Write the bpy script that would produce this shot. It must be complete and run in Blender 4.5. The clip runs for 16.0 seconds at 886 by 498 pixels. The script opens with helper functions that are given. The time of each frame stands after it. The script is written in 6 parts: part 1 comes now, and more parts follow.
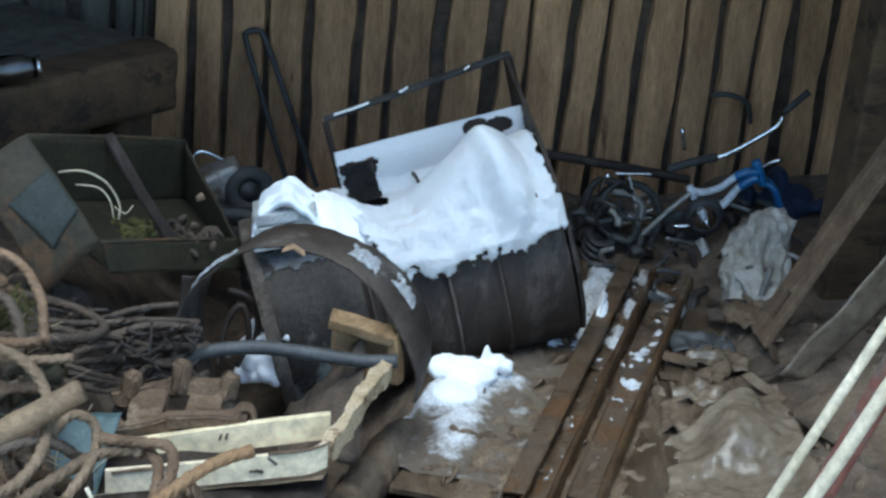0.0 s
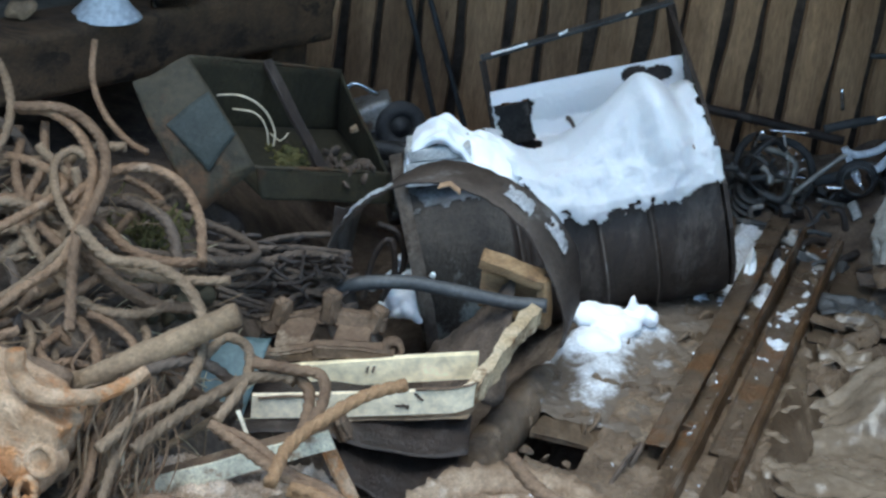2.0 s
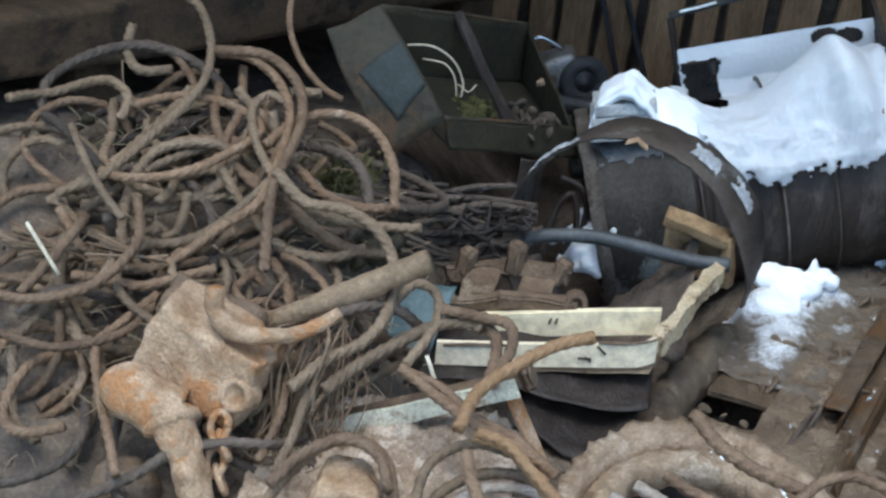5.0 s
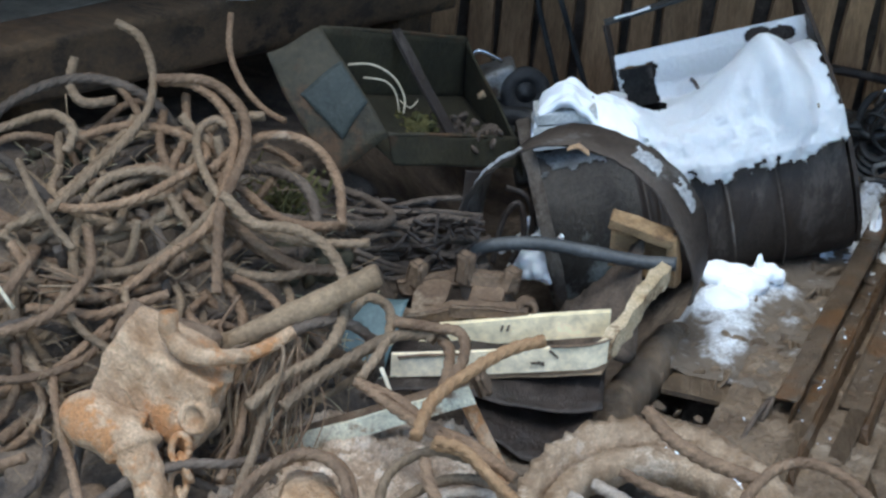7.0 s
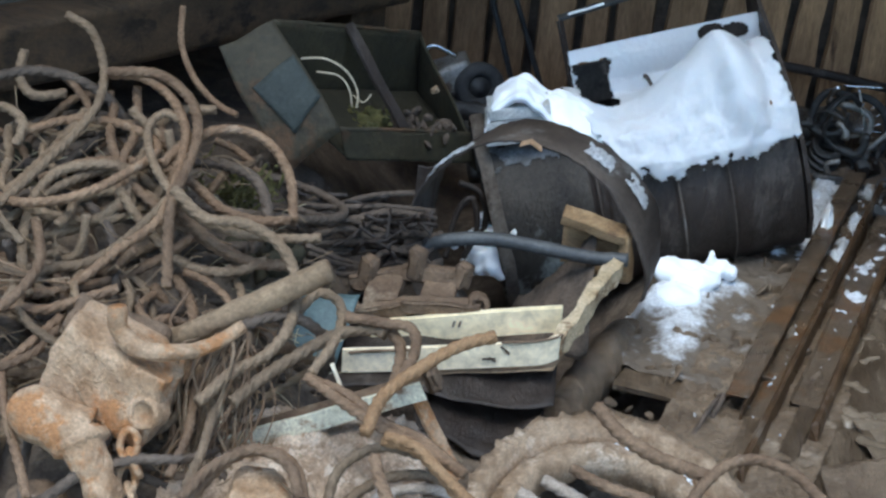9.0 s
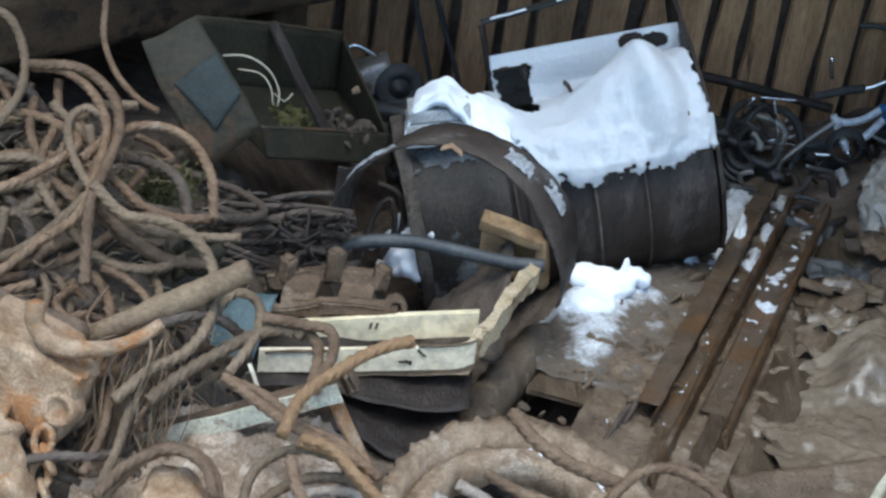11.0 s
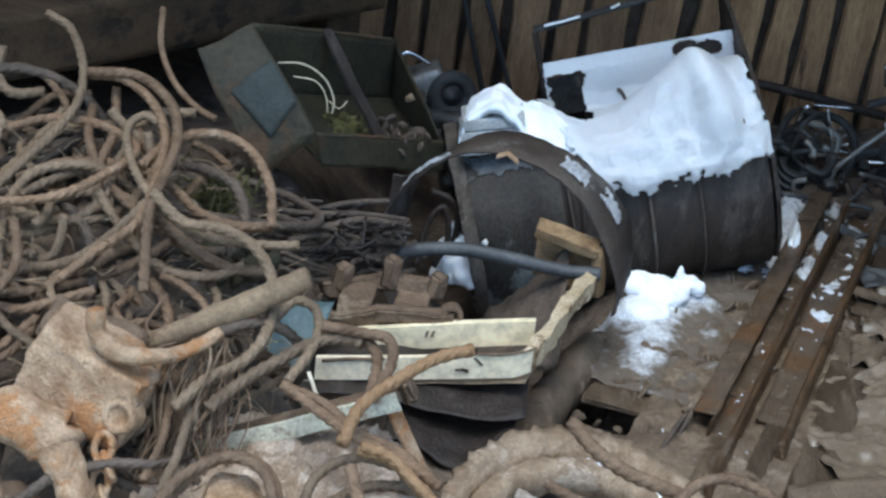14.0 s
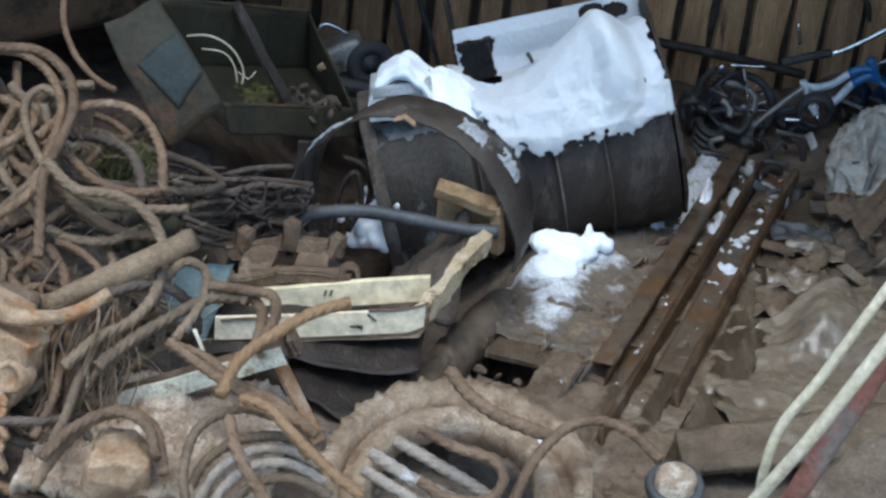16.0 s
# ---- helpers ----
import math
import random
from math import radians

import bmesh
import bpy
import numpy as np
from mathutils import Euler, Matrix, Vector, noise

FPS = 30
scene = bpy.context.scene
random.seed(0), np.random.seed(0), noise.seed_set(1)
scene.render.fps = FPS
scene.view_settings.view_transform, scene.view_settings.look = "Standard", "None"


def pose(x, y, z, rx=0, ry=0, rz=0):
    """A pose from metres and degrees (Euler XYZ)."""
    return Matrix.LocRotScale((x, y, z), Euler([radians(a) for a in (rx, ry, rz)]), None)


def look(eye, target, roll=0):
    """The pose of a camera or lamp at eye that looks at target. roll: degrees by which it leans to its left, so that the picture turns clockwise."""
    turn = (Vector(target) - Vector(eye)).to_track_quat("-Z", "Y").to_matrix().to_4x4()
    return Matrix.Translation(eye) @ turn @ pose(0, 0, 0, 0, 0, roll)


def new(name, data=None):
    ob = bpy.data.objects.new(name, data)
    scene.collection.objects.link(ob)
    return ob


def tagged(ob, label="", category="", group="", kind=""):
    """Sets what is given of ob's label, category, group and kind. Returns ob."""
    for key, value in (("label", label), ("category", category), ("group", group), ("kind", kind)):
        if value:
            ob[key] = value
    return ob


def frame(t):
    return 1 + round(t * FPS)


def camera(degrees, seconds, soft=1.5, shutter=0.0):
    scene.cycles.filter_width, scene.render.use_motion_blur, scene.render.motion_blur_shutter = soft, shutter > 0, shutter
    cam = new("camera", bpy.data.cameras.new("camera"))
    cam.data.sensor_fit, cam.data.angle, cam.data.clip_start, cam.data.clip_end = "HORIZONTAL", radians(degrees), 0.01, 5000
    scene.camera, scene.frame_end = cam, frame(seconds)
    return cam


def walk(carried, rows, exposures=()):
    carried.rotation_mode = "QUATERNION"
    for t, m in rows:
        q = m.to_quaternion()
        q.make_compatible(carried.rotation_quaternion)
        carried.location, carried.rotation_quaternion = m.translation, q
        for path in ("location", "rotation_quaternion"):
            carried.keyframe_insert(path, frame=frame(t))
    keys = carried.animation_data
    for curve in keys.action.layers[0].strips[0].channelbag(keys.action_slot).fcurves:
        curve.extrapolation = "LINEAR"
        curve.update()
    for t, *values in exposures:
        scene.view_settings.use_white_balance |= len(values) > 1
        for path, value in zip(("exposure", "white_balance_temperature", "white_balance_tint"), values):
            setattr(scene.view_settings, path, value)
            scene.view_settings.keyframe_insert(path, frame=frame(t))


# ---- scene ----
cam = camera(26.8, 16.0, soft=2.5, shutter=0.4)
PATH = [
    (0, (0.191, -0.157, 2.272), (0.264, 1.693, 1.516), 3.8),
    (0.5, (0.164, -0.137, 2.257), (0.214, 1.704, 1.477), 4.4),
    (1, (0.142, -0.115, 2.248), (0.162, 1.715, 1.442), 5.4),
    (1.5, (0.112, -0.126, 2.247), (0.104, 1.701, 1.434), 5.4),
    (2, (0.097, -0.125, 2.236), (0.052, 1.7, 1.418), 5.9),
    (2.5, (0.092, -0.121, 2.231), (0.023, 1.699, 1.404), 6.0),
    (3, (0.077, -0.11, 2.238), (-0.015, 1.698, 1.388), 7.1),
    (3.5, (0.047, -0.104, 2.236), (-0.068, 1.694, 1.369), 7.8),
    (4, (0.026, -0.127, 2.236), (-0.129, 1.665, 1.36), 7.4),
    (4.2, (0.017, -0.135, 2.235), (-0.162, 1.652, 1.356), 7.2),
    (6.3, (0.051, -0.221, 2.26), (-0.132, 1.576, 1.401), 4.6),
    (6.5, (0.049, -0.216, 2.25), (-0.113, 1.585, 1.395), 4.9),
    (7, (0.054, -0.231, 2.255), (-0.106, 1.57, 1.4), 3.4),
    (7.5, (0.087, -0.225, 2.269), (-0.079, 1.573, 1.41), 3.7),
    (8, (0.073, -0.218, 2.251), (-0.061, 1.585, 1.396), 3.8),
    (8.2, (0.078, -0.219, 2.239), (-0.048, 1.587, 1.388), 3.6),
    (10.3, (0.032, -0.224, 2.286), (-0.048, 1.574, 1.415), 5.9),
    (10.5, (0.04, -0.234, 2.282), (-0.029, 1.568, 1.416), 5.9),
    (11, (0.037, -0.23, 2.278), (0.023, 1.579, 1.423), 7.1),
    (11.5, (0.034, -0.226, 2.274), (0.034, 1.583, 1.42), 6.8),
    (12, (0.013, -0.222, 2.276), (-0.001, 1.583, 1.416), 7.3),
    (12.5, (0.003, -0.228, 2.279), (-0.036, 1.576, 1.415), 7.8),
    (13, (0.003, -0.219, 2.275), (-0.056, 1.584, 1.412), 6.9),
    (13.5, (-0.012, -0.217, 2.277), (-0.065, 1.588, 1.417), 6.9),
    (14, (-0.005, -0.226, 2.278), (-0.061, 1.581, 1.424), 6.7),
    (14.5, (-0.002, -0.234, 2.275), (-0.041, 1.576, 1.424), 7.0),
    (15, (0.045, -0.24, 2.279), (0.032, 1.569, 1.427), 6.6),
    (15.5, (0.15, -0.264, 2.285), (0.124, 1.54, 1.423), 4.6),
    (16, (0.277, -0.343, 2.308), (0.212, 1.456, 1.436), 5.0),
]
walk(cam, [(t, look(eye, target, roll)) for t, eye, target, roll in PATH], [(0.0, 0.52, 5660, -3), (1.0, 0.55, 5660, -3), (3.0, 0.54, 5750, 0), (6.0, 0.52, 5800, 1), (13.5, 0.52, 5800, 1), (16.0, 0.46, 5780, 1)])

# ---- light ----
world = bpy.data.worlds.new("overcast")
scene.world = world
world.use_nodes = True
wn = world.node_tree
sky = wn.nodes.new("ShaderNodeTexSky")
sky.sky_type, sky.sun_disc = "NISHITA", False
sky.sun_elevation, sky.sun_rotation = radians(70), radians(190)
wn.links.new(sky.outputs[0], wn.nodes["Background"].inputs[0])
wn.nodes["Background"].inputs[1].default_value = 0.25
sun_data = bpy.data.lights.new("sun", "SUN")
sun_data.energy, sun_data.angle, sun_data.color = 1.6, radians(36), (1.0, 0.97, 0.92)
sun = new("sun", sun_data)
sun.matrix_world = look((-0.3, 2.4, 5.0), (0.2, 4.1, 0.0))

# ---- materials ----


def material(name, c1, c2, scale=8.0, rough=0.8, metal=0.0, bump=0.4, stretch=(1, 1, 1), c3=None, spots=0.62, per_piece=0.0, wet=0.0):
    """A worn surface: two tones mixed by coarse noise, fine grain, spots of a third tone, relief."""
    m = bpy.data.materials.new(name)
    m.use_nodes = True
    t = m.node_tree
    n, l = t.nodes, t.links
    bsdf = n["Principled BSDF"]
    co = n.new("ShaderNodeTexCoord")
    mp = n.new("ShaderNodeMapping")
    mp.inputs["Scale"].default_value = stretch
    l.new(co.outputs["Object"], mp.inputs["Vector"])

    def noise_of(s, detail, rough_):
        x = n.new("ShaderNodeTexNoise")
        x.inputs["Scale"].default_value, x.inputs["Detail"].default_value, x.inputs["Roughness"].default_value = s, detail, rough_
        l.new(mp.outputs[0], x.inputs["Vector"])
        return x.outputs["Fac"]

    coarse, fine, blot = noise_of(scale, 6, 0.65), noise_of(scale * 9, 4, 0.7), noise_of(scale * 0.45 + 1.3, 8, 0.7)
    ramp = n.new("ShaderNodeValToRGB")
    ramp.color_ramp.elements[0].position, ramp.color_ramp.elements[1].position = 0.36, 0.66
    ramp.color_ramp.elements[0].color, ramp.color_ramp.elements[1].color = (*c1, 1), (*c2, 1)
    l.new(coarse, ramp.inputs[0])
    colour = ramp.outputs[0]

    def mix(kind, fac, a, b):
        x = n.new("ShaderNodeMix")
        x.data_type, x.blend_type = "RGBA", kind
        for socket, value in ((x.inputs[0], fac), (x.inputs[6], a), (x.inputs[7], b)):
            if hasattr(value, "is_output"):
                l.new(value, socket)
            elif isinstance(value, tuple):
                socket.default_value = (*value, 1)
            else:
                socket.default_value = value
        return x.outputs[2]

    if c3:
        r3 = n.new("ShaderNodeValToRGB")
        r3.color_ramp.elements[0].position, r3.color_ramp.elements[1].position = spots, spots + 0.07
        l.new(blot, r3.inputs[0])
        colour = mix("MIX", r3.outputs[0], colour, c3)
    grain = n.new("ShaderNodeMapRange")
    grain.inputs[1].default_value, grain.inputs[2].default_value, grain.inputs[3].default_value, grain.inputs[4].default_value = 0.25, 0.75, 0.62, 1.3
    l.new(fine, grain.inputs[0])
    colour = mix("MULTIPLY", 1.0, colour, grain.outputs[0])
    if per_piece:
        info = n.new("ShaderNodeObjectInfo")
        vary = n.new("ShaderNodeMapRange")
        vary.inputs[3].default_value, vary.inputs[4].default_value = 1 - per_piece, 1 + per_piece
        l.new(info.outputs["Random"], vary.inputs[0])
        colour = mix("MULTIPLY", 1.0, colour, vary.outputs[0])
    l.new(colour, bsdf.inputs["Base Color"])
    rr = n.new("ShaderNodeMapRange")
    rr.inputs[3].default_value, rr.inputs[4].default_value = max(0.05, rough - 0.18 - wet), min(1.0, rough + 0.15)
    l.new(blot, rr.inputs[0])
    l.new(rr.outputs[0], bsdf.inputs["Roughness"])
    bsdf.inputs["Metallic"].default_value = metal
    add = n.new("ShaderNodeMath")
    l.new(coarse, add.inputs[0])
    l.new(fine, add.inputs[1])
    bp = n.new("ShaderNodeBump")
    bp.inputs["Strength"].default_value, bp.inputs["Distance"].default_value = bump, 0.012
    l.new(add.outputs[0], bp.inputs["Height"])
    l.new(bp.outputs[0], bsdf.inputs["Normal"])
    return m


WALL_WOOD = material("wall_wood", (0.251, 0.139, 0.0637), (0.445, 0.26, 0.126), 5, 0.85, bump=0.3, stretch=(3, 3, 0.5), c3=(0.0923, 0.0468, 0.0234), spots=0.66, per_piece=0.3)
GREY_WOOD = material("grey_wood", (0.063, 0.055, 0.041), (0.135, 0.117, 0.086), 6, 0.9, stretch=(3, 3, 0.4), per_piece=0.25)
BARK = material("bark", (0.075, 0.056, 0.04), (0.17, 0.122, 0.088), 14, 0.95, bump=0.8)
BEAM_WOOD = material("beam_wood", (0.0506, 0.0295, 0.0137), (0.12, 0.0692, 0.0309), 4, 0.85, bump=0.5, stretch=(0.6, 3, 3), c3=(0.03, 0.0184, 0.00811), spots=0.55)
PLANK_WOOD = material("plank_wood", (0.0808, 0.0544, 0.0323), (0.166, 0.119, 0.0765), 6, 0.5, bump=0.9, stretch=(3, 0.6, 1), c3=(0.204, 0.151, 0.1), spots=0.54, per_piece=0.15, wet=0.22)
STICK_WOOD = material("stick_wood", (0.188, 0.124, 0.0688), (0.326, 0.224, 0.13), 9, 0.85, bump=0.5, c3=(0.12, 0.072, 0.0344))
RUST = material("rust", (0.13, 0.08, 0.046), (0.25, 0.165, 0.1), 13, 0.75, 0.05, 0.8, c3=(0.32, 0.24, 0.16), spots=0.57)
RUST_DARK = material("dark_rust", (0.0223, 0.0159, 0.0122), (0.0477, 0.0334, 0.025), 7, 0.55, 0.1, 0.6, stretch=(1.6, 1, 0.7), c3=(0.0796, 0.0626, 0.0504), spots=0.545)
RUST_PALE = material("pale_rust", (0.372, 0.216, 0.108), (0.696, 0.48, 0.3), 15, 0.62, 0.0, 0.9, c3=(0.516, 0.24, 0.09), spots=0.53, wet=0.2)
DRUM_GREY = material("sooty_drum", (0.03, 0.024, 0.019), (0.068, 0.057, 0.045), 8, 0.65, 0.1, 0.7, stretch=(1, 1, 0.6), c3=(0.26, 0.265, 0.24), spots=0.525)
DRUM_PALE = material("flaked_drum_edge", (0.1, 0.078, 0.06), (0.23, 0.195, 0.16), 14, 0.7, 0.05, 0.8, c3=(0.06, 0.042, 0.03), spots=0.55)
DIRTY_SNOW = material("dirty_snow", (0.648, 0.648, 0.657), (0.792, 0.81, 0.828), 14, 0.7, bump=0.6, c3=(0.378, 0.333, 0.279), spots=0.57)
RUST_RAIL = material("rail_rust", (0.064, 0.0336, 0.0144), (0.136, 0.076, 0.0336), 11, 0.45, 0.1, 0.7, c3=(0.176, 0.132, 0.092), spots=0.58, wet=0.2)
RAIL_MUD = material("rail_mud", (0.069, 0.046, 0.0276), (0.152, 0.106, 0.0662), 9, 0.45, 0.0, 0.8, c3=(0.129, 0.0644, 0.0239), spots=0.53, wet=0.22)
HOOP_RUST = material("hoop_rust", (0.0595, 0.0442, 0.034), (0.123, 0.0978, 0.0782), 9, 0.6, 0.1, 0.6, c3=(0.23, 0.217, 0.2), spots=0.57)
SPROCKET = material("muddy_casting", (0.29, 0.185, 0.105), (0.58, 0.42, 0.275), 16, 0.6, 0.0, 0.9, c3=(0.66, 0.52, 0.38), spots=0.57, wet=0.2)
FROST = material("frost", (0.16, 0.155, 0.15), (0.42, 0.43, 0.44), 18, 0.8, bump=0.6, c3=(0.1, 0.08, 0.065), spots=0.56)
CABLE = material("cable_steel", (0.149, 0.0853, 0.0443), (0.265, 0.166, 0.0942), 16, 0.72, 0.05, 0.6, c3=(0.298, 0.207, 0.133), spots=0.6, per_piece=0.25)
CABLE_GREY = material("cable_grey", (0.167, 0.11, 0.0623), (0.271, 0.187, 0.113), 16, 0.75, 0.05, 0.6, c3=(0.127, 0.0705, 0.0342), per_piece=0.22)
CABLE_DARK = material("cable_dark", (0.062, 0.043, 0.029), (0.124, 0.09, 0.064), 16, 0.8, 0.05, 0.5, per_piece=0.35)
CABLE_ORANGE = material("cable_orange", (0.275, 0.15, 0.0654), (0.381, 0.224, 0.108), 18, 0.75, 0.05, 0.6, c3=(0.229, 0.15, 0.0859), per_piece=0.15)
EARTH = material("earth", (0.105, 0.076, 0.053), (0.235, 0.172, 0.12), 11, 0.95, bump=1.0, c3=(0.29, 0.225, 0.165), spots=0.57)
MUD = material("mud", (0.13, 0.087, 0.052), (0.245, 0.174, 0.11), 11, 0.55, bump=0.9, c3=(0.31, 0.24, 0.17), spots=0.56, wet=0.25)
CLAY = material("clay", (0.366, 0.244, 0.152), (0.708, 0.525, 0.366), 20, 0.68, bump=0.9, c3=(0.83, 0.671, 0.512), spots=0.53, wet=0.15)
CREAM = material("cream_enamel", (0.84, 0.69, 0.42), (0.95, 0.81, 0.53), 3, 0.35, bump=0.05, c3=(0.36, 0.22, 0.11), spots=0.7)
ENAMEL_WHITE = material("white_enamel", (0.8, 0.655, 0.43), (0.91, 0.775, 0.56), 4, 0.3, bump=0.06, c3=(0.34, 0.2, 0.1), spots=0.66)
CABLE_FROST = material("cable_frosted", (0.34, 0.26, 0.19), (0.52, 0.42, 0.33), 22, 0.7, 0.0, 0.7, c3=(0.66, 0.61, 0.56), spots=0.58)
FOAM = material("old_foam", (0.5, 0.36, 0.2), (0.78, 0.62, 0.4), 14, 0.9, bump=0.9, c3=(0.27, 0.155, 0.075), spots=0.53)
BROWN_PAPER = material("brown_board", (0.22, 0.125, 0.052), (0.4, 0.26, 0.13), 9, 0.7, bump=0.8, stretch=(1, 1, 3), c3=(0.13, 0.072, 0.033), spots=0.54)
BLUE_SHEET = material("blue_sheet", (0.067, 0.104, 0.109), (0.102, 0.148, 0.143), 6, 0.6, bump=0.3, c3=(0.087, 0.066, 0.04), spots=0.58)
GREY_SHEET = material("grey_sheet", (0.036, 0.029, 0.015), (0.07, 0.055, 0.03), 5, 0.75, bump=0.6, c3=(0.1, 0.054, 0.024), spots=0.52)
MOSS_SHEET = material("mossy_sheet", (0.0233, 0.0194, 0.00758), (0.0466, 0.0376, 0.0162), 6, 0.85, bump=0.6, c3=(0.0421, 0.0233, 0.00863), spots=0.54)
MOSS = material("moss", (0.09, 0.086, 0.023), (0.2, 0.172, 0.054), 20, 0.95, bump=1.0)
BLACK_METAL = material("black_metal", (0.03, 0.03, 0.031), (0.085, 0.082, 0.077), 12, 0.4, 0.3, 0.4, c3=(0.18, 0.165, 0.15), spots=0.6)
RUBBER = material("rubber", (0.021, 0.021, 0.021), (0.053, 0.05, 0.047), 20, 0.75, bump=0.2)
HOSE = material("hose_rubber", (0.045, 0.045, 0.045), (0.0825, 0.0825, 0.0788), 10, 0.55, bump=0.2, c3=(0.12, 0.105, 0.09), spots=0.66)
BIKE_BLUE = material("blue_paint", (0.02, 0.09, 0.22), (0.03, 0.14, 0.32), 5, 0.35, bump=0.05, c3=(0.05, 0.06, 0.08), spots=0.6)
BIKE_WHITE = material("white_paint", (0.5, 0.52, 0.55), (0.68, 0.7, 0.72), 6, 0.4, bump=0.05, c3=(0.2, 0.2, 0.2), spots=0.7)
CHROME = material("chrome", (0.55, 0.55, 0.56), (0.7, 0.7, 0.7), 9, 0.25, 1.0, 0.05)
DULL_STEEL = material("dull_steel", (0.2, 0.19, 0.17), (0.36, 0.34, 0.31), 12, 0.45, 0.5, 0.3, c3=(0.12, 0.08, 0.05), spots=0.55)
BAG = material("dirty_plastic", (0.28, 0.25, 0.205), (0.5, 0.46, 0.39), 6, 0.35, bump=0.4, c3=(0.19, 0.125, 0.07), spots=0.56)
FILM = material("muddy_film", (0.15, 0.112, 0.075), (0.25, 0.195, 0.138), 3, 0.3, bump=0.3, c3=(0.14, 0.1, 0.066), spots=0.62, wet=0.18)
BONE_PAINT = material("bone_paint", (0.576, 0.482, 0.323), (0.72, 0.616, 0.441), 8, 0.55, bump=0.2, c3=(0.36, 0.224, 0.118), spots=0.7)
RED_PAINT = material("red_paint", (0.2, 0.07, 0.045), (0.28, 0.12, 0.085), 8, 0.6, bump=0.3, c3=(0.2, 0.15, 0.12), spots=0.52)
STRAW = material("straw", (0.36, 0.3, 0.18), (0.5, 0.43, 0.28), 20, 0.9, bump=0.2)
ROOF_METAL = material("roof_metal", (0.2, 0.19, 0.17), (0.3, 0.28, 0.26), 4, 0.6, 0.3, 0.2)
WHITE_GLAZE = material("white_glaze", (0.6, 0.62, 0.62), (0.7, 0.71, 0.7), 6, 0.3, bump=0.05)
SNOW = bpy.data.materials.new("snow")
SNOW.use_nodes = True
sn, sl = SNOW.node_tree.nodes, SNOW.node_tree.links
sb = sn["Principled BSDF"]
sb.inputs["Roughness"].default_value, sb.inputs["Subsurface Weight"].default_value = 0.7, 0.15
sb.inputs["Subsurface Radius"].default_value = (0.02, 0.025, 0.03)
sco = sn.new("ShaderNodeTexCoord")
sramp = sn.new("ShaderNodeValToRGB")
sramp.color_ramp.elements[0].position, sramp.color_ramp.elements[1].position = 0.3, 0.5
sramp.color_ramp.elements[0].color, sramp.color_ramp.elements[1].color = (0.9, 0.92, 0.95, 1), (0.94, 0.96, 0.98, 1)
heights = []
for s_, d_ in ((9, 5), (70, 4)):
    nz = sn.new("ShaderNodeTexNoise")
    nz.inputs["Scale"].default_value, nz.inputs["Detail"].default_value = s_, d_
    sl.new(sco.outputs["Object"], nz.inputs["Vector"])
    heights.append(nz.outputs["Fac"])
sl.new(heights[0], sramp.inputs[0])
sl.new(sramp.outputs[0], sb.inputs["Base Color"])
sbump = sn.new("ShaderNodeBump")
sbump.inputs["Strength"].default_value, sbump.inputs["Distance"].default_value = 0.25, 0.006
sl.new(heights[1], sbump.inputs["Height"])
sl.new(sbump.outputs[0], sb.inputs["Normal"])


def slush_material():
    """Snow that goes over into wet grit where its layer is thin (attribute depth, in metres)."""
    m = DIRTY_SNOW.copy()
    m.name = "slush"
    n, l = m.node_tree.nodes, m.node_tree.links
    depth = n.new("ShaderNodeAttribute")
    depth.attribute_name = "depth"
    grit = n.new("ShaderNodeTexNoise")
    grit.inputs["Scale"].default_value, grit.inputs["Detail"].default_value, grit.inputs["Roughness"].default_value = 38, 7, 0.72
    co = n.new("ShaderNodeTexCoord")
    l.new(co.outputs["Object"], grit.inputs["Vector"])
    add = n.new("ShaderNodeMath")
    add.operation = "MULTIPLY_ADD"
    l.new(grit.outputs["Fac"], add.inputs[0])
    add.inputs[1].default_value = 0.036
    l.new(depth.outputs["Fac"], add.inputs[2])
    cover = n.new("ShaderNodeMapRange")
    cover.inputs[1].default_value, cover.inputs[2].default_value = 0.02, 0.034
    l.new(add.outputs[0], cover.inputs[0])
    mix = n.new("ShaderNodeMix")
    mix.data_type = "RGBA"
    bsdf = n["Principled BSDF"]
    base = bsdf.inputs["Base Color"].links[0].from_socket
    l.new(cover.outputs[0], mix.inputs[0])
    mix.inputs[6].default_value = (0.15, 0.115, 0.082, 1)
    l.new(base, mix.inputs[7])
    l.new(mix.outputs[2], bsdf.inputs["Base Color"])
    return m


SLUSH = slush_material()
GLASS = bpy.data.materials.new("jar_glass")
GLASS.use_nodes = True
GLASS.node_tree.nodes["Principled BSDF"].inputs["Transmission Weight"].default_value = 1.0
GLASS.node_tree.nodes["Principled BSDF"].inputs["Roughness"].default_value = 0.06

# ---- builders ----


def thing(name, label, category, at=(0, 0, 0), group="", kind=""):
    ob = new(name)
    ob.location = at
    ob.empty_display_size = 0.05
    return tagged(ob, label, category, group, kind)


def mesh_of(name, bm, mat, smooth=True):
    me = bpy.data.meshes.new(name)
    bm.normal_update()
    bm.to_mesh(me)
    bm.free()
    me.materials.append(mat)
    for p in me.polygons:
        p.use_smooth = smooth
    return me


def part(name, bm, mat, parent, label="", smooth=True):
    """One mesh object in world coordinates under a thing or a part."""
    ob = new(name, mesh_of(name, bm, mat, smooth))
    if parent is not None:
        bpy.context.view_layer.update()
        ob.parent = parent
        ob.matrix_parent_inverse = parent.matrix_world.inverted()
    return tagged(ob, label)


def solo(name, bm, mat, label, category, group="", kind="", smooth=True):
    return tagged(new(name, mesh_of(name, bm, mat, smooth)), label, category, group, kind)


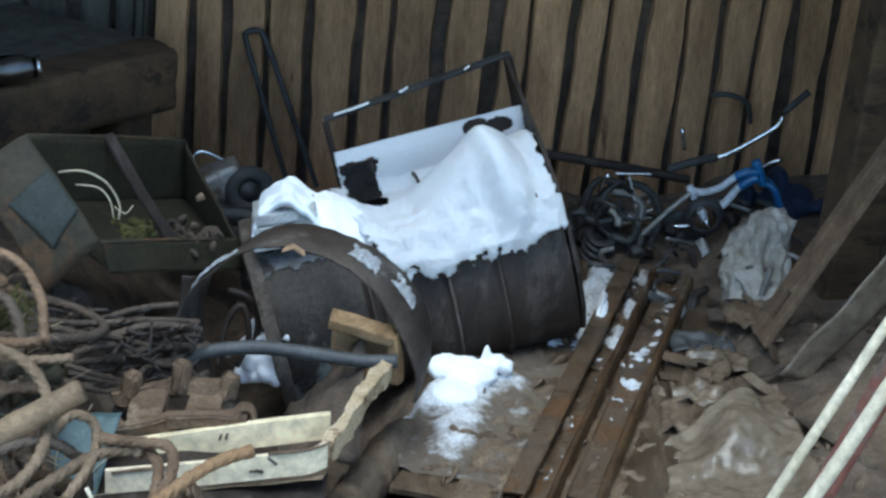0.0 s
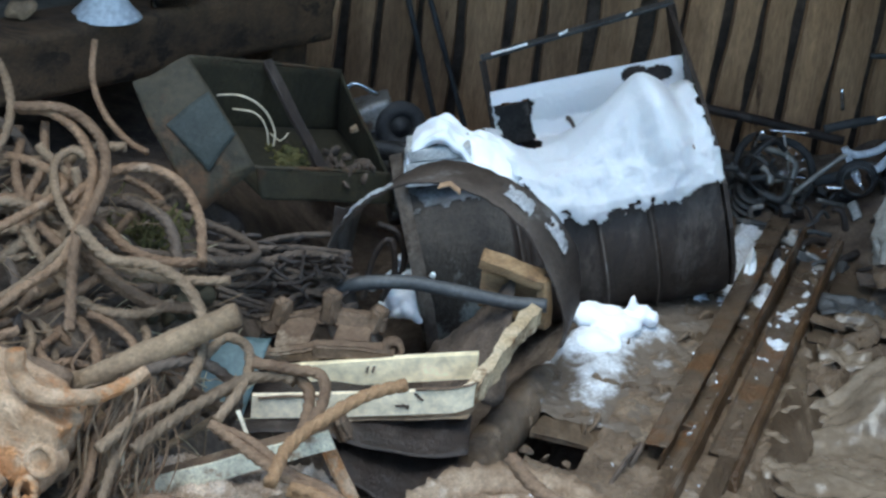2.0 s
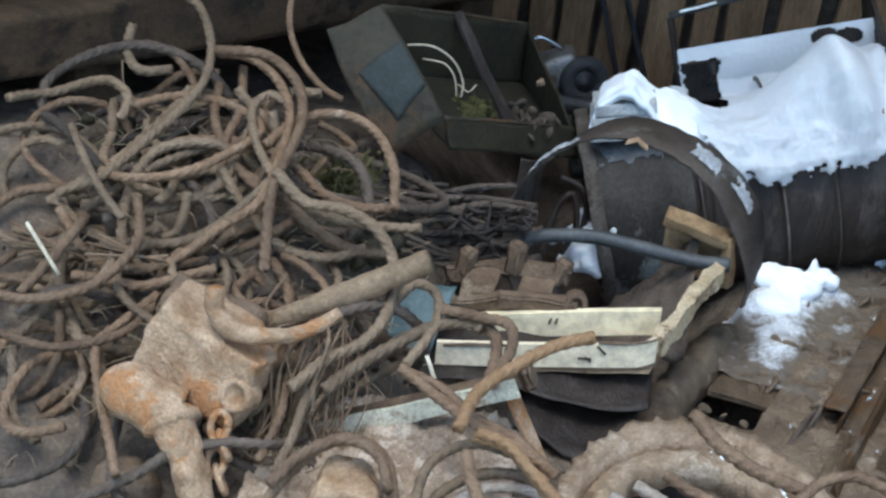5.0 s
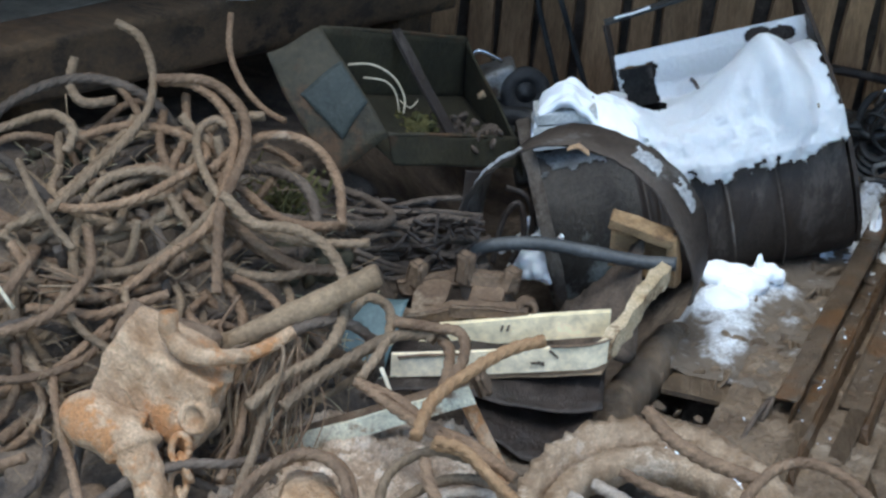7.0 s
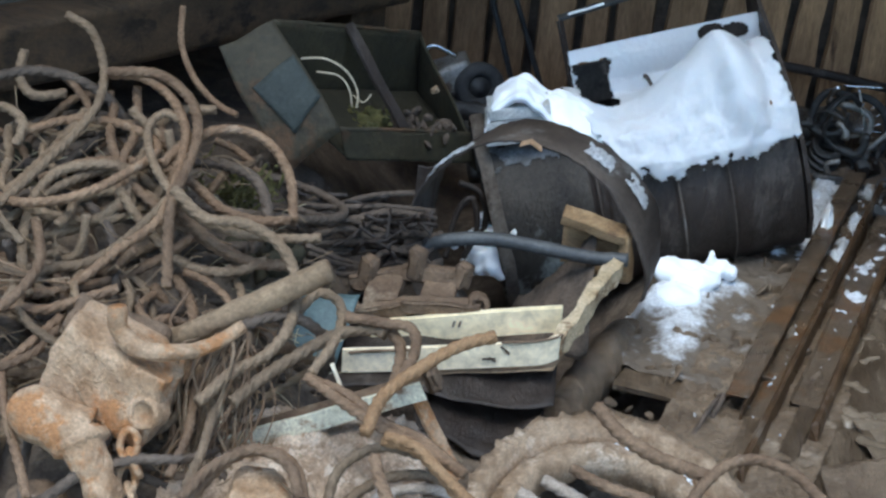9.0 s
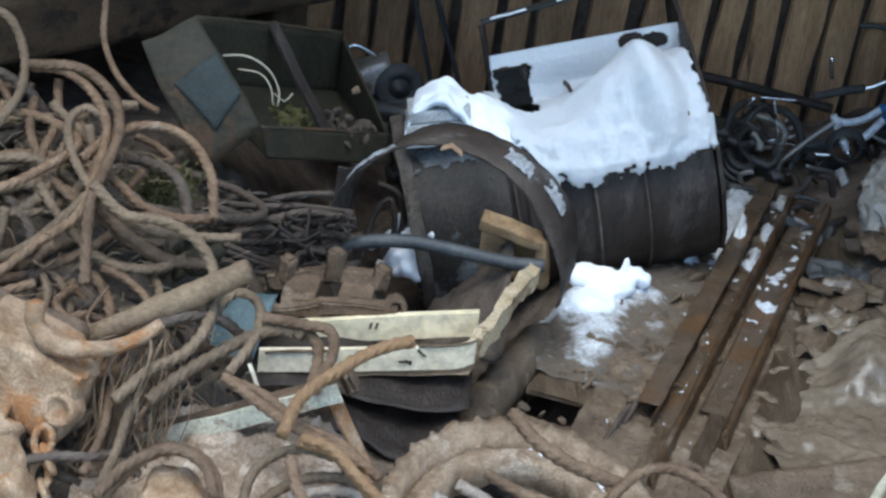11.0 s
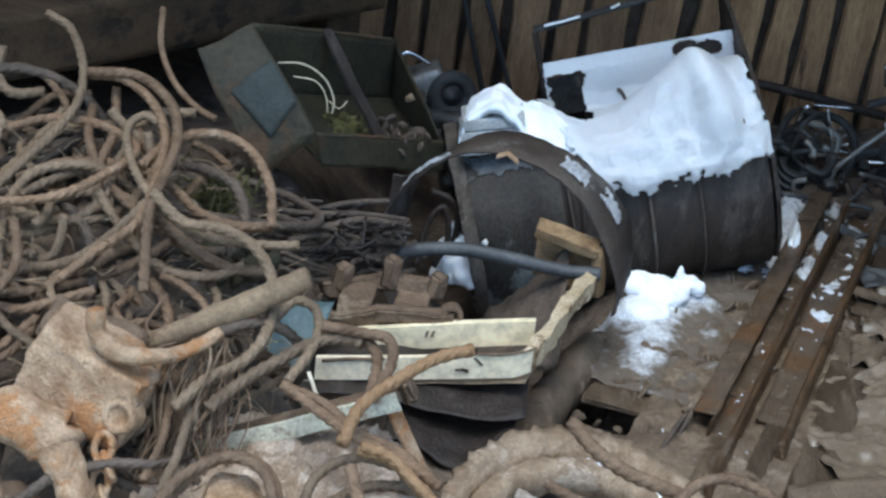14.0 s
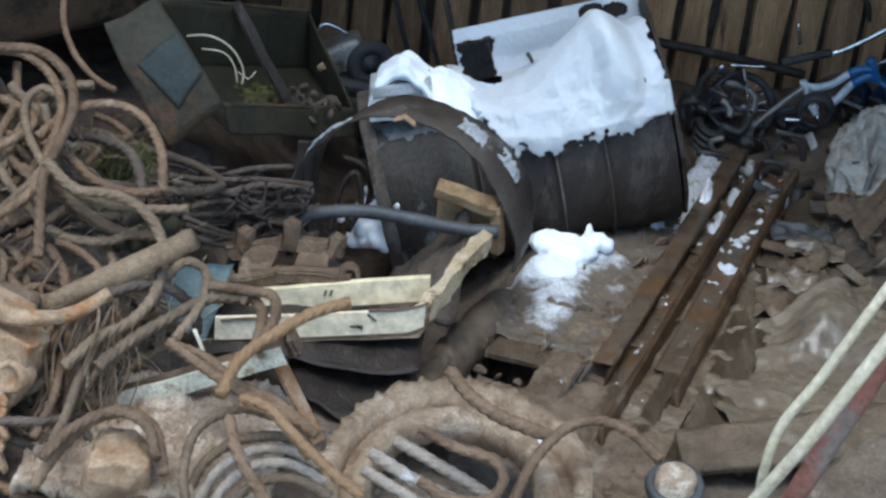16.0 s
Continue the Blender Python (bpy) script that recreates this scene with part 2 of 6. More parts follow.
def melt(ob, size, rounds):
    """Runs the lumps of ob together into one rounded skin."""
    m = ob.modifiers.new("melt", "REMESH")
    m.mode, m.voxel_size, m.use_smooth_shade = "VOXEL", size, True
    s = ob.modifiers.new("soften", "SMOOTH")
    s.factor, s.iterations = 0.5, rounds
    return ob


def smooth_line(pts, step):
    """A Catmull-Rom line through pts, sampled about every step metres."""
    p = [Vector(q) for q in pts]
    p = [p[0] * 2 - p[1], *p, p[-1] * 2 - p[-2]]
    out = []
    for a, b, c, d in zip(p, p[1:], p[2:], p[3:]):
        n = max(2, int((c - b).length / step))
        for i in range(n):
            u = i / n
            out.append(0.5 * (2 * b + (c - a) * u + (2 * a - 5 * b + 4 * c - d) * u * u + (3 * b - a - 3 * c + d) * u**3))
    return out + [p[-2]]


def tube(bm, pts, r, sides=12, step=0.012, lay=0.0, strands=6, taper=None, rough=0.0, seed=0, flat=1.0):
    """A tube along a smooth line; lay: twist in turns a metre of its strands; rough: uneven skin."""
    line = smooth_line(pts, step)
    up = Vector((0.13, 0.31, 0.94))
    rings, s = [], 0.0
    for i, q in enumerate(line):
        d = (line[min(i + 1, len(line) - 1)] - line[max(i - 1, 0)]).normalized()
        if i:
            s += (q - line[i - 1]).length
        u = (up - d * up.dot(d))
        if u.length < 1e-4:
            u = d.orthogonal()
        u.normalize()
        up = u
        v = d.cross(u)
        k = taper(i / (len(line) - 1)) if taper else 1.0
        ring = []
        for j in range(sides):
            a = 2 * math.pi * j / sides
            rr = r * k
            if lay:
                rr *= 0.72 + 0.4 * abs(math.sin(strands * 0.5 * (a + lay * s * 2 * math.pi)))
            if rough:
                rr *= 1 + rough * noise.noise(q * 28 + Vector((seed, a, 0)))
            ring.append(bm.verts.new(q + u * (rr * math.cos(a)) + v * (rr * flat * math.sin(a))))
        rings.append(ring)
    for a, b in zip(rings, rings[1:]):
        for j in range(sides):
            bm.faces.new((a[j], a[(j + 1) % sides], b[(j + 1) % sides], b[j]))
    bm.faces.new(list(reversed(rings[0])))
    bm.faces.new(rings[-1])
    return bm


def box(bm, m, sx, sy, sz, bevel=0.0, cuts=0, worn=0.0, seed=0):
    """A box of that size, centred on the pose m, with bevelled and worn edges."""
    sub = bmesh.new()
    bmesh.ops.create_cube(sub, size=1.0)
    bmesh.ops.scale(sub, vec=(sx, sy, sz), verts=sub.verts)
    if cuts:
        bmesh.ops.subdivide_edges(sub, edges=sub.edges, cuts=cuts, use_grid_fill=True)
    if bevel:
        edges = [e for e in sub.edges if len(e.link_faces) == 2 and e.calc_face_angle() > 1]
        bmesh.ops.bevel(sub, geom=edges, offset=bevel, segments=2, affect="EDGES", profile=0.6)
    if worn:
        for v in sub.verts:
            v.co += noise.noise_vector(v.co * 9 + Vector((seed, seed * 0.7, 0))) * worn + noise.noise_vector(v.co * 33 + Vector((seed, 0, 0))) * (worn * 0.45)
    bmesh.ops.transform(sub, matrix=m, verts=sub.verts)
    me = bpy.data.meshes.new("tmp")
    sub.to_mesh(me)
    sub.free()
    bm.from_mesh(me)
    bpy.data.meshes.remove(me)
    return bm


def between(a, b, roll=0.0):
    """A pose at the middle of a and b whose x axis runs from a to b and whose z axis points up."""
    a, b = Vector(a), Vector(b)
    x = (b - a).normalized()
    y = Vector((0, 0, 1)).cross(x)
    y = y.normalized() if y.length > 1e-4 else Vector((0, 1, 0))
    z = x.cross(y)
    m = Matrix((x, y, z)).transposed().to_4x4()
    return Matrix.Translation((a + b) / 2) @ m @ pose(0, 0, 0, roll)


def bar(bm, a, b, wide, high, roll=0.0, bevel=0.003, cuts=0, worn=0.0, seed=0):
    return box(bm, between(a, b, roll), (Vector(b) - Vector(a)).length, wide, high, bevel, cuts, worn, seed)


def lathe(bm, m, profile, sides=40, start=0.0, turn=360.0):
    """Turns a profile of (radius, along z) pairs round the z axis of the pose m."""
    n = sides if turn < 360 else sides - 1
    rings = []
    for i in range(n + 1):
        a = radians(start + turn * i / sides)
        rings.append([bm.verts.new(m @ Vector((r * math.cos(a), r * math.sin(a), z))) for r, z in profile])
    pairs = list(zip(rings, rings[1:])) + ([] if turn < 360 else [(rings[-1], rings[0])])
    for a, b in pairs:
        for j in range(len(profile) - 1):
            bm.faces.new((a[j], b[j], b[j + 1], a[j + 1]))
    return bm


def grid_sheet(bm, nx, ny, place, thick=0.0):
    """A sheet of nx by ny cells; place(u, v) gives each corner. thick: its thickness, downwards."""
    layers = []
    for k in range(2 if thick else 1):
        layers.append([[bm.verts.new(Vector(place(i / nx, j / ny)) - Vector((0, 0, thick * k))) for j in range(ny + 1)] for i in range(nx + 1)])
    for k, g in enumerate(layers):
        for i in range(nx):
            for j in range(ny):
                f = (g[i][j], g[i + 1][j], g[i + 1][j + 1], g[i][j + 1])
                bm.faces.new(f if k == 0 else f[::-1])
    if thick:
        a, b = layers
        rim = [(i, 0) for i in range(nx)] + [(nx, j) for j in range(ny)] + [(i, ny) for i in range(nx, 0, -1)] + [(0, j) for j in range(ny, 0, -1)]
        for (i, j), (k, l) in zip(rim, rim[1:] + rim[:1]):
            bm.faces.new((a[i][j], b[i][j], b[k][l], a[k][l]))
    return bm


def fuzz(x, y, z, k=1.0, seed=0.0):
    return noise.noise(Vector((x * k + seed, y * k, z * k - seed)))


# ---- structure ----
AX = Vector((0.283, 0.959, 0))  # the way the floor boards and the channel irons run
AC = Vector((0.959, -0.283, 0))


def floor_at(along, across, z=0.0):
    return Vector((0.62, 3.9, z)) + AX * along + AC * across


bm = bmesh.new()
grid_sheet(bm, 90, 90, lambda u, v: ((u - 0.5) * 2 * (3.5 if abs(u - 0.5) < 0.44 else 400), 2.5 + (v - 0.5) * 2 * (4.5 if abs(v - 0.5) < 0.44 else 400),
           -0.24 + 0.04 * fuzz(u * 40, v * 40, 0, 1.3) - 0.4 * math.exp(-(((u - 0.5) * 7 - 0.33) / 0.25) ** 2 - ((2.5 + (v - 0.5) * 9 - 3.76) / 0.25) ** 2)))
solo("ground", bm, EARTH, "dark bare trodden earth under the shed", "ground", kind="structure")

back_wall = thing("wall_back", "back wall of rough brown vertical boards with bark-edged gaps", "wall", (0.3, 5.93, 0), kind="structure")
bm = bmesh.new()
box(bm, pose(0.3, 6.0, 1.1), 5.6, 0.06, 2.8)
part("backing", bm, BARK, back_wall, "dark backing behind the gaps")
rng = random.Random(4)
x = -2.0
while x < 2.75:
    w = rng.uniform(0.085, 0.15)
    gap = rng.choice((0.012, 0.02, 0.03, 0.045))
    lean = rng.uniform(0.02, 0.055)
    grey = x < -0.66
    bm = bmesh.new()
    seed = rng.uniform(0, 90)
    n = 26
    dy = rng.uniform(-0.012, 0.012)
    cols = []
    for i in range(n + 1):
        z = -0.25 + 2.75 * i / n
        e0 = x + lean * z + 0.012 * fuzz(seed, z, 0, 5) + 0.006 * fuzz(seed, z, 3, 17)
        e1 = x + w + lean * z + 0.012 * fuzz(seed + 9, z, 0, 5) + 0.006 * fuzz(seed + 9, z, 3, 17)
        cols.append([bm.verts.new((q, yy + dy, z)) for q, yy in ((e0, 5.955), (e0 + 0.006, 5.925), (e1 - 0.006, 5.925), (e1, 5.955))])
    for a, b in zip(cols, cols[1:]):
        for j in range(4):
            bm.faces.new((a[j], a[(j + 1) % 4], b[(j + 1) % 4], b[j]))
    part("board", bm, GREY_WOOD if grey else WALL_WOOD, back_wall, smooth=False)
    x += w + gap

# Added side walls out of view, set close in to shade the corners.
for name, cx, label in (("wall_left", -2.05, "unseen left wall of dark grey boards, added for shade"), ("wall_right", 2.1, "unseen right wall of dark grey boards, added for shade")):
    w = thing(name, label, "wall", (cx, 4.6, 0), kind="structure")
    for i in range(19):
        bm = bmesh.new()
        box(bm, pose(cx + 0.01 * (i % 2), 3.35 + 0.14 * i, 1.16), 0.03, 0.132, 2.88, 0.004)
        part("board", bm, GREY_WOOD, w, smooth=False)
# Corrugated roof added out of view to shade the back of the shed.
bm = bmesh.new()
corner = {}
for i in range(111):
    for j in range(29):
        x, y = -2.6 + 5.5 * i / 110, 3.4 + 2.7 * j / 28
        corner[i, j] = bm.verts.new((x, y, 2.6 - 0.12 * (y - 3.4) + 0.015 * math.sin(x * 52)))
for i in range(110):
    for j in range(28):
        x, y = -2.6 + 5.5 * i / 110, 3.4 + 2.7 * j / 28
        if ((x - 0.15) / 0.85) ** 2 + ((y - 3.45) / 0.9) ** 2 > 1 + 0.25 * fuzz(x, y, 0, 2.5):  # the hole implied by the snow, sized and set forward to steer the light
            bm.faces.new((corner[i, j], corner[i + 1, j], corner[i + 1, j + 1], corner[i, j + 1]))
bmesh.ops.solidify(bm, geom=bm.faces[:], thickness=0.006)
solo("ceiling", bm, ROOF_METAL, "added unseen metal roof with a hole that steers the light", "ceiling", kind="structure")


def step01(a, b, v):
    u = min(1.0, max(0.0, (v - a) / (b - a)))
    return u * u * (3 - 2 * u)


def mound(x, y):
    """The height of the dirt and rubbish under the scrap."""
    steep = float(np.interp(y, [2.3, 2.75, 3.1, 3.35, 3.6, 4.0, 4.6, 5.2], [0.02, 0.1, 0.25, 0.4, 0.5, 0.36, 0.22, 0.12]))
    mid = float(np.interp(y, [2.4, 2.9, 3.3, 3.55, 3.8, 4.3, 5.4], [0.0, 0.12, 0.08, -0.03, -0.2, -0.25, -0.2]))
    right = float(np.interp(y, [2.4, 3.0, 3.4, 3.7, 4.6, 5.3, 5.9], [0.02, 0.04, -0.01, -0.045, -0.03, 0.0, 0.03]))
    a, b = step01(-0.25, -0.75, x), step01(0.12, 0.42, x)
    h = steep * a + (1 - a) * (mid * (1 - b) + right * b)
    far = step01(1.15, 1.5, x) * 0.1 - 0.35 * step01(2.75, 2.35, y) - 0.3 * step01(1.9, 2.4, abs(x))
    far -= 0.42 * math.exp(-(((x - 0.325) / 0.1) ** 4) - ((y - 3.78) / 0.12) ** 4)
    along, across = (x - 0.62) * 0.283 + (y - 3.9) * 0.959, (x - 0.62) * 0.959 - (y - 3.9) * 0.283
    far -= 0.22 * math.exp(-(((across + 0.37) / 0.055) ** 4) - ((along - 0.02) / 0.26) ** 4)
    return h + far + 0.03 * fuzz(x, y, 0, 3.1) + 0.018 * fuzz(x, y, 1, 9) + 0.008 * fuzz(x, y, 2, 31)


bm = bmesh.new()
grid_sheet(bm, 190, 170, lambda u, v: (-2.4 + 5.1 * u, 2.3 + 3.62 * v, mound(-2.4 + 5.1 * u, 2.3 + 3.62 * v)))
solo("dirt_heap", bm, EARTH, "brown dirt and rotten litter heaped under the scrap", "dirt", kind="stuff")

floor = thing("floor", "worn muddy wooden floor boards with gaps and a broken hole", "floor", (0.6, 4.3, 0), kind="structure")
rng = random.Random(11)
for i in range(5):
    a0, wide = (-0.335, 0.155) if i == 0 else (-0.174 + (i - 1) * 0.124, 0.116)
    start, end = (-0.15, 1.75) if i == 0 else (-0.95 + rng.uniform(0, 0.12), 1.85)
    n, thick = 90, 0.011 if i == 0 else 0.028
    bm = bmesh.new()
    seed = rng.uniform(0, 50)
    tilt = rng.uniform(-0.01, 0.01)
    cols = []
    for k in range(n + 1):
        s = start + (end - start) * k / n
        w0, w1 = a0 + 0.005 * fuzz(s, seed, 0, 9) + 0.004 * fuzz(s, seed, 0, 33), a0 + wide + 0.006 * fuzz(s, seed, 4, 9) + 0.004 * fuzz(s, seed, 4, 33)
        sag = 0.008 * fuzz(s, seed, 2, 2.2) - 0.004 + 0.003 * fuzz(s, seed, 6, 26)
        cols.append([bm.verts.new(floor_at(s + 0.014 * fuzz(c, seed, k, 21) * (k in (0, n)), c, z + sag + tilt * (j % 3 > 0)))
                     for j, (c, z) in enumerate(((w0, -thick), (w0, 0.0), ((w0 + w1) / 2, 0.003), (w1, 0.0), (w1, -thick)))])
    for a, b in zip(cols, cols[1:]):
        for j in range(5):
            bm.faces.new((a[j], a[(j + 1) % 5], b[(j + 1) % 5], b[j]))
    bm.faces.new(cols[0])
    bm.faces.new(cols[-1][::-1])
    part("plank", bm, PLANK_WOOD, floor, smooth=False)


for i in range(2):
    bm = bmesh.new()
    a0 = -0.4 + 0.122 * i
    quad_pts = [floor_at(-0.95, a0, -0.03), floor_at(-0.95, a0 + 0.118, -0.03), floor_at(-0.25 + 0.02 * i, a0 + 0.118, -0.022), floor_at(-0.31 + 0.05 * i, a0, -0.03)]
    rows = []
    for k in range(25):
        p, q = quad_pts[0].lerp(quad_pts[3], k / 24), quad_pts[1].lerp(quad_pts[2], k / 24)
        rag = Vector((0, 0.02 * fuzz(i, k, 0, 3), 0.006 * fuzz(i, k, 0, 0.4)))
        rows.append([bm.verts.new(p + rag), bm.verts.new(q + rag), bm.verts.new(q + rag - Vector((0, 0, 0.025))), bm.verts.new(p + rag - Vector((0, 0, 0.025)))])
    for a, b in zip(rows, rows[1:]):
        for j in range(4):
            bm.faces.new((a[j], a[(j + 1) % 4], b[(j + 1) % 4], b[j]))
    bm.faces.new(rows[-1])
    part("plank", bm, PLANK_WOOD, floor, smooth=False)


# trodden mud that fills the joints of the boards
bm = bmesh.new()


def floor_mud(u, v):
    s, c = -0.95 + 1.75 * u, -0.3 + 0.52 * v
    level = 0.004 + 0.012 * step01(-0.05, -0.3, s) - 0.012 * step01(0.1, 0.7, s) - 0.5 * step01(-0.18, -0.19, c) * step01(-0.3, -0.27, s)
    return floor_at(s, c, -0.002 + level + 0.014 * fuzz(s, c, 0, 7) + 0.009 * fuzz(s, c, 1, 19) + 0.006 * fuzz(s, c, 2, 47) + 0.003 * fuzz(s, c, 3, 95))


grid_sheet(bm, 300, 110, floor_mud)
solo("floor_mud", bm, MUD, "wet brown mud trodden into the floor boards", "mud", kind="stuff")


# ---- rusty steel profiles on the floor ----
def profile_run(bm, section, s0, s1, seed=0.0, ragged=0.0, n=110):
    """A rolled section of (across, height) corners drawn along the boards, dented and rusted thin at its near end."""
    cols = []
    for k in range(n + 1):
        s = s0 + (s1 - s0) * k / n
        bend = 0.004 * fuzz(s, seed, 0, 2.5)
        ring = []
        for j, (c, z) in enumerate(section):
            worn = ragged * fuzz(c * 60, z * 60, seed, 1.0) * (k == 0)
            ring.append(bm.verts.new(floor_at(s + worn, c + bend + 0.0022 * fuzz(s, seed + j, 1, 22), max(0.004, z + 0.0028 * fuzz(s, seed + j, 2, 22)))))
        cols.append(ring)
    m = len(section)
    for a, b in zip(cols, cols[1:]):
        for j in range(m):
            bm.faces.new((a[j], b[j], b[(j + 1) % m], a[(j + 1) % m]))
    bm.faces.new(cols[0])
    bm.faces.new(cols[-1][::-1])
    return bm


def steel_profile(label, c0, s0, pieces, seed):
    t = thing("channel_iron", label, "steel profile", floor_at(s0, c0), group="steel profiles on the floor")
    for k, (name, section, a, b, mat) in enumerate(pieces):
        part(name, profile_run(bmesh.new(), section, a, b, seed + k * 3.3, 0.02), mat, t, smooth=False)


steel_profile("long rusty steel channel lying back up, corroded at its end", -0.05, -0.16, (
    ("web", ((-0.052, 0.046), (-0.047, 0.052), (0.0, 0.059), (0.006, 0.056), (0.004, 0.05), (-0.05, 0.041)), -0.16, 1.42, RAIL_MUD),
    ("flange", ((0.002, 0.008), (0.006, 0.055), (-0.001, 0.053), (-0.005, 0.008)), -0.2, 1.42, RUST_RAIL),
    ("flange", ((-0.058, 0.008), (-0.047, 0.047), (-0.052, 0.05), (-0.064, 0.008)), -0.1, 1.42, RAIL_MUD)), 1)
steel_profile("rusty steel angle with a wet muddy foot lying beside the channel", 0.03, -0.47, (
    ("web", ((0.008, 0.004), (0.008, 0.011), (0.034, 0.014), (0.058, 0.012), (0.058, 0.004)), -0.46, 1.38, RAIL_MUD),
    ("flange", ((0.056, 0.006), (0.054, 0.05), (0.061, 0.055), (0.068, 0.05), (0.074, 0.006)), -0.47, 1.4, RUST_RAIL)), 12)
steel_profile("broad rusty steel channel with a thick orange flange", 0.12, -0.2, (
    ("web", ((0.084, 0.004), (0.086, 0.018), (0.093, 0.012), (0.13, 0.01), (0.166, 0.013), (0.166, 0.004)), -0.05, 1.36, RAIL_MUD),
    ("flange", ((0.164, 0.006), (0.165, 0.046), (0.171, 0.055), (0.181, 0.054), (0.187, 0.044), (0.187, 0.006)), -0.2, 1.36, RUST_RAIL)), 23)
for c0, c1, a, b in ((0.115, 0.165, -0.37, -0.07), (0.006, 0.052, -0.5, -0.2)):
    bm = profile_run(bmesh.new(), ((c0, 0.006), (c0 + 0.003, 0.02), ((c0 + c1) / 2, 0.023), (c1 - 0.003, 0.019), (c1, 0.006)), a, b, a * 9, 0.05, 40)
    solo("wood_slat", bm, PLANK_WOOD, "short split wooden slat wet with mud", "wood scrap", "slats by the steel profiles", smooth=False)
for k in range(2):
    bm = bmesh.new()
    tube(bm, [floor_at(-0.32 + 0.1 * k, -0.085 + 0.02 * k, 0.012), floor_at(-0.24 + 0.1 * k, -0.075 + 0.016 * k, 0.034), floor_at(-0.13, -0.072, 0.018)], 0.006, 8, 0.012, rough=0.35, seed=k)
    solo("twig", bm, BARK, "dark broken twig lying on the muddy boards", "twig", "twigs on the boards")


# ---- steel drum with its frame and snow ----
DRUM = Matrix(((0.951, -0.17, -0.255, -0.12), (0.168, 0.985, -0.045, 4.70), (0.259, 0.0, 0.966, 0.05), (0, 0, 0, 1)))
drum = thing("steel_drum", "rusty brown steel drum with a sheet frame, lying tilted under snow", "drum", DRUM.translation)
R, LEN = 0.28, 0.865
prof = []
for k in range(161):
    x = LEN * k / 160
    band = sum(math.exp(-((x - c) / 0.008) ** 2) for c in (0.3, 0.335, 0.52, 0.66)) * 0.011
    prof.append((R + band, x))
cut = 58
for piece, start, turn, paint in ((prof[:53], 0, 360, DRUM_GREY), (prof[52: cut + 1], 0, 360, RUST_DARK), (prof[cut:], -128, 256, RUST_DARK)):
    bm = bmesh.new()
    lathe(bm, DRUM @ pose(0, 0, 0, 0, 90, 0), piece + [(R - 0.005, piece[-1][1]), (R - 0.005, piece[0][1]), piece[0]], 72, start, turn)
    for v in bm.verts:
        v.co += noise.noise_vector(v.co * 4.0) * 0.008
    part("shell", bm, paint, drum)
bm = bmesh.new()
lathe(bm, DRUM @ pose(0, 0, 0, 0, 90, 0), [(R + 0.002, -0.003), (R + 0.006, 0.006), (R + 0.004, 0.034), (R - 0.001, 0.036), (R - 0.004, -0.003)], 72)
for v in bm.verts:
    v.co += noise.noise_vector(v.co * 4.0) * 0.008 + noise.noise_vector(v.co * 30) * 0.003
part("end_band", bm, DRUM_PALE, drum, "pale flaking band at the open end")
for x0, wide in ((0.3, 0.006), (0.52, 0.007), (0.66, 0.004)):
    bm = bmesh.new()
    lathe(bm, DRUM @ pose(x0 - wide / 2, 0, 0, 0, 90, 0), [(R + 0.004, 0), (R + 0.0155, 0.001), (R + 0.0155, wide), (R + 0.004, wide)], 72)
    for v in bm.verts:
        v.co += noise.noise_vector(v.co * 4.0) * 0.008
    part("seam", bm, HOOP_RUST, drum, "flaking raised seam")
bm = bmesh.new()
lathe(bm, DRUM @ pose(0.05, 0, 0, 0, 90, 0), [(0, 0), (R - 0.006, 0), (R - 0.006, 0.01), (0, 0.01)], 48)
part("head", bm, BLACK_METAL, drum, "sooty sunken end of the drum", smooth=False)
# thin frost on the drum under the hoop
bm = bmesh.new()
made = {}
for i in range(44):
    for j in range(16):
        keys = ((i, j), (i + 1, j), (i + 1, j + 1), (i, j + 1))
        if min(1 - max(abs(p / 22 - 1), abs(q / 8 - 1)) ** 2 + 0.8 * fuzz(p, q, 0, 0.2, 6) for p, q in keys) < 0.2:
            continue
        for p, q in keys:
            if (p, q) not in made:
                x, a = 0.03 + 0.24 * p / 44, radians(20 + 24 * q / 16)
                at = DRUM @ Vector((x, -math.sin(a) * (R + 0.001), math.cos(a) * (R + 0.001)))
                made[p, q] = bm.verts.new(at + noise.noise_vector(at * 4.0) * 0.008 + (DRUM.to_3x3() @ Vector((0, -math.sin(a), math.cos(a)))) * 0.004)
        bm.faces.new([made[k] for k in keys])
bmesh.ops.solidify(bm, geom=bm.faces[:], thickness=0.003)
solo("drum_frost", bm, FROST, "thin grey frost on the top of the drum", "frost", kind="stuff")
# side plate at the raised end
bm = bmesh.new()
outline = [(-0.2, -0.2), (-0.27, -0.1), (-0.29, 0.02), (-0.265, 0.14), (-0.19, 0.25), (-0.05, 0.34), (0.08, 0.405), (0.27, 0.49), (0.285, 0.48), (0.28, 0.0), (0.2, -0.2), (0.0, -0.28)]
front = [bm.verts.new(DRUM @ Vector((LEN + 0.004, y, z))) for y, z in outline]
rear = [bm.verts.new(DRUM @ Vector((LEN + 0.016, y, z))) for y, z in outline]
bm.faces.new(front[::-1])
bm.faces.new(rear)
for i in range(len(outline)):
    j = (i + 1) % len(outline)
    bm.faces.new((front[i], front[j], rear[j], rear[i]))
part("side_plate", bm, RUST_DARK, drum, smooth=False)
# standing plate and top rail
bm = bmesh.new()
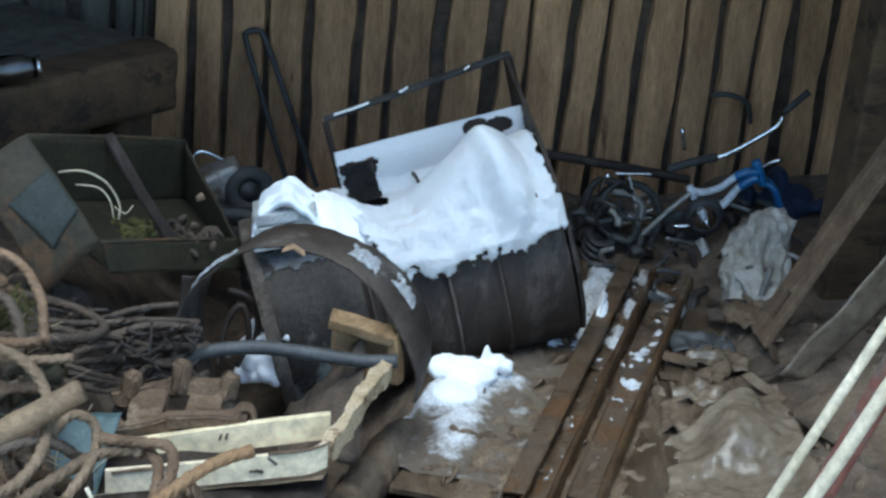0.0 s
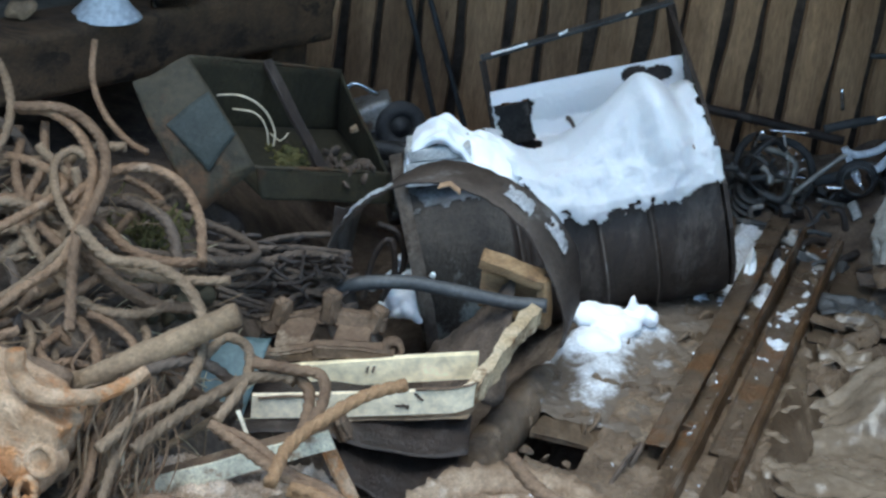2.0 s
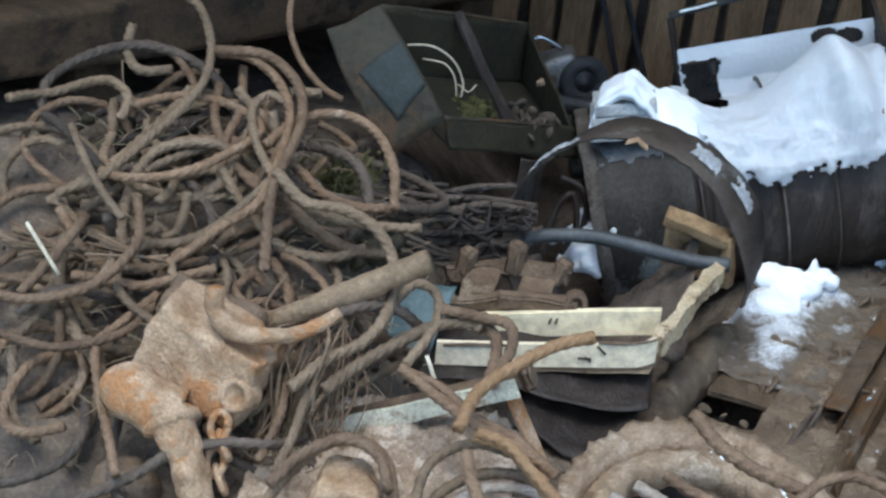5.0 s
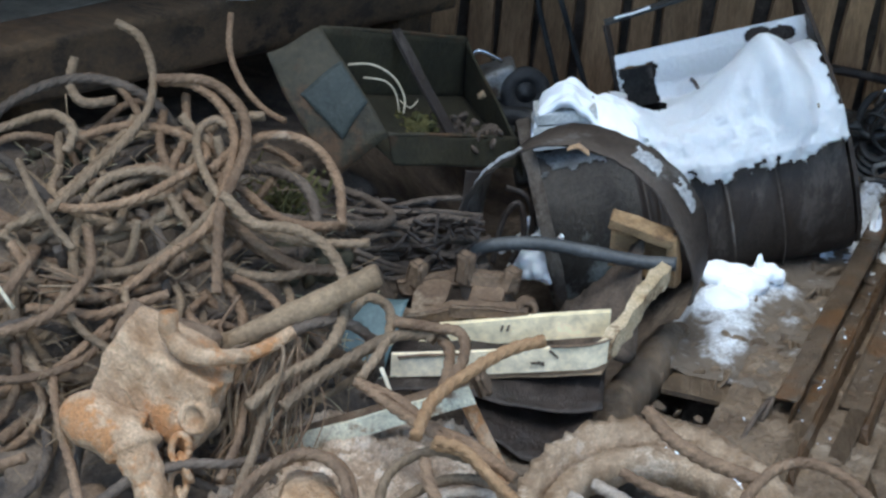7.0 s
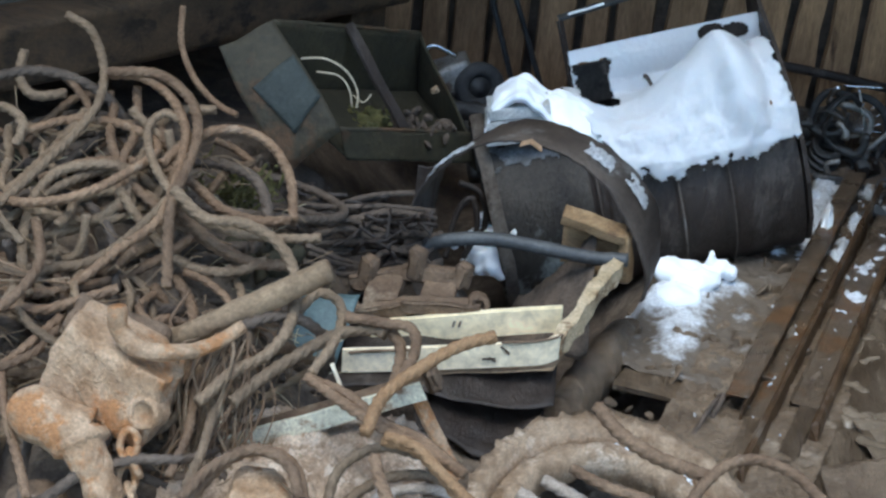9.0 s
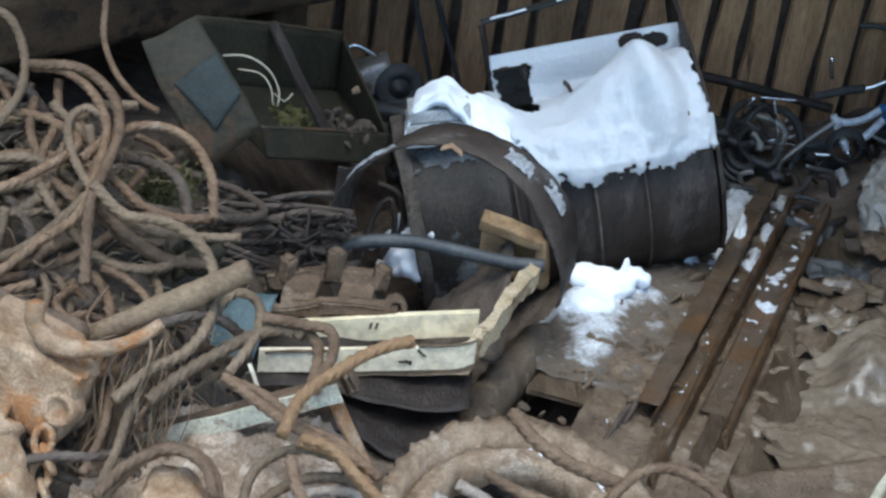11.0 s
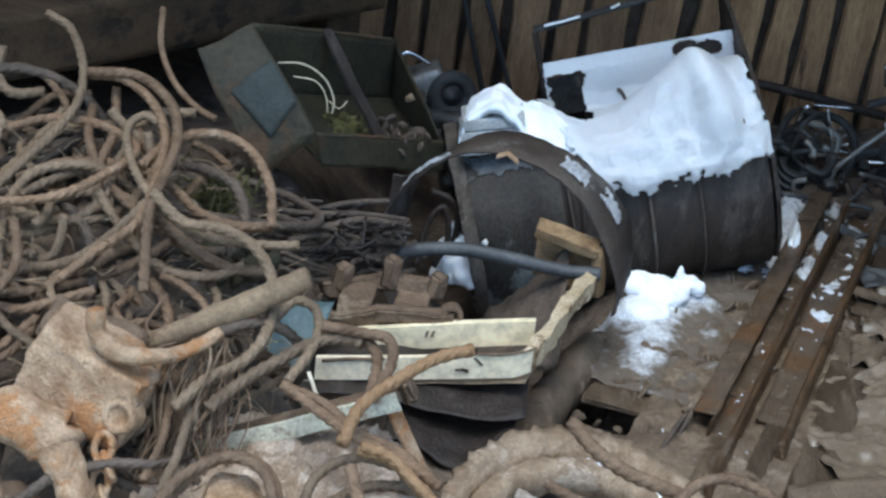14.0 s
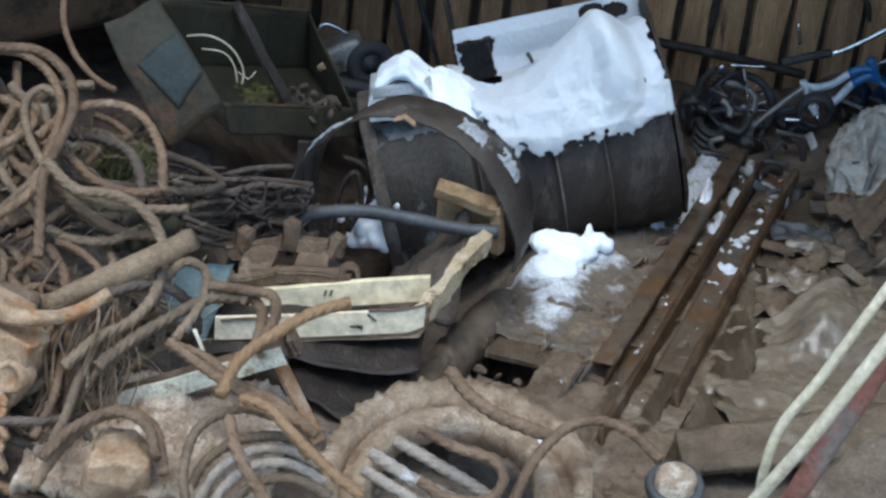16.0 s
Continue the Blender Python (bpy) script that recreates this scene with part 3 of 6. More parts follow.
# four strips round the cut-out
for cx, cz, sx, sz in ((0.312, 0.255, 0.016, 0.25), (0.368, 0.362, 0.096, 0.036), (0.368, 0.15, 0.096, 0.04), (0.644, 0.255, 0.456, 0.25)):
    box(bm, DRUM @ pose(cx, 0.125, cz), sx, 0.008, sz)
part("standing_plate", bm, RUST_DARK, drum, smooth=False)
# Black sheet added behind the cut-out so that the opening looks dark.
bm = bmesh.new()
box(bm, DRUM @ pose(0.595, 0.262, 0.12), 0.57, 0.006, 0.32)
part("rear_sheet", bm, BLACK_METAL, drum, smooth=False)
bm = bmesh.new()
bar(bm, DRUM @ Vector((0.315, 0.27, 0.435)), DRUM @ Vector((0.892, 0.275, 0.49)), 0.025, 0.012, 10)
part("top_rail", bm, BLACK_METAL, drum, smooth=False)
for x0, x1, z0, z1 in ((0.318, 0.318, 0.2, 0.43), (0.884, 0.884, 0.3, 0.485)):
    bm = bmesh.new()
    bar(bm, DRUM @ Vector((x0, 0.2, z0)), DRUM @ Vector((x1, 0.265, z1)), 0.02, 0.012)
    part("post", bm, RUST_DARK, drum, smooth=False)
bm = bmesh.new()
for k in range(3):
    bar(bm, DRUM @ Vector((0.345 + 0.2 * k, 0.262, 0.445 + 0.018 * k)), DRUM @ Vector((0.345 + 0.2 * k + (0.11, 0.03, 0.02)[k], 0.262, 0.454 + 0.018 * k)), 0.012, 0.006, worn=0.003, cuts=3)
solo("rail_snow", bm, SNOW, "thin strips of snow caught on the steel rail", "snow", kind="stuff")


def snow_line(s):
    """The rounded line over the drum and up the standing plate, as depth and height."""
    k = [0, 0.12, 0.24, 0.38, 0.52, 0.64, 0.72, 0.78, 0.9, 1.0]
    return float(np.interp(s, k, [-0.283, -0.272, -0.23, -0.15, -0.04, 0.05, 0.095, 0.108, 0.112, 0.122])), float(np.interp(s, k, [0.09, 0.16, 0.22, 0.275, 0.292, 0.285, 0.262, 0.27, 0.33, 0.382]))


bm = bmesh.new()
NX, NS = 150, 110
grid = {}
for i in range(NX + 1):
    for j in range(NS + 1):
        x, s = 0.1 + 0.772 * i / NX, j / NS
        y, z = snow_line(s)
        z -= 0.06 * step01(0.66, 0.46, x) * step01(0.28, 0.4, x) * step01(0.24, 0.44, s) * step01(0.8, 0.66, s)
        fill = step01(0.585, 0.735, x + 0.12 * (s - 0.6))
        crest = 0.012 + 0.082 * step01(0.4, 0.72, x) * (1 - 0.4 * step01(0.76, 0.87, x))
        near, whole = math.exp(-(((s - 0.47) / 0.14) ** 2)), step01(0.08, 0.45, s) * step01(0.8, 0.56, s)
        nose = 0.05 * math.exp(-(((x - 0.695 + 0.13 * (s - 0.6)) / 0.045) ** 2)) * whole
        fold = 0.034 * math.exp(-(((x - 0.795 + 0.05 * (s - 0.6)) / 0.03) ** 2)) * whole
        hollow = 0.058 * math.exp(-(((x - 0.545 + 0.2 * (s - 0.7)) / 0.085) ** 2) - ((s - 0.73) / 0.07) ** 2)
        edge = step01(0.0, 0.1, s) * step01(0.1, 0.15, x) * step01(0.872, 0.84, x)
        thick = 0.016 + 0.016 * edge + crest * ((1 - fill) * near + fill * whole) + nose - fold - hollow + 0.006 * fuzz(x, y, z, 9) + 0.011 * fuzz(x, y, z, 26) * step01(0.7, 0.25, s) + 0.007 * abs(fuzz(x, y, z, 55)) * step01(0.6, 0.15, s) + 0.002 * fuzz(x, y, z, 90)
        thick = max(0.005, thick)
        lean = float(np.interp(s, [0, 0.3, 0.5, 1], [-0.95, -0.75, -0.45, -0.5])), float(np.interp(s, [0, 0.3, 0.5, 0.85, 1], [0.3, 0.66, 0.9, 0.75, 0.3]))
        grid[i, j] = (x + 0.004 * fuzz(x, s, 8, 30), y + lean[0] * thick, z + lean[1] * thick, s, x)


def snow_here(x, s):
    low = 0.06 + 0.07 * fuzz(x, 0, 0, 9) + 0.05 * fuzz(x, 0, 5, 24) + 0.05 * step01(0.7, 0.87, x) + 0.75 * step01(0.4, 0.2, x)
    if s < low + 0.05 * fuzz(x, s, 3, 40) or (x < 0.31 and s > 0.62 + 0.05 * fuzz(x, s, 1, 20)):
        return False
    wob = 0.014 * fuzz(x, s, 4, 18)
    if x > 0.85 + 1.6 * wob + 0.02 * step01(0.75, 0.95, s) and s > 0.25:
        return False
    if 0.318 < x + wob < 0.415 and 0.5 < s + 3 * wob < 0.9:
        return False
    return not (((x - 0.72 + wob) / 0.036) ** 2 + ((s - 0.925) / 0.055) ** 2 < 1 or ((x - 0.785 + wob) / 0.044) ** 2 + ((s - 0.9) / 0.055) ** 2 < 1
                or ((x - 0.305) / 0.012) ** 2 + ((s - 0.33) / 0.03) ** 2 < 1 + 30 * wob)


verts = {}
for i in range(NX):
    for j in range(NS):
        x, s = grid[i, j][4], grid[i, j][3]
        if not snow_here(x, s):
            continue
        f = []
        for key in ((i, j), (i + 1, j), (i + 1, j + 1), (i, j + 1)):
            if key not in verts:
                verts[key] = bm.verts.new(DRUM @ Vector(grid[key][:3]))
            f.append(verts[key])
        bm.faces.new(f)
bmesh.ops.solidify(bm, geom=bm.faces[:], thickness=0.016)
solo("snow_cover", bm, SNOW, "deep white rounded snow lying on the rusty drum", "snow", kind="stuff")
bm = bmesh.new()
bmesh.ops.create_icosphere(bm, subdivisions=3, radius=0.03, matrix=DRUM @ pose(0.795, -0.252, 0.245) @ Matrix.Diagonal((0.8, 0.7, 1.1, 1)))
for v in bm.verts:
    v.co += noise.noise_vector(v.co * 30) * 0.008
solo("stone", bm, STICK_WOOD, "pale dirty lump showing through the snow", "stone")


def lumps(bm, centre, spread, count, size, seed, flat=0.6):
    r = random.Random(seed)
    for _ in range(count):
        c = Vector(centre) + Vector((r.gauss(0, spread[0]), r.gauss(0, spread[1]), abs(r.gauss(0, spread[2]))))
        k = r.uniform(size * 0.4, size)
        m = Matrix.Translation(c) @ Euler((r.uniform(0, 6), r.uniform(0, 6), r.uniform(0, 6))).to_matrix().to_4x4() @ Matrix.Diagonal((k, k * r.uniform(0.6, 1), k * flat, 1))
        geo = bmesh.ops.create_icosphere(bm, subdivisions=2, radius=1.0, matrix=m)
        for v in geo["verts"]:
            v.co += noise.noise_vector(v.co * (1.2 / k) * 0.6) * k * 0.35
    return bm


# snow on the floor in front of the drum: a thick heap that thins out into dirty slush
bm = bmesh.new()


def bell(a, b, ra, rb, power=2):
    return math.exp(-abs(a / ra) ** power - abs(b / rb) ** power)


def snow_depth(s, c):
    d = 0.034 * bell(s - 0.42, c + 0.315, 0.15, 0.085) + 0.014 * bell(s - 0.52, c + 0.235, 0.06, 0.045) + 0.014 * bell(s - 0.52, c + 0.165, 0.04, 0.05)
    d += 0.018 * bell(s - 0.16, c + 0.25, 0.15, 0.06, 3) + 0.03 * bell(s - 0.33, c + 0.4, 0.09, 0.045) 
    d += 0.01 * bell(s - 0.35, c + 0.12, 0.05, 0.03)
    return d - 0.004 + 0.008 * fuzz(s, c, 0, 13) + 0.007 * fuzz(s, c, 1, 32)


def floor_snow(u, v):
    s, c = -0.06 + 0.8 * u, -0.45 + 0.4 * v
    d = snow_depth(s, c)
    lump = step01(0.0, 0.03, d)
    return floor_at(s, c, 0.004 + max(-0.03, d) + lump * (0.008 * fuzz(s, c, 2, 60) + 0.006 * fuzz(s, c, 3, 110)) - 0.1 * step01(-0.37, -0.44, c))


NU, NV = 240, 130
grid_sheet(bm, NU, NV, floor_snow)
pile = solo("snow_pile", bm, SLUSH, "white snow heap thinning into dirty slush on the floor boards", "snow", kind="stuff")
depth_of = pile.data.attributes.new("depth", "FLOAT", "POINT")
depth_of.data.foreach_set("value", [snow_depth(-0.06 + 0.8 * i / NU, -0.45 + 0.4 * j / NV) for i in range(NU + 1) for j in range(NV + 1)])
bm = bmesh.new()
for x, y, z, rx, ry, rz, lean in ((0.40, 4.44, 0.03, 0.055, 0.05, 0.036, 0), (0.455, 4.44, 0.028, 0.05, 0.05, 0.034, 0), (0.515, 4.46, 0.052, 0.018, 0.022, 0.044, -8), (0.538, 4.455, 0.04, 0.028, 0.03, 0.03, 10),
                                  (0.567, 4.45, 0.034, 0.02, 0.025, 0.024, 20), (0.47, 4.42, 0.02, 0.07, 0.06, 0.035, 0), (0.42, 4.33, 0.008, 0.07, 0.06, 0.03, 0)):
    geo = bmesh.ops.create_icosphere(bm, subdivisions=3, radius=1.0, matrix=pose(x, y, z + 0.012, 0, lean, 0) @ Matrix.Diagonal((rx, ry, rz, 1)))
    for v in geo["verts"]:
        v.co += noise.noise_vector(v.co * 30) * 0.011 + noise.noise_vector(v.co * 75) * 0.004
melt(solo("snow_lump", bm, SNOW, "rounded lump of fallen snow with a raised tip", "snow", kind="stuff"), 0.005, 5)


def snow_drift(s0, s1, c0, c1, level, seed, base=0.004):
    """A thin ragged drift over a stretch of the floor."""
    bm = bmesh.new()

    def at(u, v):
        s, c = s0 + (s1 - s0) * u, c0 + (c1 - c0) * v
        mid = 1 - max(abs(2 * u - 1), abs(2 * v - 1)) ** 2
        return floor_at(s, c, base + level * (mid - 0.55) + 0.035 * fuzz(s, c, 0, 14, seed) + 0.02 * fuzz(s, c, 1, 45, seed))

    grid_sheet(bm, max(8, int((s1 - s0) * 160)), max(8, int((c1 - c0) * 160)), at, 0.004)
    return solo("snow_drift", bm, DIRTY_SNOW, "ragged thin drift of snow beside the channel irons", "snow", "drifts by the channel irons")


snow_drift(0.8, 1.5, -0.15, -0.055, 0.04, 3, 0.01)
snow_drift(0.7, 1.3, 0.006, 0.052, 0.016, 5, 0.006)
snow_drift(0.5, 1.25, 0.09, 0.162, 0.008, 8, 0.004)
bm = bmesh.new()
r = random.Random(21)
for _ in range(230):
    s, c = r.uniform(-0.3, 1.4), r.choice((r.gauss(-0.03, 0.02), r.gauss(0.11, 0.03), r.uniform(-0.3, 0.3), r.gauss(0.04, 0.006)))
    near_snow = math.exp(-((s - 1.1) / 0.6) ** 2)
    if r.random() < 0.35 + 0.6 * near_snow:
        lumps(bm, floor_at(s, c, 0.012 + 0.02 * (abs(c - 0.04) < 0.012)), (0.01, 0.012, 0.002), 1, r.choice((0.002, 0.003, 0.004, 0.008)), r.random(), 0.3)
solo("snow_crumbs", bm, DIRTY_SNOW, "scattered crumbs of snow on boards and irons", "snow", kind="stuff")
bm = bmesh.new()
grid_sheet(bm, 40, 60, lambda u, v: (0.815 + 0.065 * u + 0.05 * v, 4.7 + 0.36 * v, -0.03 + 0.12 * math.sin(v * 3.1) * math.sin(u * 3.1) + 0.02 * fuzz(u, v, 0, 6) + 0.012 * fuzz(u, v, 2, 18)), 0.004)
solo("snow_drift", bm, SNOW, "narrow drift of snow against the drum end", "snow", "drifts by the channel irons")
bm = bmesh.new()
lumps(bm, (-0.1, 4.5, -0.03), (0.03, 0.03, 0.06), 60, 0.034, 15, 0.8)
melt(solo("snow_pile", bm, SNOW, "small snow heap beside the drum end", "snow", kind="stuff"), 0.007, 6)

# ---- hoop ----
hoop = thing("steel_hoop", "torn rusty sheet-steel hoop standing on edge with snow specks", "hoop", (0.0, 4.05, 0.0))
HOOP = Matrix.Translation((0.0, 4.03, 0.223)) @ pose(0, 0, 0, 0, 0, -16) @ pose(0, 0, 0, -90, 0, 0)
bm = bmesh.new()
lathe(bm, HOOP, [(0.318, 0), (0.318, 0.03), (0.312, 0.05), (0.312, 0.18), (0.308, 0.18), (0.308, 0.05), (0.313, 0.03), (0.313, 0), (0.318, 0)], 96, -250, 258)
for v in bm.verts:
    v.co += noise.noise_vector(v.co * 7.0) * 0.012 + noise.noise_vector(v.co * 35) * 0.005
part("band", bm, HOOP_RUST, hoop)
bm = bmesh.new()
for a, b in (((-0.03, 4.012, 0.545), (-0.005, 4.0, 0.56)), ((-0.005, 4.0, 0.56), (0.022, 4.008, 0.538))):
    bar(bm, a, b, 0.02, 0.004, 20, 0.001)
part("torn_tab", bm, RUST_PALE, hoop, "bent bright tab at the tear", smooth=False)
for a0, a1, z0, z1, seed in ((120, 153, 0.0, 0.05, 1), (54, 70, 0.06, 0.14, 2), (30, 47, 0.09, 0.16, 3), (166, 178, -0.003, 0.02, 4)):
    bm = bmesh.new()
    spot = {}
    for i in range(41):
        for j in range(13):
            a, z = radians(a0 + (a1 - a0) * i / 40), z0 + (z1 - z0) * j / 12
            edge = 1 - max(abs(i / 20 - 1), abs(j / 6 - 1)) ** 2 + 0.7 * fuzz(i, j, 0, 0.23, seed)
            spot[i, j] = (0.315 + 0.01 * min(1, max(0, edge)), a, z, edge)
    made = {}
    for i in range(40):
        for j in range(12):
            keys = ((i, j), (i + 1, j), (i + 1, j + 1), (i, j + 1))
            if min(spot[k][3] for k in keys) > 0.12:
                for k in keys:
                    if k not in made:
                        rr, a, z, _ = spot[k]
                        made[k] = bm.verts.new(HOOP @ Vector((rr * math.cos(a), -rr * math.sin(a), z)))
                bm.faces.new([made[k] for k in keys])
    bmesh.ops.solidify(bm, geom=bm.faces[:], thickness=0.008)
    solo("hoop_snow", bm, DIRTY_SNOW, "patch of snow caught on the rusty hoop", "snow", "snow patches on the hoop")
bm = bmesh.new()
tube(bm, [(-0.33, 3.95, 0.17), (-0.27, 3.93, 0.255), (-0.2, 3.92, 0.305), (-0.08, 3.92, 0.325), (0.05, 3.92, 0.315), (0.17, 3.92, 0.302), (0.26, 3.92, 0.305)], 0.0175, 16, 0.01, rough=0.06)
hose = solo("hose", bm, HOSE, "dark grey rubber hose lying across the hoop", "hose")

# inner strap and bent rods seen inside the hoop
bm = bmesh.new()
grid_sheet(bm, 2, 24, lambda u, v: (-0.31 + 0.05 * u + 0.02 * v, 4.16 + 0.02 * u, 0.06 + 0.34 * v + 0.02 * fuzz(u, v, 0, 5)), 0.004)
solo("sheet_strip", bm, RUST_DARK, "bent rusty strip beside the hoop", "sheet metal")
for pts in ([(-0.22, 4.42, 0.02), (-0.2, 4.45, 0.14), (-0.16, 4.46, 0.19), (-0.14, 4.45, 0.1), (-0.17, 4.43, 0.02)], [(-0.17, 4.5, -0.05), (-0.12, 4.5, 0.1), (-0.14, 4.48, 0.2), (-0.2, 4.47, 0.23)]):
    bm = bmesh.new()
    tube(bm, pts, 0.009, 10)
    solo("bent_rod", bm, RUST_DARK, "thin bent dark rod behind the hoop", "rod", "bent rods behind the hoop")

# white box with a snow cap behind the hoop
crate = thing("foam_box", "small weathered white box with a snow cap", "box", (-0.06, 4.56, 0.3))
bm = bmesh.new()
for k in range(3):
    box(bm, pose(-0.06, 4.57, 0.36 + 0.036 * k, 0, -10, 6), 0.17, 0.12, 0.034, 0.005, 3, 0.004, k)
part("body", bm, material("weathered_white", (0.42, 0.42, 0.4), (0.68, 0.68, 0.65), 12, 0.8, bump=0.7, c3=(0.11, 0.09, 0.07), spots=0.56), crate, smooth=False)
bm = bmesh.new()


def box_snow(u, v):
    x, y = -0.145 + 0.325 * u, 4.505 + 0.185 * v
    top = sum(float(np.interp(x + k, [-0.15, -0.11, -0.05, -0.01, 0.03, 0.055, 0.09, 0.13, 0.18], [0.43, 0.47, 0.51, 0.475, 0.455, 0.475, 0.455, 0.43, 0.395])) for k in (-0.016, -0.008, 0.0, 0.008, 0.016)) / 5
    front = 0.05 * step01(0.42, 0.0, v) * step01(0.0, 0.05, x) + 0.012 * step01(0.3, 0.0, v) * step01(0.03, -0.03, x)
    rim = 0.05 * max(0.0, abs(2 * u - 1) - 0.9) * 10 + 0.12 * max(0.0, v - 0.75)
    return x + 0.006 * fuzz(x, y, 4, 30), y + 0.008 * fuzz(x, y, 5, 25), top - front - rim + 0.008 * fuzz(x, y, 0, 22) + 0.005 * fuzz(x, y, 1, 50)


grid_sheet(bm, 66, 40, box_snow, 0.025)
solo("snow_cap", bm, SNOW, "cap of snow on the small box", "snow", kind="stuff")
bm = bmesh.new()
tube(bm, [(-0.02, 4.75, 0.1), (-0.01, 4.72, 0.36)], 0.03, 12)
solo("prop_post", bm, BARK, "short dark post behind the small box", "post")

# ---- brown board and foam by the hoop ----
bm = bmesh.new()
grid_sheet(bm, 14, 12, lambda u, v: (0.095 + 0.16 * u, 4.0 - 0.02 * u + 0.03 * v, 0.25 + 0.125 * v - 0.035 * u + 0.012 * fuzz(u, v, 0, 4)), 0.006)
torn = thing("torn_board", "torn brown pressed board standing in the hoop", "board", (0.17, 3.99, 0.22))
part("sheet", bm, BROWN_PAPER, torn)
bm = bmesh.new()
bar(bm, (0.09, 3.985, 0.382), (0.25, 3.975, 0.348), 0.05, 0.028, 15, 0.004, 4, 0.008, 4)
part("folded_rim", bm, BROWN_PAPER, torn)
bm = bmesh.new()
bar(bm, (0.247, 3.972, 0.35), (0.262, 3.965, 0.23), 0.035, 0.028, 0, 0.004, 4, 0.008, 5)
part("folded_edge", bm, BROWN_PAPER, torn)
bm = bmesh.new()
grid_sheet(bm, 26, 20, lambda u, v: (-0.02 + 0.2 * u, 3.72 + 0.28 * v, 0.1 + 0.17 * u * v + 0.06 * u + 0.025 * fuzz(u, v, 0, 5) + 0.012 * fuzz(u, v, 3, 15)), 0.02)
solo("rotten_foam", bm, BARK, "rotten brown insulation crumbling behind the tray", "insulation")

# ---- cream tray ----
tray = thing("enamel_tray", "cream enamelled steel panel with bent lips and rust scratches", "panel", (-0.1, 3.5, 0.2))


def strip(bm, pts, height, thick, drop=(0, 0.012)):
    """An upright lip along pts, bent over at its top."""
    line = smooth_line(pts, 0.015)
    cols = []
    for i, q in enumerate(line):
        d = (line[min(i + 1, len(line) - 1)] - line[max(i - 1, 0)]).normalized()
        side = Vector((-d.y, d.x, 0)).normalized()
        up = Vector((0, 0, 1))
        w = 0.0015 * fuzz(q.x, q.y, q.z, 20)
        cols.append([bm.verts.new(q + o) for o in (side * w, up * height, up * height + side * drop[1], up * (height - 0.004) + side * drop[1], up * (height - 0.004) + side * thick, side * thick)])
    for a, b in zip(cols, cols[1:]):
        for j in range(6):
            bm.faces.new((a[j], b[j], b[(j + 1) % 6], a[(j + 1) % 6]))
    bm.faces.new(cols[0][::-1])
    bm.faces.new(cols[-1])
    return bm


bm = bmesh.new()
strip(bm, [(-0.375, 3.44, 0.178), (-0.2, 3.448, 0.2), (0.0, 3.455, 0.23), (0.07, 3.46, 0.24), (0.11, 3.48, 0.25)], 0.058, 0.004)
part("front_lip", bm, ENAMEL_WHITE, tray, "white enamel front lip", smooth=False)
bm = bmesh.new()
strip(bm, [(0.112, 3.482, 0.25), (0.14, 3.54, 0.26), (0.19, 3.68, 0.285), (0.245, 3.84, 0.29)], 0.05, 0.006, (0, 0.03))
for v in bm.verts:
    v.co += noise.noise_vector(v.co * 22) * 0.009 + noise.noise_vector(v.co * 70) * 0.004
part("end_lip", bm, FOAM, tray, "crumbling yellow foam-backed lip", smooth=False)
bm = bmesh.new()
strip(bm, [(-0.33, 3.6, 0.165), (-0.1, 3.61, 0.21), (0.11, 3.62, 0.245)], 0.062, 0.004, (0, 0.02))
part("rear_lip", bm, CREAM, tray, smooth=False)
bm = bmesh.new()
grid_sheet(bm, 20, 6, lambda u, v: (-0.37 + 0.47 * u + 0.04 * v, 3.447 + 0.015 * u + 0.155 * v, 0.165 + 0.065 * u + 0.004 * fuzz(u, v, 0, 6)), 0.003)
part("bottom", bm, STICK_WOOD, tray, "muddy bottom of the panel")
for pts in ([(-0.02, 3.452, 0.292), (0.04, 3.455, 0.298), (0.09, 3.468, 0.305), (0.115, 3.49, 0.306)], [(-0.36, 3.438, 0.232), (-0.3, 3.44, 0.243), (-0.22, 3.444, 0.253)]):
    bm = bmesh.new()
    tube(bm, pts, 0.0035, 7, 0.008, rough=0.5, seed=7)
    part("rust_line", bm, RUST, tray, "rust along the chipped edge")
for x0, x1, y, z0, z1 in ((-0.14, -0.136, 3.603, 0.238, 0.254), (-0.126, -0.122, 3.603, 0.24, 0.256), (-0.06, -0.03, 3.449, 0.246, 0.25), (-0.02, 0.0, 3.45, 0.282, 0.266), (-0.045, -0.03, 3.449, 0.252, 0.243)):
    bm = bmesh.new()
    bar(bm, (x0, y, z0), (x1, y, z1), 0.002, 0.005, 0, 0)
    part("scratch", bm, BARK, tray, "dark rust scratch", smooth=False)
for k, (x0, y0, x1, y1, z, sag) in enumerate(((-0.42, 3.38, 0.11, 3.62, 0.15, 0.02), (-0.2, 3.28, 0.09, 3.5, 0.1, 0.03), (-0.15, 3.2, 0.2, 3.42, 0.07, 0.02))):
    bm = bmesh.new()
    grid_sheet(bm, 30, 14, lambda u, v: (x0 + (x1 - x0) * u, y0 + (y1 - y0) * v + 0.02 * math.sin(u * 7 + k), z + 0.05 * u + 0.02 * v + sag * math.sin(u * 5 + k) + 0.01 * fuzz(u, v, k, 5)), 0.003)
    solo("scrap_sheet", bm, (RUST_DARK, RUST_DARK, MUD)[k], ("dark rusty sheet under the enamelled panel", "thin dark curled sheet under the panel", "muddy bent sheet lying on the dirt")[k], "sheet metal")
bm = bmesh.new()
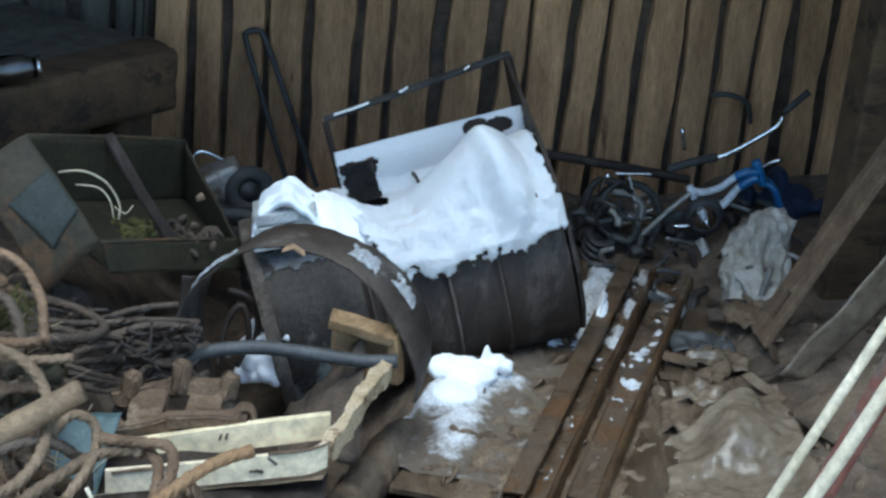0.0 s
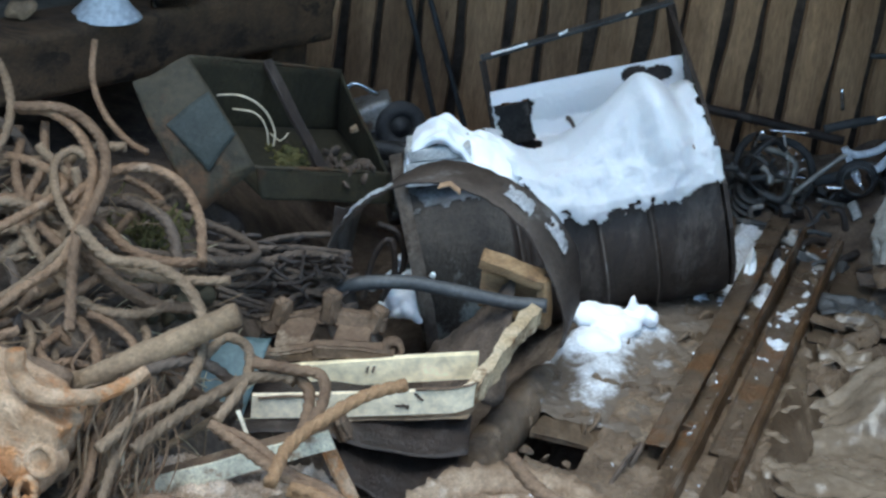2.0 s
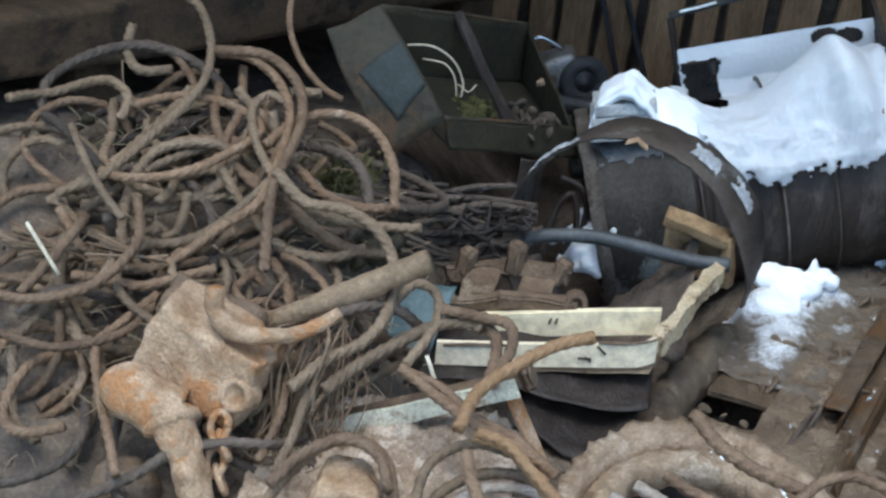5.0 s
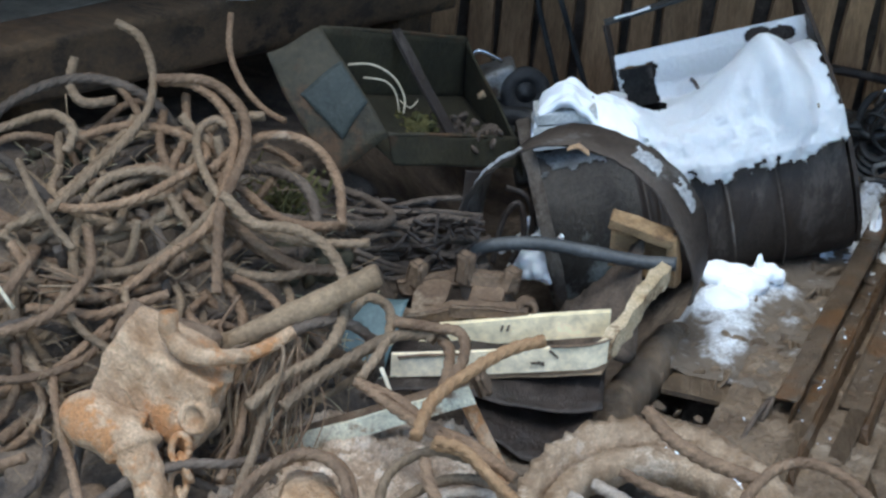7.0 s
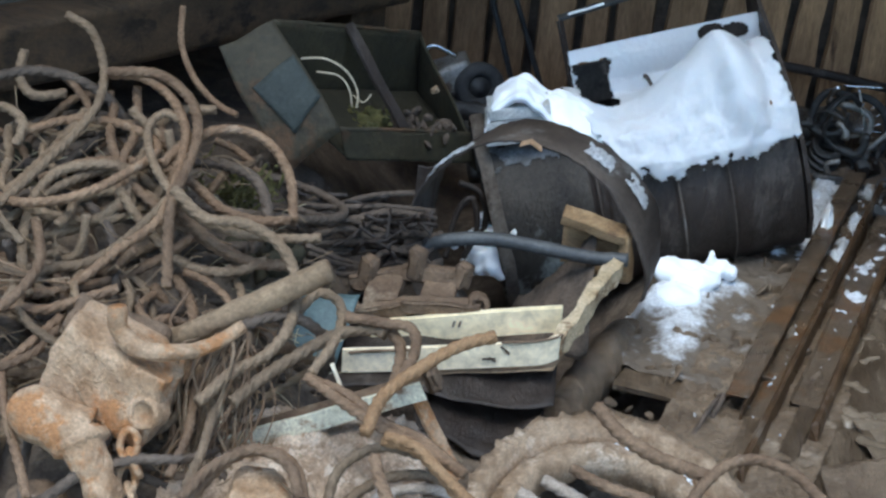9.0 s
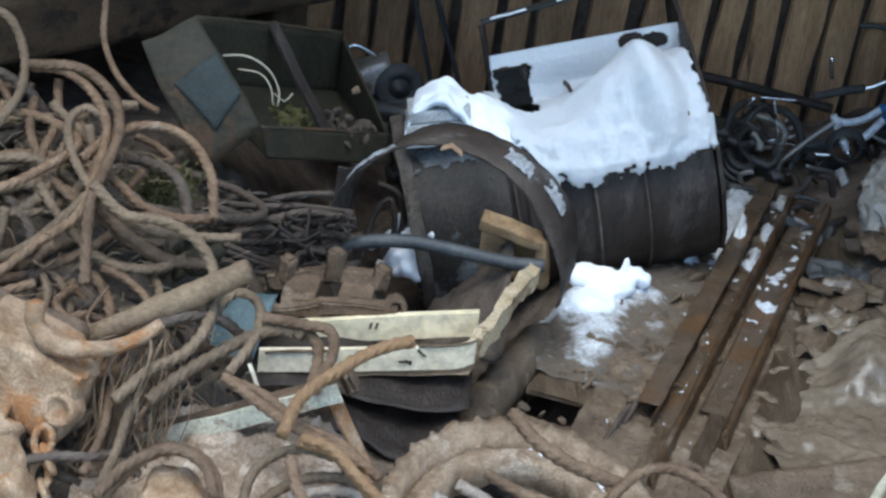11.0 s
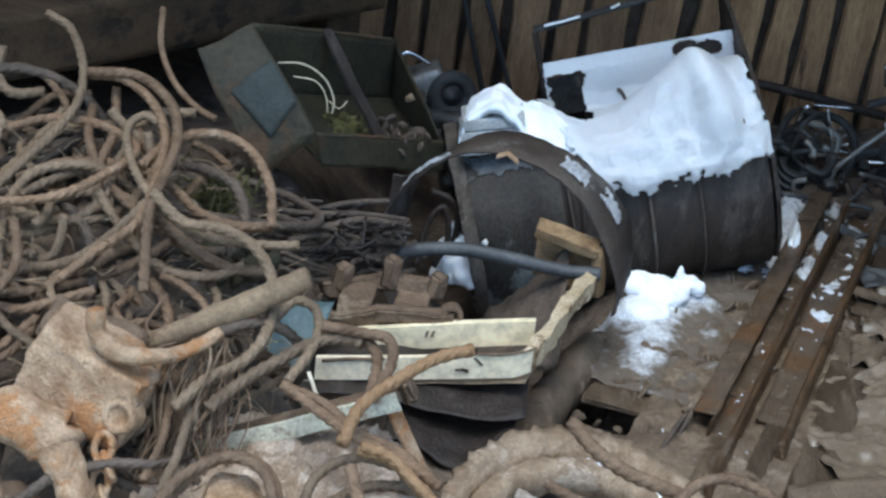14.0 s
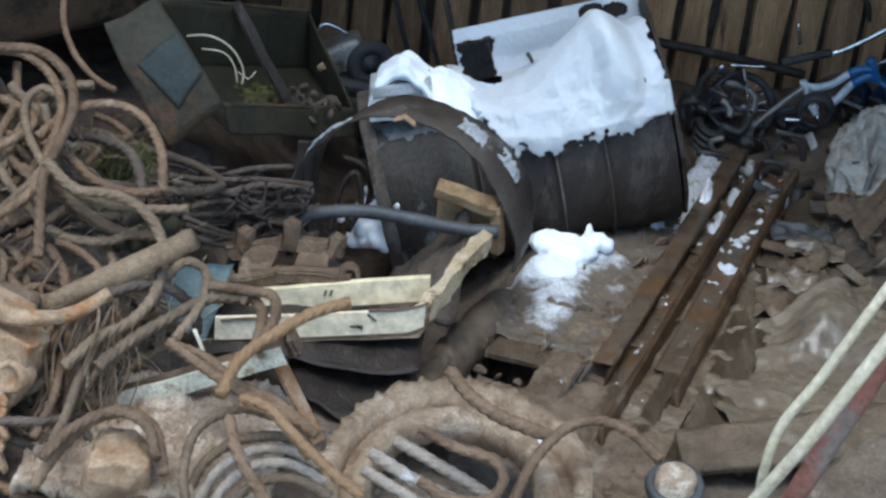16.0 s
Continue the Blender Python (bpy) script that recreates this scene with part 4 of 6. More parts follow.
tube(bm, [(0.05, 3.25, 0.02), (0.1, 3.45, 0.02), (0.175, 3.78, 0.0), (0.285, 4.18, -0.05)], 0.066, 26, 0.012, rough=0.16, seed=4, flat=0.8)
solo("round_timber", bm, MUD, "muddy half-round timber lying beside the floor hole", "timber")

# ---- track link ----
link = thing("track_link", "rusty cast chain track link with bolt eyes", "machine part", (-0.22, 3.68, 0.2))
def worn_bar(name, a, b, wide, high, roll, seed):
    part(name, bar(bmesh.new(), a, b, wide, high, roll, 0.006, 7, 0.009, seed), RUST, link)


worn_bar("front_bar", (-0.39, 3.64, 0.222), (-0.25, 3.635, 0.262), 0.03, 0.042, 12, 3)
worn_bar("front_bar", (-0.265, 3.632, 0.268), (-0.08, 3.645, 0.278), 0.034, 0.036, 8, 4)
worn_bar("rear_bar", (-0.4, 3.73, 0.262), (-0.27, 3.745, 0.288), 0.03, 0.045, -10, 6)
worn_bar("rear_bar", (-0.28, 3.745, 0.3), (-0.11, 3.735, 0.296), 0.034, 0.04, -6, 7)
for k, (x, z, h) in enumerate(((-0.36, 0.29, 0.04), (-0.245, 0.31, 0.06), (-0.14, 0.305, 0.035))):
    worn_bar("lug", (x, 3.735, z - 0.02), (x + 0.006, 3.732, z + h), 0.042, 0.034, 0, k + 11)
for k, x in enumerate((-0.32, -0.19)):
    worn_bar("cross_bar", (x, 3.645, 0.25 + 0.01 * k), (x + 0.01, 3.75, 0.285), 0.08, 0.026, 0, k + 15)
for x, z in ((-0.385, 0.231), (-0.085, 0.283)):
    bm = bmesh.new()
    lathe(bm, pose(x, 3.637, z, 76, 0, 8), [(0.0, -0.012), (0.011, -0.012), (0.013, 0.008), (0.022, 0.008), (0.027, 0.0), (0.027, -0.035)], 26)
    part("eye", bm, RUST, link, "open bolt eye")
bm = bmesh.new()
rs = random.Random(12)
for _ in range(110):
    p = Vector((rs.uniform(-0.58, -0.22), rs.uniform(3.74, 3.98), rs.uniform(0.27, 0.4)))
    d = Vector((rs.uniform(-1, 1), rs.uniform(-0.5, 0.5), rs.uniform(-0.5, 0.5))).normalized() * rs.uniform(0.03, 0.09)
    tube(bm, [p - d * 0.5, p + Vector((0, 0, rs.uniform(-0.012, 0.012))), p + d * 0.5], rs.uniform(0.002, 0.006), 6, 0.03, rough=0.1)
solo("scrap_bits", bm, RUST_DARK, "dark rusty bits of broken wire and iron", "scrap iron", kind="stuff")
for k in range(5):
    bm = bmesh.new()
    box(bm, pose(-0.36 + 0.07 * k, 3.78 + 0.02 * (k % 2), 0.2 - 0.01 * k, 12 * k, 20, 30 * k), 0.1, 0.05, 0.03, 0.008, 2, 0.01, k + 20)
    solo("scrap_lump", bm, RUST_DARK, "dark rusty lump of scrap iron", "scrap iron", "scrap lumps behind the link")

bm = bmesh.new()
grid_sheet(bm, 16, 12, lambda u, v: (-0.6 + 0.2 * u + 0.04 * v, 3.44 + 0.16 * v, 0.14 + 0.14 * v + 0.02 * u + 0.012 * fuzz(u, v, 0, 3)), 0.004)
solo("blue_sheet", bm, BLUE_SHEET, "faded blue painted sheet half under the cables", "sheet metal")

# ---- painted bar, sticks ----
pbar = thing("painted_angle", "pale mint painted steel angle with flaking rust", "steel profile", (-0.38, 3.15, 0.2))
bm = bmesh.new()
bar(bm, (-0.6, 3.03, 0.19), (-0.16, 3.05, 0.378), 0.007, 0.043, 0, 0.001, 12, 0.003)
part("front_face", bm, material("flaked_mint", (0.6, 0.55, 0.4), (0.8, 0.75, 0.57), 14, 0.55, bump=0.5, c3=(0.28, 0.16, 0.085), spots=0.53), pbar, smooth=False)
bm = bmesh.new()
bar(bm, (-0.6, 3.053, 0.205), (-0.16, 3.073, 0.395), 0.042, 0.006, 0, 0.001, 3, 0.002)
part("top_face", bm, RUST, pbar, "rusty muddy top face", smooth=False)
bm = bmesh.new()
box(bm, pose(-0.145, 3.075, 0.395, 0, -24, 4), 0.03, 0.05, 0.052, 0.008, 3, 0.005, 3)
part("end_cap", bm, RUST, pbar, "rusty lug at the end of the angle")
bm = bmesh.new()
bar(bm, (-0.17, 3.08, 0.34), (-0.075, 3.04, 0.18), 0.03, 0.012, 20, 0.002, 3, 0.003, 6)
solo("flat_bar", bm, RUST_PALE, "short flaking flat iron bar", "steel profile")
bm = bmesh.new()
tube(bm, [(-0.74, 3.1, 0.4), (-0.659, 3.114, 0.416), (-0.526, 3.133, 0.488), (-0.373, 3.152, 0.579)], 0.026, 14, 0.012, taper=lambda u: 0.75 + 0.25 * math.sin(u * 2.4), rough=0.22, seed=5)
solo("bent_pipe", bm, STICK_WOOD, "muddy brown bent pipe end poking from the heap", "pipe")
bm = bmesh.new()
tube(bm, [(-0.76, 2.93, 0.56), (-0.75, 2.925, 0.512), (-0.716, 2.915, 0.482), (-0.65, 2.94, 0.467), (-0.59, 3.01, 0.452), (-0.53, 3.05, 0.484)], 0.02, 16, 0.01, taper=lambda u: 1.0 - 0.3 * u, rough=0.25, seed=8)
solo("bent_pipe", bm, RUST_PALE, "orange-brown rusty hooked rod under the bent pipe", "pipe")
bm = bmesh.new()
bmesh.ops.create_uvsphere(bm, u_segments=20, v_segments=14, radius=0.014, matrix=pose(-0.557, 3.14, 0.2))
tube(bm, [(-0.557, 3.14, 0.2), (-0.52, 3.2, 0.22), (-0.42, 3.3, 0.26)], 0.009, 10)
solo("knob_rod", bm, STICK_WOOD, "rod with a round pale knob at its end", "rod")

# ---- rusty casting ----
cast = thing("rusty_casting", "pale orange rusty iron casting with a ball joint", "machine part", (-0.78, 2.93, 0.2))
bm = bmesh.new()
box(bm, pose(-0.775, 2.97, 0.39, -6, 20, -12), 0.245, 0.14, 0.155, 0.009, 12, 0.015, 2)
for v in bm.verts:
    v.co += noise.noise_vector(v.co * 55) * 0.005
part("block", bm, RUST_PALE, cast)
bm = bmesh.new()
box(bm, pose(-0.8, 3.06, 0.43, 20, 16, -10), 0.2, 0.1, 0.05, 0.012, 6, 0.016, 7)
part("upper_lug", bm, RUST, cast, "grey-brown dusty upper face")
bm = bmesh.new()
lathe(bm, pose(-0.69, 2.886, 0.356, 70, 0, -14), [(0.0, 0.002), (0.015, 0.003), (0.02, 0.008), (0.023, 0.02), (0.03, 0.022), (0.034, 0.014), (0.036, -0.03)], 32)
for v in bm.verts:
    v.co += noise.noise_vector(v.co * 40) * 0.003
part("bolt_eye", bm, RUST_PALE, cast, "round bolt head in a recess")
bm = bmesh.new()
tube(bm, [(-0.92, 2.9, 0.345), (-0.9, 2.865, 0.34), (-0.85, 2.85, 0.325), (-0.8, 2.85, 0.31)], 0.056, 26, 0.006, taper=lambda u: 0.72 + 0.28 * min(1.0, u * 7), rough=0.14, seed=31)
part("stub", bm, RUST_PALE, cast)
bm = bmesh.new()
lathe(bm, between((-0.818, 2.845, 0.32), (-0.795, 2.82, 0.29)) @ pose(0, 0, 0, 0, 90, 0), [(0.044, -0.014), (0.056, -0.01), (0.058, 0.008), (0.044, 0.014)], 36)
for v in bm.verts:
    v.co += noise.noise_vector(v.co * 30) * 0.006
part("collar", bm, RUST_PALE, cast)
bm = bmesh.new()
tube(bm, [(-0.815, 2.84, 0.325), (-0.777, 2.8, 0.27), (-0.745, 2.775, 0.21), (-0.725, 2.76, 0.15)], 0.044, 22, 0.006, taper=lambda u: 1.0 - 0.25 * u + 0.1 * math.exp(-((u - 0.08) / 0.05) ** 2) - 0.08 * math.exp(-((u - 0.45) / 0.05) ** 2) - 0.06 * math.exp(-((u - 0.68) / 0.04) ** 2), rough=0.2, seed=9)
part("shaft", bm, RUST_PALE, cast)
bm = bmesh.new()
bmesh.ops.create_icosphere(bm, subdivisions=4, radius=1.0, matrix=pose(-0.885, 2.8, 0.155) @ Matrix.Diagonal((0.068, 0.06, 0.06, 1)))
for v in bm.verts:
    v.co += noise.noise_vector(v.co * 16) * 0.014 + noise.noise_vector(v.co * 48) * 0.006
part("lower_boss", bm, RUST, cast, "dark wet rounded boss")
for k in range(4):
    bm = bmesh.new()
    m = pose(-0.715 + 0.014 * (k % 2), 2.845 - 0.01 * k, 0.305 - 0.034 * k, 60, 40 * (k % 2), 90 * (k % 2))
    ring = [m @ Vector((0.018 * math.cos(a), 0.028 * math.sin(a), 0)) for a in [math.pi * 2 * j / 10 for j in range(11)]]
    tube(bm, ring, 0.008, 8, 0.008, rough=0.2)
    solo("chain_link", bm, RUST_PALE, "muddy iron chain link hanging by the casting", "chain", "chain links by the casting")
bm = bmesh.new()
grid_sheet(bm, 150, 115, lambda u, v: (-0.66 + 0.52 * u, 2.74 + 0.4 * v, 0.185 + 0.075 * math.sin(u * 2.8) * (0.4 + 0.6 * v) + 0.03 * fuzz(u, v, 0, 5) + 0.018 * fuzz(u, v, 2, 15) + 0.014 * abs(fuzz(u, v, 3, 32)) + 0.01 * fuzz(u, v, 4, 70)), 0.03)
solo("clay_slab", bm, CLAY, "caked pale brown clay and rubble under the cables", "clay", kind="stuff")
bm = bmesh.new()
box(bm, pose(-0.45, 2.785, 0.225, 14, 4, 8), 0.13, 0.12, 0.15, 0.04, 0, 0.0, 12)
bmesh.ops.subdivide_edges(bm, edges=bm.edges, cuts=5, use_grid_fill=True)
for v in bm.verts:
    v.co += noise.noise_vector(v.co * 14) * 0.014 + noise.noise_vector(v.co * 45) * 0.005
solo("rusty_lump", bm, RUST_PALE, "rounded pale rusty lump of iron in the clay", "scrap iron")

# ---- sprocket segment ----
gear = thing("sprocket_segment", "muddy rusty toothed sprocket segment lying on the scrap", "machine part", (0.2, 2.95, 0.1))
SPR = pose(0.215, 2.9, 0.2, 4, -3, 0)
for name, section in (("toothed_rim", ((0.222, -0.03), (0.226, 0.006), (0.234, 0.046), (0.262, 0.044), (0.264, -0.03))), ("inner_flange", ((0.155, -0.03), (0.16, 0.02), (0.172, 0.034), (0.195, 0.03), (0.203, 0.004), (0.223, 0.002), (0.223, -0.03)))):
    bm = bmesh.new()
    n, start, end = 260, radians(-8), radians(196)
    cols = []
    for i in range(n + 1):
        a = start + (end - start) * i / n
        tooth = 0.0075 * max(0.0, math.sin(i * 0.433)) ** 2 if a > 1.0 and name == "toothed_rim" else 0.0
        wob = 0.006 * fuzz(math.cos(a), math.sin(a), 0, 7)
        sx = 1.0 + 0.12 * step01(1.4, 0.2, a)
        cols.append([bm.verts.new(SPR @ Vector((math.cos(a) * (rr + tooth * (rr > 0.25)) * sx, math.sin(a) * (rr + tooth * (rr > 0.25)) * 1.25, z + wob + tooth * 0.6 * (z > 0.03)))) for rr, z in section])
    for a, b in zip(cols, cols[1:]):
        for j in range(len(section) - 1):
            bm.faces.new((a[j], a[j + 1], b[j + 1], b[j]))
        bm.faces.new((a[-1], a[0], b[0], b[-1]))
    bm.faces.new(cols[0])
    bm.faces.new(cols[-1][::-1])
    for v in bm.verts:
        v.co += noise.noise_vector(v.co * 22) * 0.006 + noise.noise_vector(v.co * 70) * 0.004
    bmesh.ops.recalc_face_normals(bm, faces=bm.faces[:])
    part(name, bm, SPROCKET, gear)
bm = bmesh.new()
for k in range(9):
    a = radians(38 + 5 * k)
    lumps(bm, SPR @ Vector((math.cos(a) * 0.205, math.sin(a) * 0.245, 0.012)), (0.012, 0.012, 0.004), 26, 0.007, 41 + k, 0.45)
solo("ice_patch", bm, SNOW, "frosty white crust on the sprocket segment", "ice", kind="stuff")

# ---- open metal crate with cut sides ----
crate = thing("metal_crate", "open mossy grey-green sheet-metal crate lying tilted", "crate", (-0.5, 4.5, 0.25))
P = [Vector(p) for p in ((-0.82, 4.2, 0.65), (-0.7, 4.3, 0.7), (-0.5, 4.2, 0.462), (-0.63, 4.15, 0.335))]
Q1, Q2 = Vector((-0.37, 4.9, 0.5)), Vector((-0.19, 4.62, 0.315))


def quad(bm, a, b, c, d, thick, nx=14, ny=10, rag=0.006, seed=0):
    a, b, c, d = Vector(a), Vector(b), Vector(c), Vector(d)
    nrm = (b - a).cross(d - a).normalized() * thick

    def at(u, v):
        p = (a * (1 - u) + b * u) * (1 - v) + (d * (1 - u) + c * u) * v
        return p + noise.noise_vector(p * 7 + Vector((seed, 0, 0))) * rag

    front = [[bm.verts.new(at(i / nx, j / ny)) for j in range(ny + 1)] for i in range(nx + 1)]
    rear = [[bm.verts.new(at(i / nx, j / ny) - nrm) for j in range(ny + 1)] for i in range(nx + 1)]
    for i in range(nx):
        for j in range(ny):
            bm.faces.new((front[i][j], front[i + 1][j], front[i + 1][j + 1], front[i][j + 1]))
            bm.faces.new((rear[i][j], rear[i][j + 1], rear[i + 1][j + 1], rear[i + 1][j]))
    rim = [(i, 0) for i in range(nx)] + [(nx, j) for j in range(ny)] + [(i, ny) for i in range(nx, 0, -1)] + [(0, j) for j in range(ny, 0, -1)]
    for (i, j), (k, l) in zip(rim, rim[1:] + rim[:1]):
        bm.faces.new((front[i][j], rear[i][j], rear[k][l], front[k][l]))
    return bm


bm = quad(bmesh.new(), P[0], P[1], P[2], P[3], 0.006, rag=0.014)
part("end_panel", bm, GREY_SHEET, crate, "peeling grey-blue end panel")
face = lambda u, v: (P[0] * (1 - u) + P[1] * u) * (1 - v) + (P[3] * (1 - u) + P[2] * u) * v + (P[1] - P[0]).cross(P[3] - P[0]).normalized() * -0.011
bm = quad(bmesh.new(), face(0.2, 0.36), face(0.96, 0.33), face(0.97, 0.7), face(0.42, 0.8), 0.002, rag=0.014, seed=0)
part("paint_patch", bm, material("faded_paint", (0.032, 0.037, 0.03), (0.056, 0.063, 0.052), 9, 0.7, bump=0.5, c3=(0.06, 0.04, 0.022), spots=0.54), crate, "remnant of grey-blue paint")
low = Vector((0.02, 0.0, -0.085))
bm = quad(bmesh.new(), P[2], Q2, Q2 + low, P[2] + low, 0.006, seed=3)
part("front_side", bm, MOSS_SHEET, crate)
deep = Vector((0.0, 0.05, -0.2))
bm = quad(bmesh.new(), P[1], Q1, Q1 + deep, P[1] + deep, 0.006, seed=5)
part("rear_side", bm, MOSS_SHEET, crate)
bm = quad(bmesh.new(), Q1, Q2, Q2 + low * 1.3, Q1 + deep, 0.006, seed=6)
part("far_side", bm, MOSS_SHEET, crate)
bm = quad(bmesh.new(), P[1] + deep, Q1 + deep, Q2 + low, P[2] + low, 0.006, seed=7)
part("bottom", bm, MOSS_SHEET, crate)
a, b = P[1] * 0.52 + Q1 * 0.48, P[2] * 0.45 + Q2 * 0.55
bm = bmesh.new()
bar(bm, a + Vector((0, 0, 0.01)), b + Vector((-0.02, 0.04, -0.03)), 0.035, 0.012, 0, 0.002, 3, 0.004)
part("cross_strip", bm, RUST_DARK, crate, "rusty strip across the opening", smooth=False)
for a, b in ((P[2], Q2), (P[1], Q1)):
    bm = bmesh.new()
    tube(bm, [a, a * 0.5 + b * 0.5 + Vector((0, 0, 0.004)), b], 0.006, 8, 0.03, rough=0.3)
    part("rolled_edge", bm, GREY_SHEET, crate)
bm = bmesh.new()
lumps(bm, (-0.47, 4.48, 0.36), (0.035, 0.035, 0.02), 120, 0.016, 51, 0.7)
solo("moss_clump", bm, MOSS, "green moss growing in the crate", "moss", kind="stuff")
for k, pts in enumerate(([(-0.66, 4.42, 0.56), (-0.58, 4.43, 0.565), (-0.52, 4.44, 0.53), (-0.49, 4.45, 0.47), (-0.49, 4.44, 0.43)], [(-0.6, 4.42, 0.53), (-0.54, 4.42, 0.525), (-0.51, 4.42, 0.49), (-0.5, 4.42, 0.44)], [(-0.5, 4.43, 0.47), (-0.47, 4.42, 0.455), (-0.45, 4.42, 0.48)])):
    bm = bmesh.new()
    tube(bm, pts, 0.0032 - 0.0006 * k, 8)
    solo("white_wire", bm, BONE_PAINT, "thin white insulated wire curling in the crate", "wire", "wires in the crate")
bm = bmesh.new()
lumps(bm, (-0.42, 4.56, 0.33), (0.09, 0.06, 0.02), 110, 0.022, 58, 0.4)
solo("leaf_litter", bm, BARK, "dark rotten leaves filling the crate", "litter", kind="stuff")
bm = bmesh.new()
lumps(bm, (-0.3, 4.66, 0.42), (0.004, 0.004, 0.002), 3, 0.016, 52)
solo("pale_stone", bm, STICK_WOOD, "small pale lump on the crate wall", "stone")
for k in range(6):
    bm = bmesh.new()
    x, y = -0.62 + 0.08 * k, 4.3 + 0.05 * (k % 3)
    box(bm, pose(x, y, mound(x, y) + 0.05, 20 * k, 30 - 9 * k, 40 * k), 0.13, 0.11, 0.1, 0.02, 3, 0.03, k + 3)
    solo("scrap_lump", bm, (BARK, EARTH, RUST_DARK)[k % 3], "dark lump of rubbish propping the crate", "scrap", "rubbish under the crate")

# ---- workbench beam with bowl and jar ----
bench = thing("log_bench", "rough squared log bench along the side wall", "bench", (-1.2, 4.6, 0))
bm = bmesh.new()
bar(bm, (-1.75, 3.98, 0.54), (-0.5, 5.42, 0.54), 0.17, 0.19, 0, 0.02, 5, 0.02, 3)
part("front_log", bm, BEAM_WOOD, bench)
for k in range(3):
    bm = bmesh.new()
    off = Vector((-0.75, 0.66, 0)) * (0.2 + 0.21 * k)
    bar(bm, Vector((-1.75, 3.98, 0.605 - 0.01 * k)) + off, Vector((-0.5, 5.42, 0.605 - 0.01 * k)) + off, 0.2, 0.04, 0, 0.006, 3, 0.006, k)
    part("top_board", bm, GREY_WOOD, bench)
for x, y in ((-1.5, 4.35), (-0.62, 5.36)):
    bm = bmesh.new()
    box(bm, pose(x, y, 0.22, 0, 0, 50), 0.14, 0.14, 0.5, 0.012, 3, 0.008)
    part("leg", bm, BEAM_WOOD, bench)
bm = bmesh.new()
lathe(bm, pose(-1.02, 4.78, 0.628), [(0.0, 0.075), (0.035, 0.075), (0.04, 0.07), (0.075, 0.025), (0.095, 0.006), (0.1, 0.0), (0.092, 0.0), (0.07, 0.02), (0.0, 0.065)], 40)
solo("enamel_bowl", bm, WHITE_GLAZE, "white enamel bowl upside down on the bench", "bowl")
jar = thing("glass_jar", "dusty glass jar lying on the bench", "jar", (-0.86, 4.86, 0.63))
bm = bmesh.new()
lathe(bm, pose(-0.92, 4.88, 0.675, 0, 82, 10), [(0.0, 0), (0.042, 0), (0.045, 0.01), (0.045, 0.1), (0.03, 0.12), (0.03, 0.135), (0.027, 0.135), (0.027, 0.12), (0.042, 0.1), (0.042, 0.012), (0, 0.005)], 32)
part("glass", bm, GLASS, jar)
bm = bmesh.new()
lathe(bm, pose(-0.785, 4.904, 0.694, 0, 82, 10), [(0.0, 0.012), (0.033, 0.012), (0.034, 0.0), (0.0, 0.0)], 28)
part("lid", bm, CHROME, jar, "metal lid")
bm = bmesh.new()
lumps(bm, (-1.22, 4.62, 0.66), (0.02, 0.02, 0.01), 6, 0.04, 61)
melt(solo("rag", bm, STICK_WOOD, "crumpled brown rag on the bench", "rag"), 0.008, 4)

# upright posts on both sides
for name, x, y, mat, label in (("post", 1.66, 5.05, BEAM_WOOD, "dark squared timber post holding the roof"), ("post", -0.6, 5.86, GREY_WOOD, "narrow pale upright against the wall")):
    bm = bmesh.new()
    w = 0.15 if x > 0 else 0.045
    box(bm, pose(x, y, 1.2, 0, 2.5, 12 if x > 0 else 0), w, w, 2.9, 0.012, 4, 0.008, x)
    solo(name, bm, mat, label, "post")

# bent reinforcing wire leaning on the wall
bm = bmesh.new()
tube(bm, [(-0.12, 5.86, 0.02), (-0.27, 5.88, 0.5), (-0.275, 5.885, 0.545), (-0.24, 5.885, 0.555), (-0.2, 5.88, 0.5), (-0.02, 5.86, 0.02)], 0.0095, 10)
solo("bent_wire", bm, BLACK_METAL, "dark bent iron rod leaning on the board wall", "rod")
bm = bmesh.new()
tube(bm, [(0.7, 5.83, 0.2), (0.95, 5.82, 0.175), (1.25, 5.8, 0.14)], 0.016, 12)
solo("iron_tube", bm, RUST_DARK, "dark reddish iron tube lying along the wall", "pipe")
bm = bmesh.new()
tube(bm, [(1.3, 5.88, 0.42), (1.37, 5.86, 0.43), (1.43, 5.86, 0.4), (1.45, 5.88, 0.33)], 0.009, 10)
solo("iron_bracket", bm, BLACK_METAL, "dark iron bracket on the board wall", "bracket")

# ---- small wheel and machine by the wall ----
mach = thing("wheeled_machine", "small grey machine with a black rubber wheel", "machine", (-0.25, 5.2, 0.1))
bm = bmesh.new()
box(bm, pose(-0.3, 5.22, 0.26, 0, -20, 10), 0.15, 0.12, 0.1, 0.02, 2, 0.008)
part("housing", bm, DULL_STEEL, mach)
bm = bmesh.new()
ring = [pose(-0.2, 5.18, 0.25, 80, 0, 12) @ Vector((0.055 * math.cos(a), 0.055 * math.sin(a), 0)) for a in [math.pi * 2 * j / 18 for j in range(19)]]
tube(bm, ring, 0.024, 12, 0.012)
part("tyre", bm, RUBBER, mach)
bm = bmesh.new()
lathe(bm, pose(-0.2, 5.17, 0.25, 80, 0, 12), [(0, 0.012), (0.015, 0.012), (0.018, 0.004), (0.036, 0.0), (0.036, -0.015)], 24)
part("hub", bm, BLACK_METAL, mach)
bm = bmesh.new()
box(bm, pose(-0.3, 5.2, 0.15, 10, 5, 0), 0.34, 0.16, 0.14, 0.03, 3, 0.02)
part("base", bm, BLACK_METAL, mach)
bm = bmesh.new()
